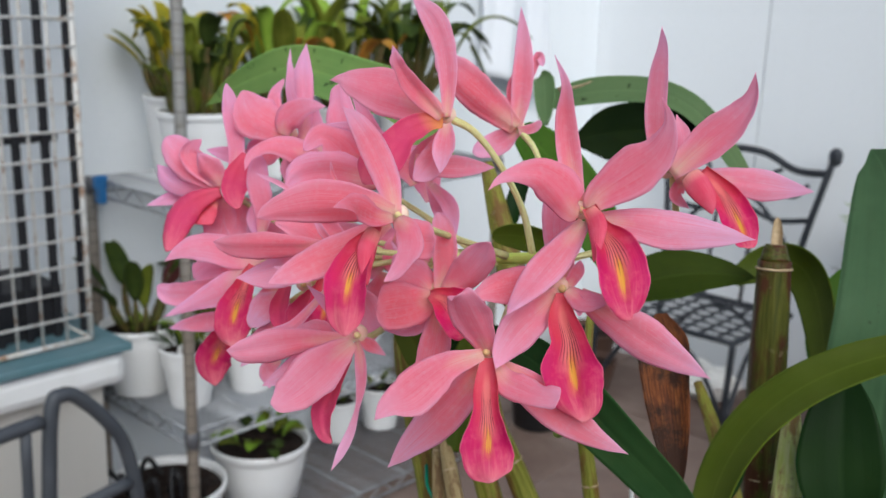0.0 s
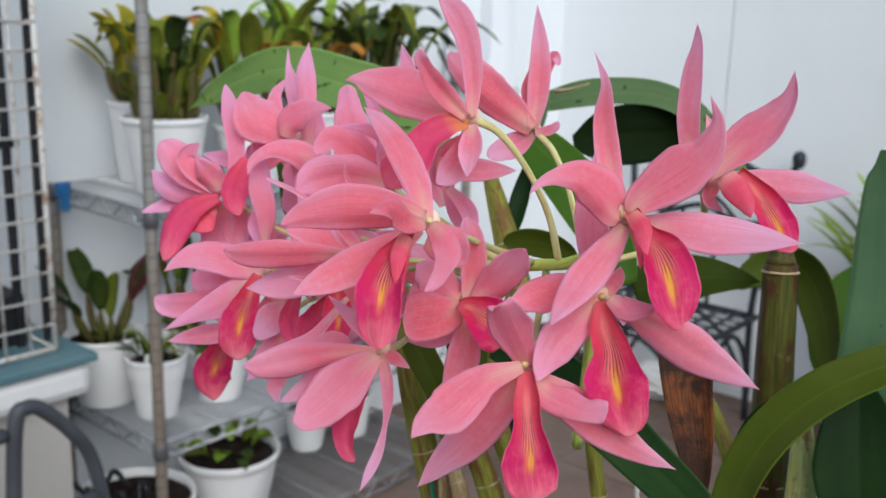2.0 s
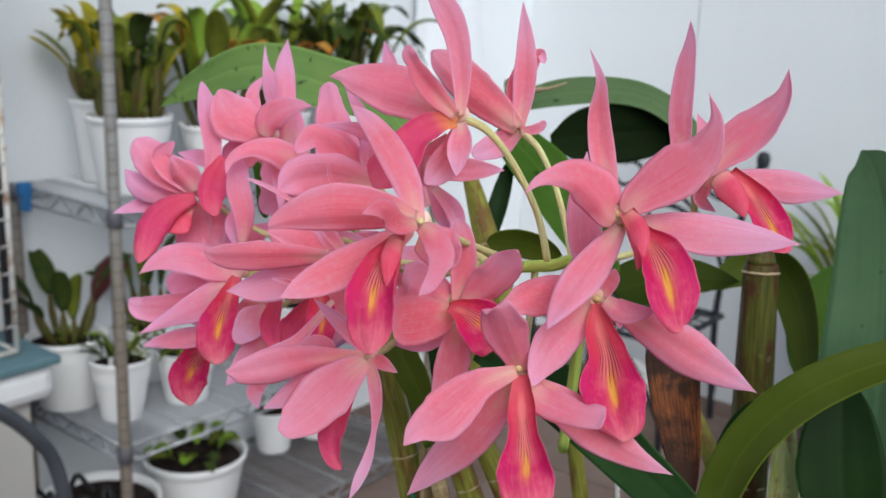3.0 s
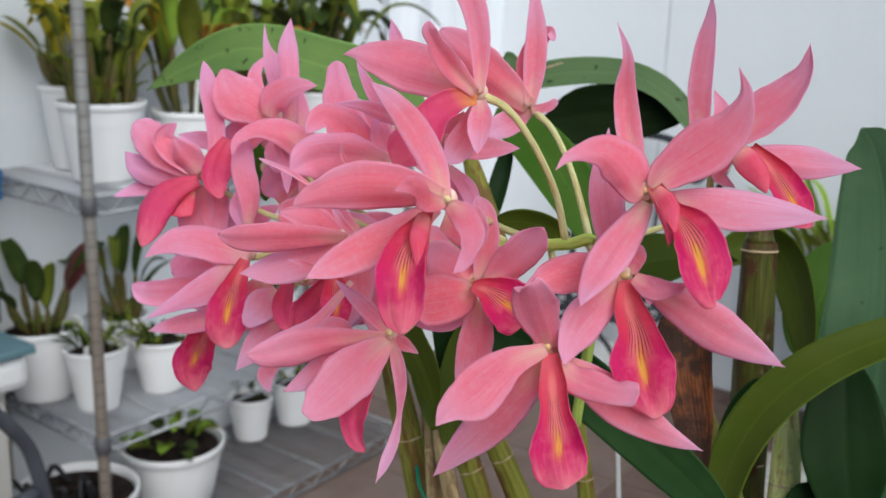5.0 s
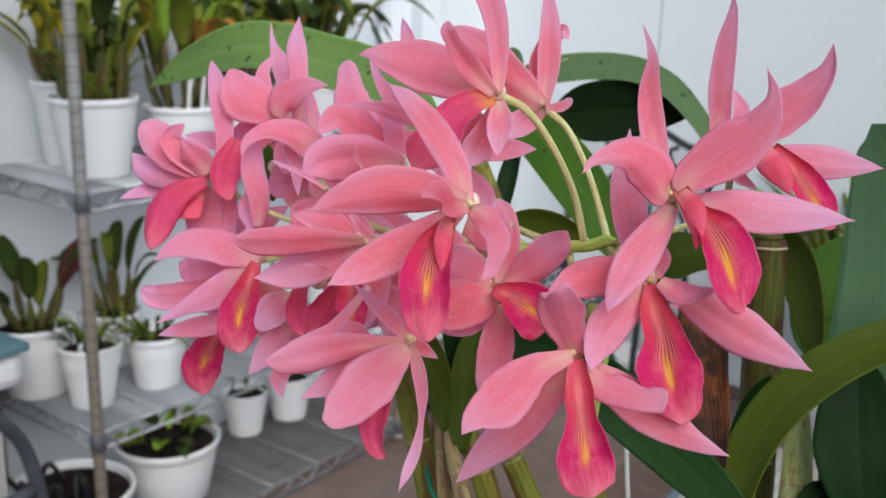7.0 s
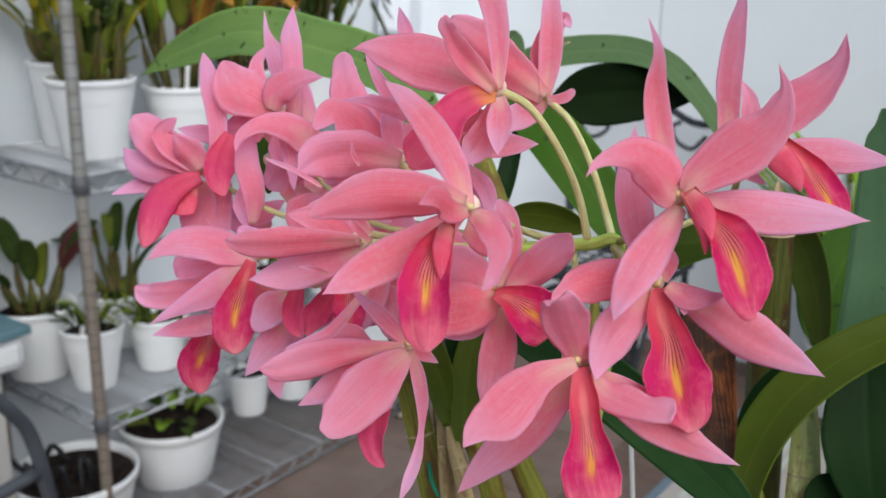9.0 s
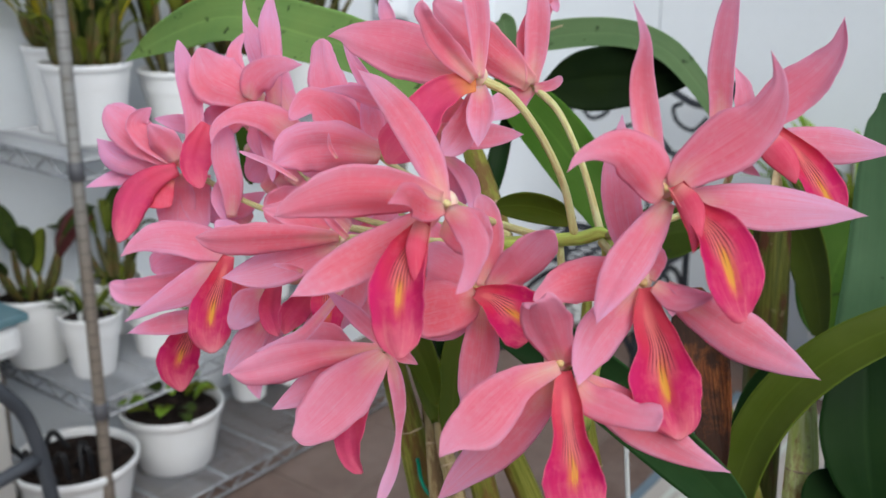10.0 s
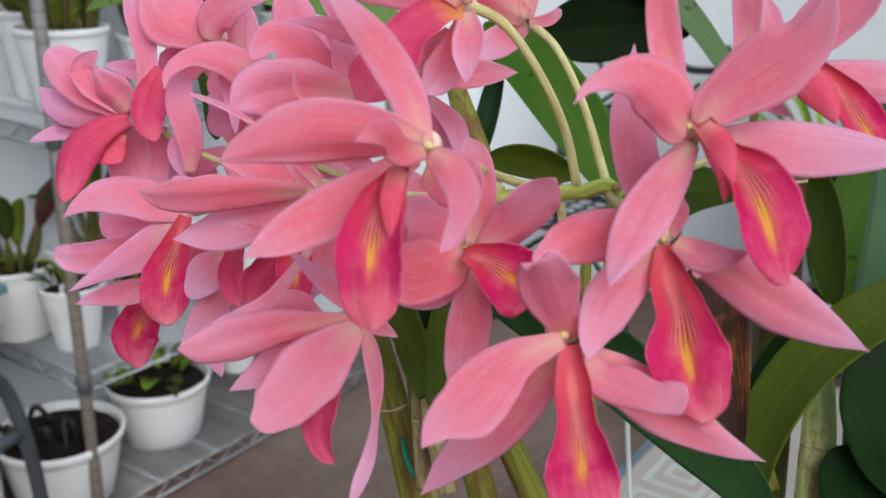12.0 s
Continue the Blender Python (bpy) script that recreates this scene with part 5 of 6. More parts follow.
tepal(fl, "sepal", [(-13.6, 264.5, 1103.7), (-16.5, 270.3, 1112.6), (-21.5, 279.2, 1120.9), (-27.1, 289.7, 1126.7), (-32.3, 297.4, 1130.2)], [1.2, 3.8, 4.2, 2.8, 0.1], (0.12, -0.96, 0.26), -0.35)
tepal(fl, "petal", [(-14.3, 264.3, 1104.2), (-22.4, 263.3, 1106.2), (-35.0, 261.9, 1106.7), (-44.4, 260.9, 1105.3), (-49.5, 260.2, 1103.7), (-52.0, 259.8, 1102.3)], [1.2, 5.1, 6.5, 4.2, 2.0, 0.1], (0.02, -0.99, -0.11), -0.45)
tepal(fl, "petal", [(-14.1, 260.5, 1103.8), (-18.3, 254.1, 1105.5), (-22.2, 247.2, 1109.3), (-24.8, 241.7, 1111.0), (-28.1, 237.8, 1110.7)], [1.2, 3.3, 3.7, 1.8, 0.1], (-0.06, -0.90, 0.44), -0.50)
tepal(fl, "sepal", [(-15.6, 264.8, 1101.6), (-23.5, 264.4, 1096.0), (-33.6, 262.7, 1091.0), (-42.2, 260.0, 1087.2), (-48.9, 256.9, 1084.4)], [1.4, 4.3, 5.3, 3.6, 0.1], (-0.14, -0.90, 0.42), -0.30)
tepal(fl, "petal", [(-12.9, 261.3, 1103.5), (-10.4, 255.4, 1102.1), (-8.8, 248.3, 1099.3), (-9.9, 241.5, 1096.6), (-12.0, 236.0, 1094.6), (-14.7, 232.8, 1093.0)], [2.0, 3.4, 3.7, 2.3, 1.7, 0.4], (0.09, -0.96, 0.25), -0.50)
tepal(fl, "lip", [(-17.8, 260.2, 1101.3), (-21.2, 257.2, 1096.2), (-23.7, 253.4, 1092.3), (-24.8, 249.3, 1088.4), (-25.5, 246.3, 1084.3), (-25.6, 243.8, 1078.8), (-25.4, 241.8, 1075.1)], [1.1, 3.6, 5.1, 6.3, 6.3, 5.0, 2.1], (-0.35, -0.90, 0.28), 0.40)
tepal(fl, "lobe", [(-18.7, 258.1, 1100.9), (-20.3, 253.1, 1096.8), (-20.6, 249.9, 1092.2), (-20.0, 247.6, 1087.8)], [2.1, 2.7, 1.9, 0.7], (0.27, -0.90, 0.33), -1.10)
tepal(fl, "petal", [(-13.5, 267.3, 1098.3), (-9.7, 267.5, 1096.9), (-5.7, 265.8, 1096.0), (-3.4, 264.6, 1096.3), (-2.2, 263.5, 1096.7)], [3.1, 5.4, 5.8, 4.0, 1.2], (-0.01, -0.94, 0.35), -0.35)
pedicel(fl, [(-12, 269, 1101), (-4, 276, 1097), (8, 298, 1088), (21, 310, 1081)])
fl = flower((-2, 284, 1075))
tepal(fl, "sepal", [(-0.4, 283.9, 1076.1), (0.6, 285.6, 1082.9), (0.7, 286.4, 1089.9), (-0.5, 287.0, 1095.9), (-2.1, 287.2, 1100.0)], [2.1, 3.5, 3.9, 3.4, 1.3], (-0.30, -0.92, 0.24), 0.40)
tepal(fl, "petal", [(0.6, 282.7, 1075.6), (5.7, 279.4, 1081.2), (10.7, 274.6, 1089.0), (13.5, 269.6, 1095.1)], [1.9, 4.9, 5.1, 1.5], (-0.08, -0.99, 0.13), -0.40)
tepal(fl, "petal", [(-2.7, 282.7, 1074.3), (-7.2, 279.8, 1073.1), (-13.1, 278.2, 1072.4), (-17.5, 276.5, 1072.1), (-19.6, 275.7, 1072.2)], [1.9, 6.3, 7.4, 6.0, 2.5], (-0.11, -0.96, 0.25), -0.40)
tepal(fl, "sepal", [(-0.9, 284.5, 1070.5), (-1.7, 280.6, 1060.8), (-3.7, 276.8, 1051.1), (-6.1, 273.5, 1042.8)], [2.3, 5.0, 4.3, 0.5], (-0.28, -0.88, 0.39), -0.30)
tepal(fl, "sepal", [(-1.2, 288.4, 1069.2), (-9.1, 290.0, 1063.5), (-18.1, 290.3, 1060.8)], [2.3, 4.3, 0.8], (-0.12, -0.94, 0.32), 0.30)
tepal(fl, "lip", [(-3.6, 279.8, 1075.8), (0.3, 276.1, 1075.8), (4.5, 271.5, 1074.0), (8.1, 268.0, 1071.8), (10.3, 266.2, 1070.5)], [1.1, 3.4, 6.5, 7.0, 4.6], (-0.08, -0.89, 0.45), 0.40)
tepal(fl, "petal", [(-2.3, 285.5, 1073.4), (-6.1, 287.9, 1077.0), (-10.3, 289.9, 1078.8), (-14.0, 291.7, 1080.2), (-16.3, 292.9, 1079.7)], [1.3, 5.2, 6.5, 6.1, 3.3], (-0.21, -0.92, 0.34), -0.30)
pedicel(fl, [(0, 289, 1073), (9, 301, 1077), (20, 316, 1078)])
fl = flower((34, 259, 1084))
tepal(fl, "sepal", [(36.1, 269.5, 1082.9), (35.1, 282.4, 1093.7), (34.9, 289.6, 1105.3), (35.6, 292.6, 1119.2)], [1.8, 4.8, 4.5, 0.3], (-0.20, -0.96, 0.19), 0.40)
tepal(fl, "petal", [(32.7, 262.1, 1084.8), (26.4, 264.6, 1085.5), (18.0, 265.5, 1083.7), (11.1, 264.6, 1081.1), (8.0, 263.6, 1079.6)], [1.5, 5.1, 5.7, 2.4, 0.6], (-0.29, -0.77, 0.57), -0.50)
tepal(fl, "sepal", [(32.8, 259.7, 1083.9), (27.0, 256.4, 1078.8), (21.1, 252.4, 1074.0), (17.1, 248.2, 1069.5), (15.1, 244.6, 1066.1)], [1.5, 4.7, 5.5, 3.1, 0.3], (-0.07, -0.98, 0.19), -0.40)
tepal(fl, "sepal", [(38.4, 259.0, 1083.4), (47.6, 256.7, 1077.9), (57.1, 253.8, 1072.2), (66.4, 250.7, 1067.5), (74.3, 247.6, 1063.8)], [1.5, 5.0, 6.1, 3.5, 0.1], (-0.45, -0.87, 0.19), -0.35)
tepal(fl, "petal", [(34.5, 254.9, 1086.1), (38.0, 251.0, 1084.4), (41.8, 248.4, 1084.8), (45.7, 246.4, 1086.3)], [1.7, 3.3, 2.0, 0.4], (-0.25, -0.78, 0.58), -0.70)
tepal(fl, "petal", [(35.9, 255.6, 1085.2), (37.5, 251.5, 1083.1), (37.6, 249.9, 1080.0)], [1.5, 2.0, 0.4], (-0.45, -0.87, 0.20), 0.60)
tepal(fl, "sepal", [(35.6, 261.8, 1084.9), (38.5, 264.7, 1088.7), (39.2, 265.2, 1091.7)], [1.5, 2.0, 0.5], (-0.31, -0.92, 0.25), 0.40)
tepal(fl, "lip", [(33.4, 258.3, 1084.0), (33.7, 254.7, 1078.1), (35.7, 251.8, 1071.9), (36.3, 249.1, 1065.7), (37.4, 246.4, 1059.8), (39.2, 244.9, 1054.7), (39.6, 244.0, 1051.4)], [1.5, 3.6, 5.1, 8.0, 7.7, 5.3, 2.3], (-0.25, -0.91, 0.34), 0.40)
pedicel(fl, [(36, 265, 1083), (36, 283, 1081), (37, 308, 1080)])
fl = flower((13, 252, 1067))
tepal(fl, "petal", [(13.7, 254.8, 1065.9), (11.2, 251.6, 1072.6), (7.9, 247.6, 1079.7), (5.2, 243.3, 1086.2), (4.5, 242.7, 1087.4)], [2.4, 4.1, 5.8, 4.2, 2.4], (-0.30, -0.91, 0.29), -0.35)
tepal(fl, "petal", [(11.8, 250.4, 1068.3), (3.4, 248.6, 1065.8), (-2.2, 246.4, 1062.7), (-7.8, 242.9, 1058.7), (-13.3, 240.8, 1056.4), (-16.9, 238.3, 1053.1)], [1.1, 3.9, 5.8, 6.3, 3.5, 0.6], (-0.29, -0.81, 0.50), -0.40)
tepal(fl, "sepal", [(12.6, 253.3, 1063.7), (6.6, 255.7, 1054.2), (-0.7, 258.1, 1044.2), (-8.4, 260.6, 1034.8), (-14.6, 262.4, 1027.0)], [1.5, 5.0, 5.8, 3.6, 0.3], (-0.07, -0.94, 0.33), -0.36)
tepal(fl, "sepal", [(16.9, 253.5, 1063.6), (25.9, 251.8, 1057.2), (34.7, 249.1, 1051.1), (43.8, 245.6, 1046.2), (52.3, 241.9, 1043.5)], [1.5, 5.0, 5.4, 2.9, 0.1], (-0.35, -0.88, 0.31), -0.36)
tepal(fl, "petal", [(15.3, 249.4, 1065.8), (18.1, 245.1, 1062.7), (22.3, 241.4, 1062.1), (26.5, 237.7, 1061.7), (30.1, 235.4, 1062.4), (31.5, 234.3, 1062.7)], [1.3, 3.9, 4.0, 3.1, 3.3, 1.7], (-0.10, -0.80, 0.59), -0.70)
tepal(fl, "lip", [(13.1, 250.9, 1066.8), (13.0, 246.1, 1060.0), (13.2, 242.5, 1054.5), (13.5, 239.0, 1049.1), (13.5, 236.9, 1044.8), (13.9, 233.7, 1041.0), (14.4, 232.1, 1038.8)], [1.7, 3.4, 3.6, 6.0, 7.1, 5.9, 2.8], (-0.21, -0.90, 0.39), 0.40)
pedicel(fl, [(15, 256, 1066), (19, 279, 1068), (25, 306, 1074), (27, 318, 1077)])
fl = flower((-26, 283, 1060))
tepal(fl, "sepal", [(-25.7, 281.5, 1059.7), (-23.9, 275.9, 1054.9), (-23.3, 270.3, 1049.6), (-24.0, 264.9, 1044.5), (-25.5, 260.5, 1038.8), (-27.9, 257.4, 1033.9), (-30.5, 254.5, 1029.5)], [1.0, 2.1, 1.8, 0.8, 1.6, 1.5, 0.2], (-0.47, -0.83, 0.31), 0.40)
tepal(fl, "petal", [(-26.8, 278.7, 1060.5), (-31.3, 275.4, 1057.7), (-37.2, 272.8, 1053.1), (-42.9, 270.0, 1048.2), (-46.9, 267.7, 1045.4), (-50.0, 266.8, 1044.5)], [1.6, 4.9, 7.5, 6.8, 4.3, 1.7], (-0.15, -0.84, 0.51), -0.40)
tepal(fl, "petal", [(-27.2, 283.2, 1059.6), (-41.9, 283.3, 1058.6), (-53.0, 282.3, 1056.7), (-61.5, 281.0, 1055.5), (-66.0, 280.5, 1055.8)], [1.3, 3.7, 5.4, 3.5, 0.6], (0.06, -0.99, 0.10), -0.50)
tepal(fl, "sepal", [(-27.4, 285.7, 1057.0), (-41.0, 288.3, 1049.4), (-56.1, 286.2, 1042.2)], [1.6, 5.6, 0.7], (-0.04, -0.90, 0.44), -0.30)
tepal(fl, "sepal", [(-25.8, 285.2, 1059.9), (-33.2, 286.1, 1067.7), (-41.4, 285.0, 1076.1)], [1.3, 2.4, 0.3], (-0.04, -0.95, 0.31), 0.40)
tepal(fl, "sepal", [(-25.4, 286.0, 1058.9), (-22.0, 287.5, 1056.3), (-17.2, 288.6, 1052.7)], [1.0, 2.1, 0.3], (-0.08, -0.93, 0.35), 0.30)
tepal(fl, "sepal", [(-36.6, 298.9, 1071.4), (-46.5, 296.0, 1060.3), (-53.4, 294.4, 1057.4), (-60.5, 292.5, 1056.3)], [1.0, 2.0, 1.7, 0.2], (-0.25, -0.68, 0.68), 0.50)
tepal(fl, "fold", [(-27.9, 284.2, 1053.2), (-33.1, 282.3, 1043.4), (-35.8, 279.9, 1037.2), (-35.2, 277.3, 1031.3), (-32.8, 275.2, 1028.3)], [1.1, 2.9, 4.3, 2.8, 1.3], (-0.46, -0.80, 0.39), 0.80)
pedicel(fl, [(-25, 289, 1058), (-21, 294, 1058), (-10, 309, 1062), (11, 315, 1076)])
fl = flower((-74, 370, 1060), "_lilac")
tepal(fl, "petal", [(-72.9, 369.6, 1059.3), (-82.5, 368.9, 1063.7), (-94.3, 368.1, 1066.3), (-103.1, 367.2, 1064.8), (-109.6, 365.8, 1060.3)], [1.7, 6.6, 6.1, 3.2, 0.2], (0.14, -0.86, 0.49), -0.40)
tepal(fl, "sepal", [(-78.4, 367.4, 1056.6), (-88.4, 365.3, 1048.7), (-99.3, 363.1, 1043.8), (-109.0, 360.2, 1039.3)], [4.1, 5.5, 2.8, 0.2], (0.24, -0.96, 0.16), -0.30)
tepal(fl, "sepal", [(-83.1, 369.0, 1036.6), (-94.8, 371.7, 1034.0), (-104.1, 371.8, 1032.4), (-110.4, 370.7, 1031.0)], [3.3, 4.0, 2.5, 0.2], (0.14, -0.87, 0.48), -0.30)
tepal(fl, "petal", [(-83.4, 374.5, 1049.6), (-98.6, 378.8, 1044.5), (-111.3, 380.6, 1042.8), (-117.6, 381.6, 1045.6)], [5.5, 5.1, 4.7, 2.1], (0.20, -0.98, 0.06), 0.50)
tepal(fl, "petal", [(-80.1, 383.4, 1053.2), (-89.9, 386.2, 1052.8), (-99.6, 387.2, 1050.3), (-103.8, 386.9, 1048.1)], [4.3, 7.3, 6.0, 2.2], (0.15, -0.95, 0.27), 0.30)
tepal(fl, "sepal", [(-72.9, 373.7, 1059.0), (-75.3, 379.1, 1063.2), (-79.6, 381.0, 1068.1)], [2.5, 5.3, 1.3], (0.09, -0.96, 0.25), 0.30)
tepal(fl, "lip", [(-74.0, 363.8, 1060.4), (-76.5, 359.0, 1053.8), (-79.1, 353.9, 1046.0), (-79.8, 349.9, 1039.0), (-79.0, 346.7, 1032.8)], [1.8, 3.8, 6.6, 6.7, 3.5], (0.02, -0.95, 0.33), 0.40)
pedicel(fl, [(-73, 376, 1058), (-59, 376, 1060), (-22, 353, 1068), (12, 317, 1078)])
fl = flower((-38, 317, 1079))
tepal(fl, "petal", [(-37.6, 316.9, 1080.3), (-48.9, 315.9, 1080.5), (-60.9, 314.8, 1080.3), (-71.1, 313.9, 1080.8), (-77.1, 313.6, 1082.1)], [1.4, 3.8, 4.9, 4.1, 1.2], (0.04, -0.98, -0.19), -0.40)
tepal(fl, "sepal", [(-37.6, 318.2, 1077.3), (-47.3, 320.8, 1073.7), (-59.7, 321.6, 1069.2), (-71.4, 320.6, 1067.6)], [1.8, 5.7, 5.4, 0.5], (-0.01, -0.86, 0.50), -0.40)
tepal(fl, "petal", [(-38.7, 324.5, 1077.1), (-49.3, 331.5, 1082.8), (-60.2, 333.2, 1084.9)], [1.8, 4.6, 0.7], (0.09, -0.92, 0.37), 0.30)
tepal(fl, "petal", [(-34.6, 332.4, 1077.4), (-41.9, 337.8, 1080.8), (-49.4, 340.6, 1084.0), (-55.0, 340.8, 1084.4)], [2.2, 5.6, 3.8, 0.8], (0.02, -0.98, 0.22), 0.30)
tepal(fl, "sepal", [(-36.5, 325.9, 1075.3), (-34.4, 329.7, 1060.8), (-38.9, 328.7, 1045.4)], [1.8, 6.0, 1.1], (0.13, -0.95, 0.28), 0.30)
tepal(fl, "lip", [(-41.9, 326.5, 1067.5), (-40.9, 321.9, 1057.4), (-43.5, 316.8, 1045.5)], [1.5, 5.1, 2.2], (-0.18, -0.93, 0.31), 0.40)
pedicel(fl, [(-37, 323, 1078), (-24, 319, 1079), (-6, 318, 1078), (11, 316, 1078)])
fl = flower((-91, 408, 1028), "_lilac")
tepal(fl, "lip", [(-90.5, 404.4, 1025.7), (-95.3, 398.9, 1015.6), (-98.8, 395.4, 1007.3), (-97.5, 391.7, 998.1)], [2.3, 6.4, 7.7, 2.7], (-0.03, -0.91, 0.40), 0.40)
tepal(fl, "sepal", [(-89.2, 411.9, 1023.2), (-98.1, 419.9, 1030.5), (-109.2, 420.0, 1045.2)], [3.8, 7.1, 1.9], (0.39, -0.79, 0.47), 0.30)
pedicel(fl, [(-91, 414, 1026), (-83, 414, 1032), (-42, 374, 1058), (12, 317, 1078)])
fl = flower((-94, 405, 1083), "_lilac")
tepal(fl, "sepal", [(-88.7, 401.5, 1086.8), (-88.1, 402.4, 1102.1), (-90.0, 403.4, 1116.0), (-92.1, 404.2, 1127.4)], [3.1, 3.5, 3.9, 1.3], (0.29, -0.95, 0.11), 0.70)
tepal(fl, "petal", [(-95.2, 405.5, 1083.3), (-105.0, 406.1, 1090.2), (-113.4, 406.8, 1097.7), (-119.2, 407.4, 1103.8)], [2.2, 6.6, 7.2, 3.5], (0.34, -0.88, 0.33), -0.40)
tepal(fl, "petal", [(-94.5, 400.6, 1084.7), (-98.3, 399.0, 1091.5), (-101.4, 398.3, 1096.3), (-103.4, 398.1, 1098.9)], [2.2, 6.1, 3.2, 0.6], (-0.14, -0.99, -0.03), -0.50)
tepal(fl, "petal", [(-96.6, 403.9, 1084.5), (-105.3, 403.2, 1093.3), (-108.1, 403.3, 1098.5), (-102.7, 402.4, 1104.0)], [2.2, 4.8, 3.9, 1.1], (0.32, -0.93, 0.20), 0.60)
tepal(fl, "sepal", [(-97.2, 407.4, 1081.6), (-108.3, 408.9, 1081.8), (-117.9, 410.1, 1084.8), (-124.3, 411.0, 1091.3)], [2.2, 4.5, 5.6, 0.7], (0.13, -0.99, 0.02), -0.40)
tepal(fl, "sepal", [(-101.1, 410.8, 1077.2), (-116.0, 414.5, 1076.5), (-123.8, 414.4, 1074.8), (-130.4, 413.0, 1072.7)], [2.3, 3.4, 2.3, 0.2], (0.18, -0.93, 0.32), -0.30)
tepal(fl, "sepal", [(-95.1, 410.4, 1078.3), (-97.5, 409.8, 1066.9), (-98.7, 404.5, 1054.2)], [2.3, 7.2, 3.6], (0.14, -0.97, 0.22), 0.30)
tepal(fl, "sepal", [(-86.8, 411.5, 1078.2), (-90.3, 411.4, 1068.4), (-87.8, 406.2, 1057.4)], [2.3, 5.9, 2.7], (0.12, -0.97, 0.21), 0.30)
tepal(fl, "sepal", [(-87.1, 417.9, 1094.3), (-96.5, 421.3, 1095.2), (-105.6, 422.7, 1096.7)], [3.6, 3.4, 0.5], (0.13, -0.98, 0.15), 0.30)
tepal(fl, "fold", [(-94.6, 400.0, 1082.4), (-101.1, 397.2, 1080.6), (-107.6, 394.8, 1076.5), (-111.0, 391.6, 1070.9), (-112.6, 388.3, 1065.3), (-114.1, 384.9, 1059.5)], [2.6, 4.0, 5.9, 6.0, 4.7, 2.0], (-0.01, -0.94, 0.35), -0.80)
tepal(fl, "lobe", [(-99.0, 401.7, 1078.7), (-101.3, 398.5, 1073.5), (-101.8, 395.3, 1068.9)], [3.3, 5.0, 4.6], (-0.11, -0.96, 0.25), -0.40)
pedicel(fl, [(-94, 411, 1082), (-82, 404, 1075), (-59, 379, 1071), (-23, 344, 1073)])
fl = flower((-66, 402, 1107), "_lilac")
tepal(fl, "sepal", [(-59.5, 404.6, 1103.5), (-60.0, 407.6, 1121.8), (-60.7, 409.5, 1133.5), (-59.6, 411.2, 1144.5)], [2.6, 3.7, 3.7, 0.2], (0.05, -1.00, 0.05), -0.50)
tepal(fl, "sepal", [(-53.5, 406.0, 1099.0), (-59.5, 415.0, 1111.1), (-65.8, 425.9, 1122.3), (-71.0, 439.3, 1131.6), (-72.7, 450.1, 1140.6)], [3.5, 5.9, 5.0, 1.6, 0.2], (0.22, -0.97, 0.14), 0.60)
tepal(fl, "petal", [(-66.3, 401.8, 1105.9), (-73.3, 402.0, 1111.1), (-80.3, 402.1, 1115.7), (-85.2, 402.7, 1124.7)], [1.7, 7.8, 9.5, 3.0], (0.28, -0.92, 0.28), -0.40)
tepal(fl, "petal", [(-68.2, 398.3, 1107.4), (-65.4, 396.0, 1114.6), (-58.1, 392.8, 1119.7), (-48.8, 389.1, 1120.7)], [2.6, 5.8, 4.0, 0.4], (-0.08, -0.95, 0.29), -0.50)
tepal(fl, "petal", [(-50.8, 386.9, 1095.4), (-60.3, 384.2, 1103.5), (-70.4, 382.2, 1105.2), (-77.6, 379.9, 1101.2), (-79.5, 377.8, 1095.7)], [5.5, 5.6, 3.3, 1.9, 0.4], (0.04, -0.85, 0.53), -0.50)
tepal(fl, "petal", [(-72.9, 410.3, 1111.3), (-74.0, 415.4, 1121.8), (-70.0, 416.7, 1129.1)], [4.4, 2.7, 0.7], (0.08, -0.99, 0.08), 0.30)
tepal(fl, "petal", [(-50.6, 398.0, 1090.3), (-59.4, 402.4, 1095.6), (-64.9, 402.6, 1092.6), (-63.8, 400.3, 1085.2)], [4.4, 6.2, 4.9, 1.8], (0.06, -0.99, 0.16), 0.30)
tepal(fl, "petal", [(-68.5, 409.6, 1102.6), (-77.6, 411.8, 1098.8), (-85.5, 413.7, 1095.0)], [2.2, 6.7, 4.5], (0.09, -0.99, 0.14), 0.30)
tepal(fl, "sepal", [(-74.8, 386.5, 1067.5), (-74.0, 386.4, 1078.9), (-76.2, 387.4, 1089.5), (-76.0, 389.0, 1100.3)], [1.7, 4.3, 4.7, 3.0], (0.34, -0.92, 0.18), -0.50)
tepal(fl, "sepal", [(-63.9, 393.6, 1099.5), (-60.6, 388.9, 1090.6), (-59.8, 384.0, 1080.5)], [1.7, 2.8, 0.6], (-0.27, -0.96, 0.09), 0.40)
tepal(fl, "sepal", [(-76.5, 396.6, 1081.3), (-79.7, 394.7, 1072.7), (-77.3, 390.3, 1064.8)], [1.7, 3.1, 0.9], (-0.08, -0.97, 0.22), 0.30)
tepal(fl, "fold", [(-83.6, 401.9, 1098.3), (-86.4, 397.0, 1090.9), (-87.6, 393.2, 1083.5), (-85.3, 390.3, 1077.1)], [2.2, 5.0, 5.2, 1.7], (0.28, -0.95, 0.16), 0.50)
pedicel(fl, [(-63, 408, 1104), (-55, 394, 1089), (-32, 366, 1073), (12, 319, 1078)])
fl = flower((-25, 346, 1099), "_lilac")
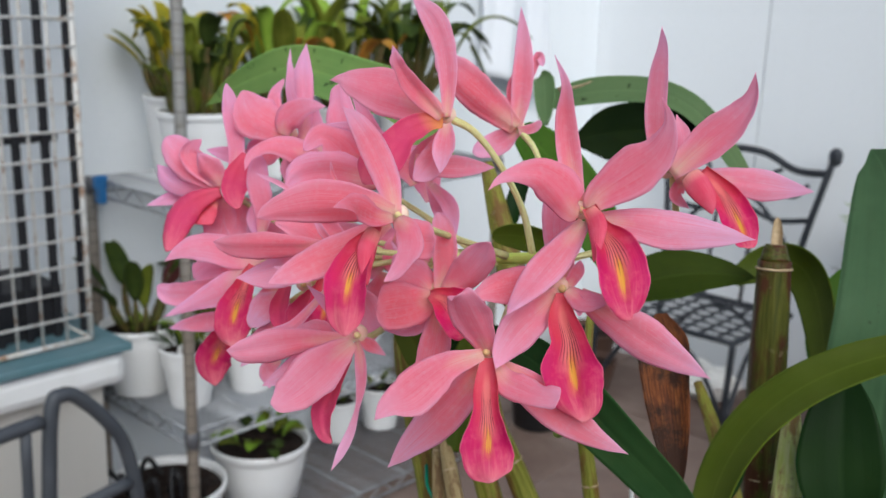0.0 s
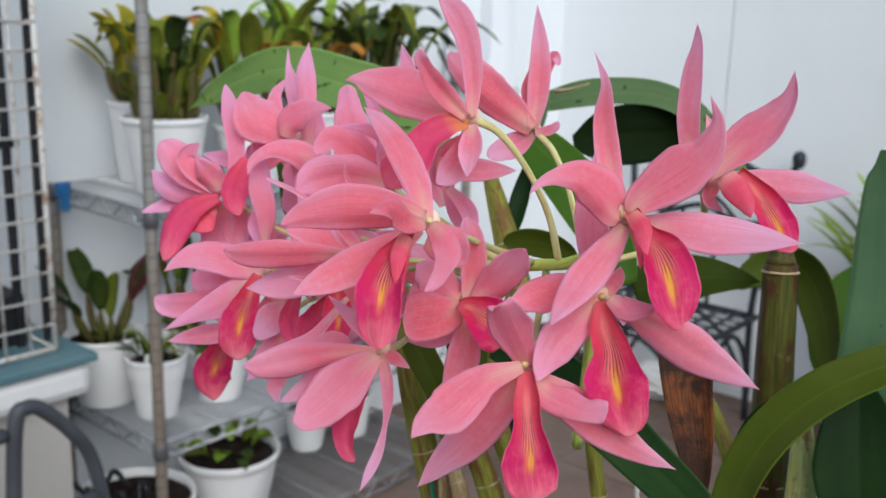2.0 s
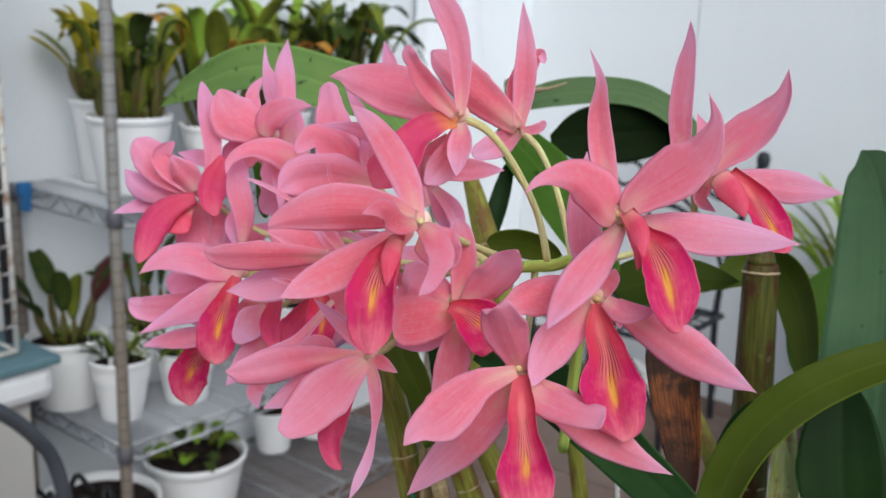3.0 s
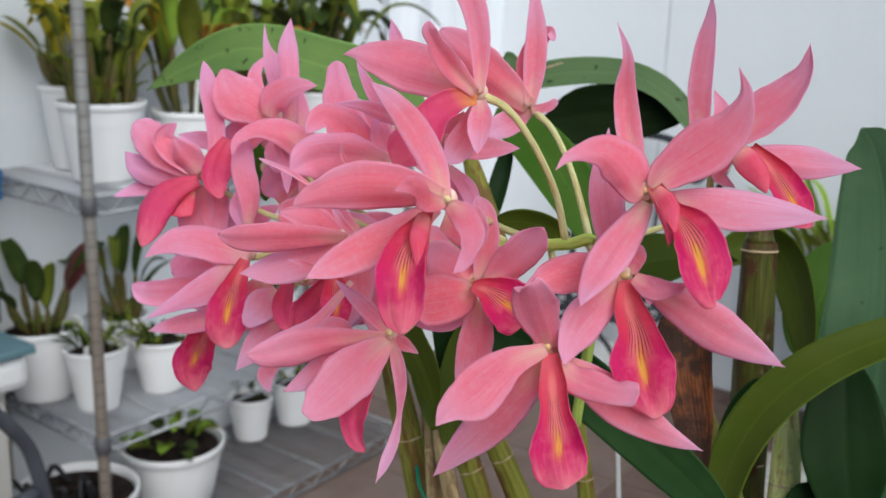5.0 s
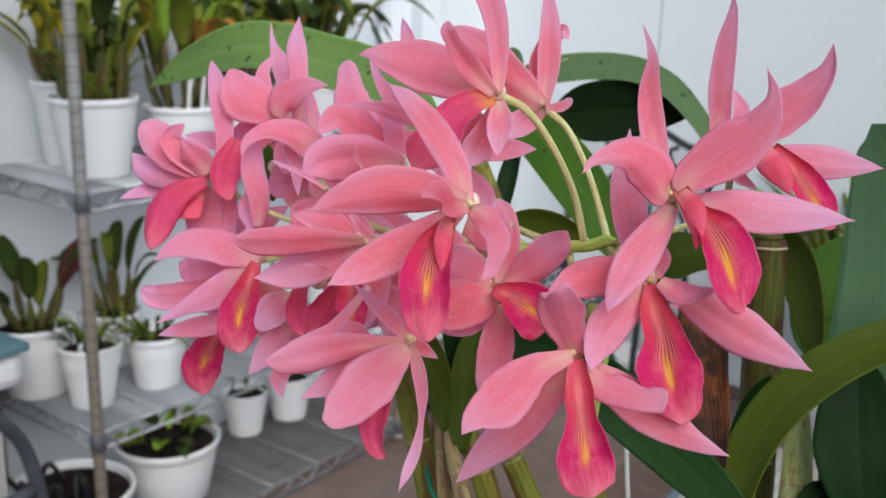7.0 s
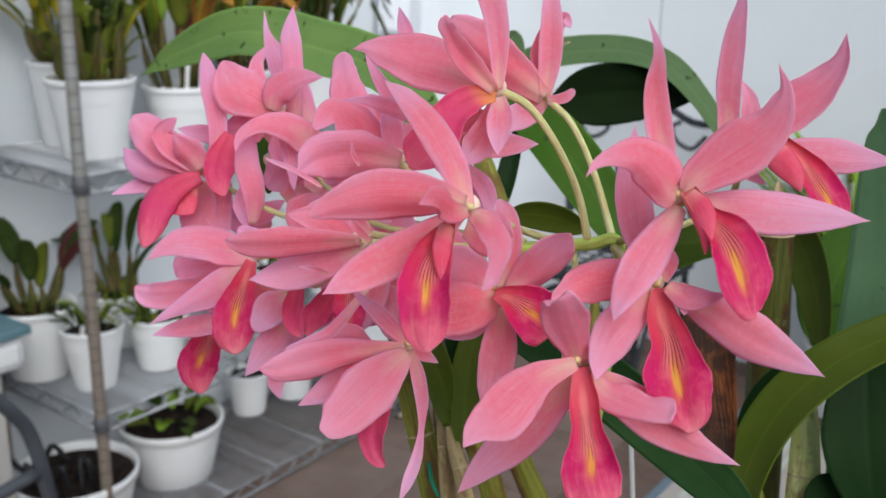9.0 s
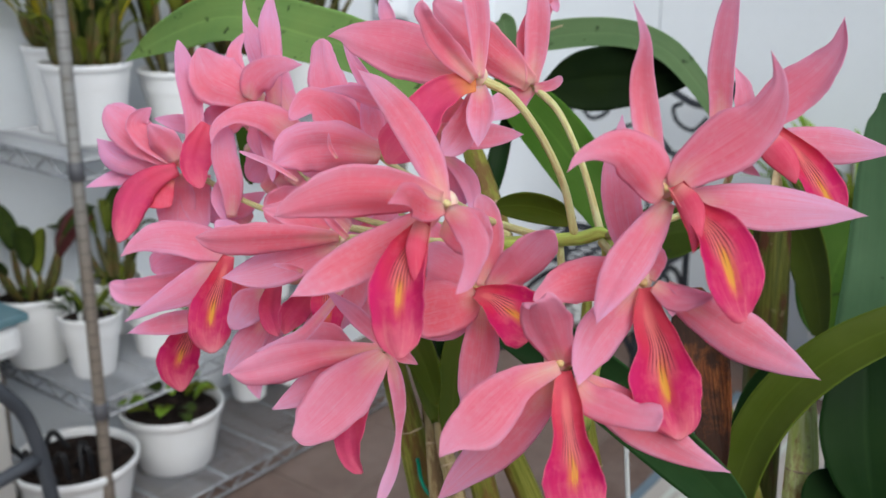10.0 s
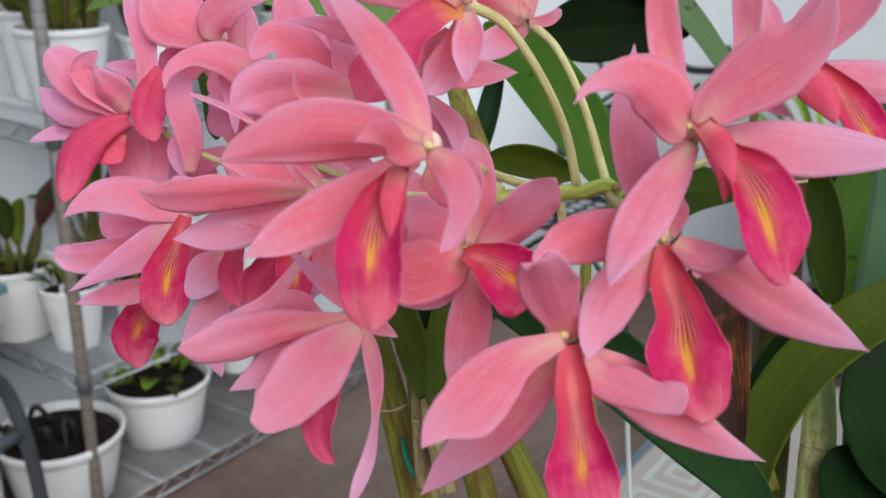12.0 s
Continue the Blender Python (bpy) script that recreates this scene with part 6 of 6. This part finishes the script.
tepal(fl, "petal", [(-34.0, 368.9, 1101.7), (-39.7, 373.1, 1115.2), (-41.4, 374.2, 1124.0), (-41.6, 374.3, 1130.8)], [6.1, 6.7, 4.4, 2.8], (0.16, -0.98, 0.13), -0.40)
tepal(fl, "petal", [(-30.3, 356.9, 1097.2), (-37.9, 353.5, 1108.2), (-45.6, 351.9, 1113.6), (-51.9, 348.9, 1108.6)], [5.1, 7.3, 4.6, 1.5], (0.13, -0.90, 0.41), 0.50)
tepal(fl, "petal", [(-24.2, 343.0, 1098.6), (-38.0, 339.3, 1102.0), (-49.4, 337.3, 1101.4), (-56.6, 336.1, 1097.4)], [1.7, 7.8, 7.3, 1.5], (0.03, -1.00, -0.09), -0.40)
tepal(fl, "sepal", [(-19.4, 336.1, 1113.9), (-27.7, 336.4, 1117.4), (-34.7, 336.5, 1119.4), (-42.2, 336.1, 1119.8)], [1.8, 2.7, 1.6, 0.2], (-0.03, -0.99, 0.11), -0.40)
tepal(fl, "sepal", [(-23.5, 344.9, 1114.0), (-28.8, 347.5, 1121.1), (-32.6, 348.8, 1127.4), (-35.3, 349.3, 1133.4)], [1.9, 2.4, 1.5, 0.2], (-0.03, -1.00, 0.08), 0.40)
tepal(fl, "sepal", [(-17.4, 385.0, 1130.9), (-19.9, 387.2, 1137.9), (-22.2, 386.4, 1145.7)], [1.7, 2.7, 0.2], (-0.06, -1.00, 0.04), 0.40)
tepal(fl, "sepal", [(-24.7, 351.3, 1098.3), (-26.3, 353.6, 1106.1), (-27.5, 355.9, 1114.5)], [1.9, 3.9, 2.3], (0.12, -0.98, 0.17), 0.40)
tepal(fl, "petal", [(-21.5, 375.6, 1105.0), (-28.6, 378.9, 1108.1), (-35.9, 380.7, 1109.2), (-44.1, 380.8, 1107.0)], [3.3, 6.2, 6.2, 2.1], (-0.02, -0.99, 0.13), 0.30)
tepal(fl, "sepal", [(-5.0, 336.9, 1099.6), (2.1, 334.1, 1091.7), (3.7, 328.8, 1080.5)], [1.5, 3.0, 0.7], (-0.14, -0.97, 0.20), 0.40)
tepal(fl, "sepal", [(-6.1, 344.5, 1100.2), (-1.3, 341.2, 1090.2), (1.5, 337.8, 1082.2)], [1.5, 3.4, 0.8], (-0.43, -0.90, 0.04), 0.40)
pedicel(fl, [(-25, 352, 1098), (-19, 344, 1094), (-5, 336, 1087), (12, 319, 1079)])
fl = flower((-52, 344, 1058))
tepal(fl, "fold", [(-57.0, 340.7, 1059.4), (-59.0, 335.5, 1053.0), (-58.2, 332.3, 1048.1), (-56.6, 330.6, 1044.8)], [1.9, 3.4, 3.0, 0.9], (-0.12, -0.94, 0.32), 0.70)
tepal(fl, "petal", [(-43.0, 362.3, 1047.4), (-34.2, 362.5, 1043.8), (-25.8, 361.7, 1044.3), (-21.6, 360.3, 1044.8)], [3.3, 7.1, 5.2, 1.1], (-0.11, -0.96, 0.25), 0.30)
tepal(fl, "sepal", [(-53.9, 367.8, 1071.9), (-43.2, 368.8, 1072.3), (-32.9, 368.7, 1072.5), (-25.5, 367.0, 1072.9)], [2.6, 5.3, 4.3, 1.1], (-0.11, -0.96, 0.25), 0.30)
tepal(fl, "fold", [(-44.6, 338.4, 1060.1), (-49.3, 335.6, 1054.0), (-53.0, 334.0, 1049.5), (-54.8, 332.4, 1044.5)], [1.9, 4.2, 4.2, 1.1], (0.25, -0.95, 0.18), 0.50)
tepal(fl, "fold", [(-36.9, 343.4, 1058.6), (-39.4, 343.5, 1050.4), (-41.7, 341.6, 1041.8)], [2.7, 5.1, 2.7], (-0.09, -0.94, 0.33), 0.40)
tepal(fl, "sepal", [(-39.8, 341.0, 1052.2), (-44.6, 341.0, 1050.2), (-50.7, 340.9, 1047.2)], [1.5, 3.9, 0.8], (0.00, -0.95, 0.31), 0.30)
tepal(fl, "sepal", [(-61.3, 348.8, 1052.8), (-67.2, 349.1, 1047.5), (-73.0, 348.1, 1040.7)], [2.4, 5.9, 2.0], (-0.05, -0.90, 0.42), 0.30)
tepal(fl, "sepal", [(-61.5, 351.4, 1042.6), (-68.4, 349.9, 1033.7), (-76.2, 346.4, 1024.9)], [2.0, 5.2, 0.4], (0.00, -0.92, 0.40), -0.30)
tepal(fl, "sepal", [(-61.3, 345.7, 1028.9), (-65.6, 344.9, 1023.9), (-64.2, 341.2, 1018.5)], [1.6, 3.2, 0.4], (0.06, -0.92, 0.38), 0.40)
tepal(fl, "petal", [(-34.3, 334.4, 1061.3), (-28.5, 334.6, 1053.3), (-24.6, 331.4, 1042.3)], [2.6, 6.5, 3.1], (-0.05, -0.95, 0.31), 0.30)
tepal(fl, "sepal", [(-49.3, 332.1, 1093.5), (-57.5, 334.3, 1098.3), (-66.2, 334.2, 1102.0)], [0.5, 0.9, 0.5], (0.05, -0.98, 0.18), 0.60)
tepal(fl, "sepal", [(-37.6, 332.4, 1099.9), (-39.6, 333.5, 1103.3), (-40.0, 332.6, 1107.5)], [0.5, 0.7, 0.2], (-0.01, -0.99, 0.16), 0.60)
tepal(fl, "sepal", [(-48.0, 310.8, 1072.3), (-51.3, 308.9, 1074.3), (-55.9, 307.4, 1075.7)], [0.7, 0.9, 0.3], (0.03, -0.96, 0.27), 0.60)
tepal(fl, "sepal", [(-35.2, 308.8, 1082.4), (-39.5, 308.5, 1087.2), (-42.4, 310.0, 1091.7)], [0.7, 1.2, 0.9], (-0.01, -0.97, 0.23), 0.60)
tepal(fl, "petal", [(-49.8, 357.5, 1071.0), (-53.9, 364.7, 1076.5), (-49.9, 365.9, 1083.1)], [3.2, 8.1, 2.4], (0.03, -0.97, 0.22), 0.30)
pedicel(fl, [(-52, 351, 1057), (-38, 344, 1064), (-12, 333, 1073), (12, 317, 1078)])
fl = flower((-71, 430, 1082), "_lilac")
tepal(fl, "petal", [(-72.1, 427.9, 1091.4), (-65.3, 430.3, 1096.9), (-52.2, 429.9, 1100.0)], [3.3, 7.1, 1.9], (0.12, -0.99, -0.02), 0.30)
tepal(fl, "sepal", [(-59.7, 407.1, 1077.1), (-50.7, 404.6, 1071.8), (-41.7, 401.2, 1066.6)], [2.3, 5.4, 0.9], (0.11, -0.93, 0.35), 0.30)
tepal(fl, "petal", [(-87.7, 418.1, 1067.0), (-93.6, 420.2, 1068.9), (-102.2, 420.6, 1066.3)], [3.2, 6.0, 1.4], (0.12, -0.95, 0.29), 0.30)
tepal(fl, "sepal", [(-82.4, 410.6, 1068.7), (-75.3, 410.6, 1065.0), (-64.4, 411.1, 1070.5)], [2.3, 5.0, 0.7], (0.08, -0.97, 0.22), -0.40)
tepal(fl, "petal", [(-64.3, 409.1, 1070.9), (-55.3, 409.8, 1077.8), (-47.4, 409.0, 1086.1)], [3.2, 7.7, 2.7], (0.03, -0.98, 0.19), 0.30)
tepal(fl, "petal", [(-53.7, 393.0, 1077.8), (-48.4, 394.3, 1084.8), (-41.9, 393.4, 1092.3)], [3.1, 7.9, 3.0], (0.01, -0.98, 0.18), 0.30)
tepal(fl, "petal", [(-33.9, 365.3, 1087.9), (-41.9, 369.2, 1091.2), (-50.0, 369.5, 1089.0)], [4.0, 6.9, 3.3], (-0.00, -0.98, 0.18), 0.30)
tepal(fl, "petal", [(-4.1, 359.1, 1089.6), (-8.9, 364.8, 1100.7), (-14.0, 367.3, 1108.4)], [3.2, 6.5, 3.2], (-0.10, -0.98, 0.15), 0.30)
pedicel(fl, [(-71, 436, 1080), (-56, 421, 1074), (-21, 374, 1069), (12, 319, 1079)])
fl = flower((-72, 411, 1028))
tepal(fl, "petal", [(-70.7, 399.1, 1041.8), (-73.4, 398.0, 1032.7), (-75.2, 395.3, 1021.6)], [4.5, 8.2, 3.2], (0.08, -0.95, 0.31), 0.30)
tepal(fl, "sepal", [(-54.5, 379.6, 1034.1), (-65.3, 380.4, 1024.6), (-76.1, 379.4, 1015.8)], [2.2, 5.2, 0.7], (0.06, -0.94, 0.34), 0.30)
tepal(fl, "petal", [(-33.6, 362.9, 1059.2), (-41.7, 364.6, 1054.4), (-49.9, 364.0, 1048.1)], [2.9, 6.6, 2.9], (0.09, -0.99, 0.14), 0.30)
tepal(fl, "sepal", [(-21.6, 356.8, 1061.0), (-23.5, 356.7, 1052.5), (-29.5, 354.9, 1042.4)], [2.4, 6.1, 1.6], (-0.21, -0.91, 0.35), 0.30)
tepal(fl, "petal", [(-12.0, 341.2, 1065.4), (-15.7, 345.0, 1070.4), (-18.7, 347.3, 1077.8)], [3.1, 7.0, 2.7], (-0.08, -0.96, 0.25), 0.30)
tepal(fl, "sepal", [(-10.8, 354.4, 1096.4), (-15.6, 357.8, 1103.3), (-24.5, 360.1, 1108.1)], [2.0, 5.1, 0.8], (-0.08, -0.99, 0.15), 0.30)
pedicel(fl, [(-71, 415, 1028), (-50, 393, 1046), (-10, 352, 1067), (12, 319, 1077)])
fl = flower((-42, 419, 1070), "_lilac")
tepal(fl, "petal", [(-55.8, 425.8, 1083.0), (-64.1, 427.7, 1079.0), (-72.3, 426.9, 1071.8)], [3.8, 8.1, 3.3], (0.05, -0.98, 0.18), 0.30)
tepal(fl, "petal", [(-72.3, 423.3, 1054.4), (-79.6, 427.2, 1058.2), (-89.1, 428.6, 1059.1)], [3.8, 8.1, 3.3], (0.09, -0.97, 0.23), 0.30)
tepal(fl, "petal", [(-33.3, 396.4, 1099.7), (-28.8, 396.5, 1095.3), (-22.2, 394.4, 1089.1)], [3.5, 7.5, 3.1], (-0.04, -0.99, 0.16), 0.30)
tepal(fl, "sepal", [(-23.5, 359.9, 1060.1), (-31.5, 363.4, 1062.3), (-41.8, 364.8, 1062.9)], [2.5, 6.2, 2.1], (-0.03, -0.96, 0.26), 0.30)
tepal(fl, "petal", [(-33.6, 366.9, 1066.6), (-27.3, 369.1, 1070.4), (-17.0, 368.7, 1072.7)], [3.3, 7.1, 2.9], (-0.04, -0.97, 0.24), 0.30)
tepal(fl, "sepal", [(-49.6, 353.1, 1034.5), (-41.6, 355.7, 1040.0), (-31.5, 355.1, 1042.4)], [2.0, 5.3, 2.0], (-0.00, -0.95, 0.33), 0.30)
pedicel(fl, [(-39, 422, 1069), (-20, 385, 1069), (12, 319, 1078)])
fl = flower((-12, 327, 1069))
tepal(fl, "petal", [(-8.7, 311.8, 1073.7), (-12.0, 312.6, 1067.9), (-16.3, 311.4, 1060.9)], [2.5, 6.4, 2.5], (-0.10, -0.95, 0.29), 0.30)
tepal(fl, "sepal", [(-5.8, 321.9, 1073.7), (-11.0, 325.5, 1077.4), (-18.3, 327.2, 1080.7)], [1.8, 5.1, 0.7], (-0.01, -0.92, 0.38), 0.30)
tepal(fl, "petal", [(-34.8, 308.3, 1048.9), (-41.8, 311.8, 1051.4), (-50.6, 313.1, 1052.0)], [2.1, 4.6, 1.1], (-0.00, -0.94, 0.34), 0.30)
pedicel(fl, [(-11, 331, 1069), (-2, 322, 1074), (12, 317, 1078)])
long_leaf(plant, "spot", [(-2.6, 440.5, 1091.3), (-20.5, 486.0, 1112.2), (-51.8, 526.7, 1119.7), (-90.8, 569.4, 1124.5), (-127.5, 601.7, 1111.5), (-156.7, 625.7, 1094.6)], [7.4, 13.4, 15.5, 13.9, 8.8, 0.3], (0.17, -0.93, 0.33), 0.25)
long_leaf(plant, "top", [(59.7, 607.8, 1104.6), (84.6, 599.7, 1112.2), (107.5, 591.7, 1115.4), (128.3, 582.9, 1114.5), (145.2, 572.9, 1107.1), (158.6, 563.4, 1092.6), (170.8, 553.1, 1074.1), (178.1, 547.1, 1062.2)], [5.9, 9.4, 9.2, 8.7, 8.0, 6.5, 5.1, 1.2], (-0.10, -0.80, 0.59), 0.30)
# separate blade standing in for the upper leaf's underside, its shade painted in
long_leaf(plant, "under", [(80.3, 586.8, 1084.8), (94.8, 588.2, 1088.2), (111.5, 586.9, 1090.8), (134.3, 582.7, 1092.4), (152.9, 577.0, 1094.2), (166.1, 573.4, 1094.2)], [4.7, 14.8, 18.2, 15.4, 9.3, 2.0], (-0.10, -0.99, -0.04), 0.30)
leaf(plant, "top", (60, 590, 1093), (60, 606, 1115), (58, 608, 1122), 6.8, (-0.17, -0.98, 0.07))
leaf(plant, "mid", (84, 438, 1039), (62, 471, 1077), (37, 501, 1102), 14.0, (0.04, -0.94, 0.34))
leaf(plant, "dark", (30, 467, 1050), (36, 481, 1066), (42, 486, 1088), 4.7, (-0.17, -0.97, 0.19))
leaf(plant, "olive", (49, 386, 1064), (35, 389, 1069), (20, 390, 1069), 6.2, (-0.28, -0.94, -0.20))
long_leaf(plant, "shade", [(100.3, 493.2, 1020.1), (120.4, 492.5, 1026.2), (137.9, 491.1, 1028.8), (154.2, 489.2, 1028.5), (164.7, 487.7, 1027.8)], [11.7, 15.3, 11.7, 5.9, 0.3], (-0.38, -0.64, 0.67), 0.30)
leaf(plant, "olive", (159, 507, 1020), (199, 514, 1026), (200, 470, 975), 13.1, (-0.70, -0.69, -0.17))
leaf(plant, "mid", (211, 488, 971), (223, 506, 1004), (242, 510, 1029), 18.7, (-0.47, -0.84, 0.26))
long_leaf(plant, "broad", [(190.1, 385.2, 925.6), (199.8, 406.1, 987.1), (204.2, 420.5, 1036.1), (204.0, 430.4, 1073.3), (199.3, 436.2, 1095.1), (193.9, 438.6, 1103.4)], [22.7, 26.6, 23.1, 19.0, 11.3, 2.6], (-0.68, -0.72, 0.14), 0.30)
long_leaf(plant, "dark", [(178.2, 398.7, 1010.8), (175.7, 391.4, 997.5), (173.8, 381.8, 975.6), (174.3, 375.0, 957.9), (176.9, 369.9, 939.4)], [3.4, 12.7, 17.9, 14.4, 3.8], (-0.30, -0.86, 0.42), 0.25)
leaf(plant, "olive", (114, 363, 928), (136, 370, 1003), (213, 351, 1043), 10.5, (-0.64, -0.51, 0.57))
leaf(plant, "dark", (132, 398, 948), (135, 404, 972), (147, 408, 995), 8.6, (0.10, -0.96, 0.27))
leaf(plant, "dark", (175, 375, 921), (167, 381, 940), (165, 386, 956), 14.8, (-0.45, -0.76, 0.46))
long_leaf(plant, "lower", [(15.9, 366.2, 1034.0), (35.4, 358.2, 1026.9), (54.4, 348.2, 1014.1), (71.8, 337.7, 999.1), (86.9, 328.6, 986.5), (99.7, 319.7, 973.2)], [5.6, 10.6, 11.5, 10.3, 8.6, 4.9], (-0.51, -0.85, 0.14), 0.35)
long_leaf(plant, "brown", [(84.3, 352.7, 1049.2), (85.2, 350.0, 1039.4), (86.4, 344.8, 1023.6), (88.4, 339.5, 1008.0), (90.2, 334.4, 993.4), (91.1, 332.0, 984.2)], [2.1, 9.2, 8.7, 6.9, 3.9, 0.8], (-0.25, -0.89, 0.38), 0.80)
long_leaf(plant, "olive", [(-14.8, 398.1, 1025.2), (-10.9, 397.5, 1016.5), (-5.8, 397.4, 1006.2), (-1.9, 397.1, 994.9), (-0.0, 396.5, 985.2)], [6.4, 6.6, 6.1, 4.1, 1.0], (-0.21, -0.92, 0.34), 0.30)
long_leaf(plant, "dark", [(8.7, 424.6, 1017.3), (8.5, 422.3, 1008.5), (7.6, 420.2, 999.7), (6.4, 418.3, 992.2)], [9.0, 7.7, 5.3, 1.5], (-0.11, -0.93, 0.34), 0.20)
long_leaf(plant, "mid", [(-74.4, 459.5, 1095.9), (-73.1, 457.2, 1087.7), (-72.6, 454.9, 1078.8), (-73.1, 452.6, 1069.9), (-73.3, 451.1, 1063.9)], [8.3, 6.4, 5.3, 3.8, 1.5], (-0.11, -0.93, 0.34), 0.30)
leaf(plant, "olive", (8, 406, 963), (10, 414, 994), (16, 419, 1018), 6.9, (-0.13, -0.92, 0.38))
leaf(plant, "olive", (1, 409, 972), (-5, 416, 996), (-8, 420, 1010), 4.4, (-0.09, -0.92, 0.37))
cane(plant, "cane", [(167, 447, 875), (167, 460, 964), (167, 470, 1042)], 9.2, True)
cane(plant, "pale", [(159, 395, 909), (162, 406, 952), (165, 419, 985)], 7.4)
cane(plant, "cane", [(146, 410, 921), (137, 431, 957), (131, 458, 980)], 5.0)
cane(plant, "cane", [(5, 420, 898), (-5, 429, 946), (-17, 439, 998), (-16, 448, 1033)], 7.0)
cane(plant, "straw", [(9, 420, 898), (4, 430, 936), (-2, 445, 990)], 4.2)
cane(plant, "straw", [(2, 404, 936), (1, 413, 955), (0, 422, 975), (-4, 432, 996)], 3.4)
cane(plant, "straw", [(10, 394, 940), (7, 401, 953), (4, 409, 965), (3, 419, 980)], 3.8)
cane(plant, "cane", [(36, 435, 888), (26, 441, 927), (13, 447, 966), (10, 459, 1007)], 6.6)
cane(plant, "cane", [(67, 428, 875), (41, 436, 935), (27, 441, 968), (23, 453, 1009)], 6.2)
cane(plant, "cane", [(37, 449, 1022), (29, 469, 1055), (21, 488, 1084)], 7.0)
cane(plant, "cane", [(79, 421, 895), (76, 425, 929), (70, 432, 972), (72, 444, 1018)], 4.4)
cane(plant, "peduncle", [(47, 348, 1000), (46, 331, 1051), (39, 311, 1080), (30, 312, 1080), (9, 315, 1078)], 2.0)
cane(plant, "tie", [(-5, 422, 948), (-4, 411, 943), (0, 407, 938), (6, 408, 934), (13, 417, 930)], 0.9)
cane(plant, "stake", [(103, 471, 938), (105, 454, 873)], 1.2)
cane(plant, "twig", [(66, 574, 1116), (73, 564, 1118), (82, 558, 1122)], 1.6)
# the plant's pot on its stand, below the view
for p in ((-0.03, -0.07), (0.02, -0.05), (0.05, -0.04), (0.08, 0.0), (0.0, -0.09)):
    part("cane", tube([(p[0] * 0.6, p[1] * 0.5, 0.16), (p[0], p[1], 0.27)], 0.007, 8, 12), M_CANE, plant)
part("pot", pot_mesh(0.11, 0.17), M_POT, plant, "white plastic pot")
part("potting_mix", soil_mesh(0.10, 0.155, 0.006, 3), M_SOIL, plant, "dark bark potting mix")
stand = thing("plant_stand", pose(0.04, 0.42, 0.0), "plain wooden plant stand under the orchid's pot", "stand")
part("top", box(-0.15, -0.15, 0.575, 0.15, 0.15, 0.60, 0.004), M_WOOD, stand)
for x in (-0.125, 0.125):
    for y in (-0.125, 0.125):
        part("leg", box(x - 0.016, y - 0.016, 0.0, x + 0.016, y + 0.016, 0.575, 0.003), M_WOOD, stand)
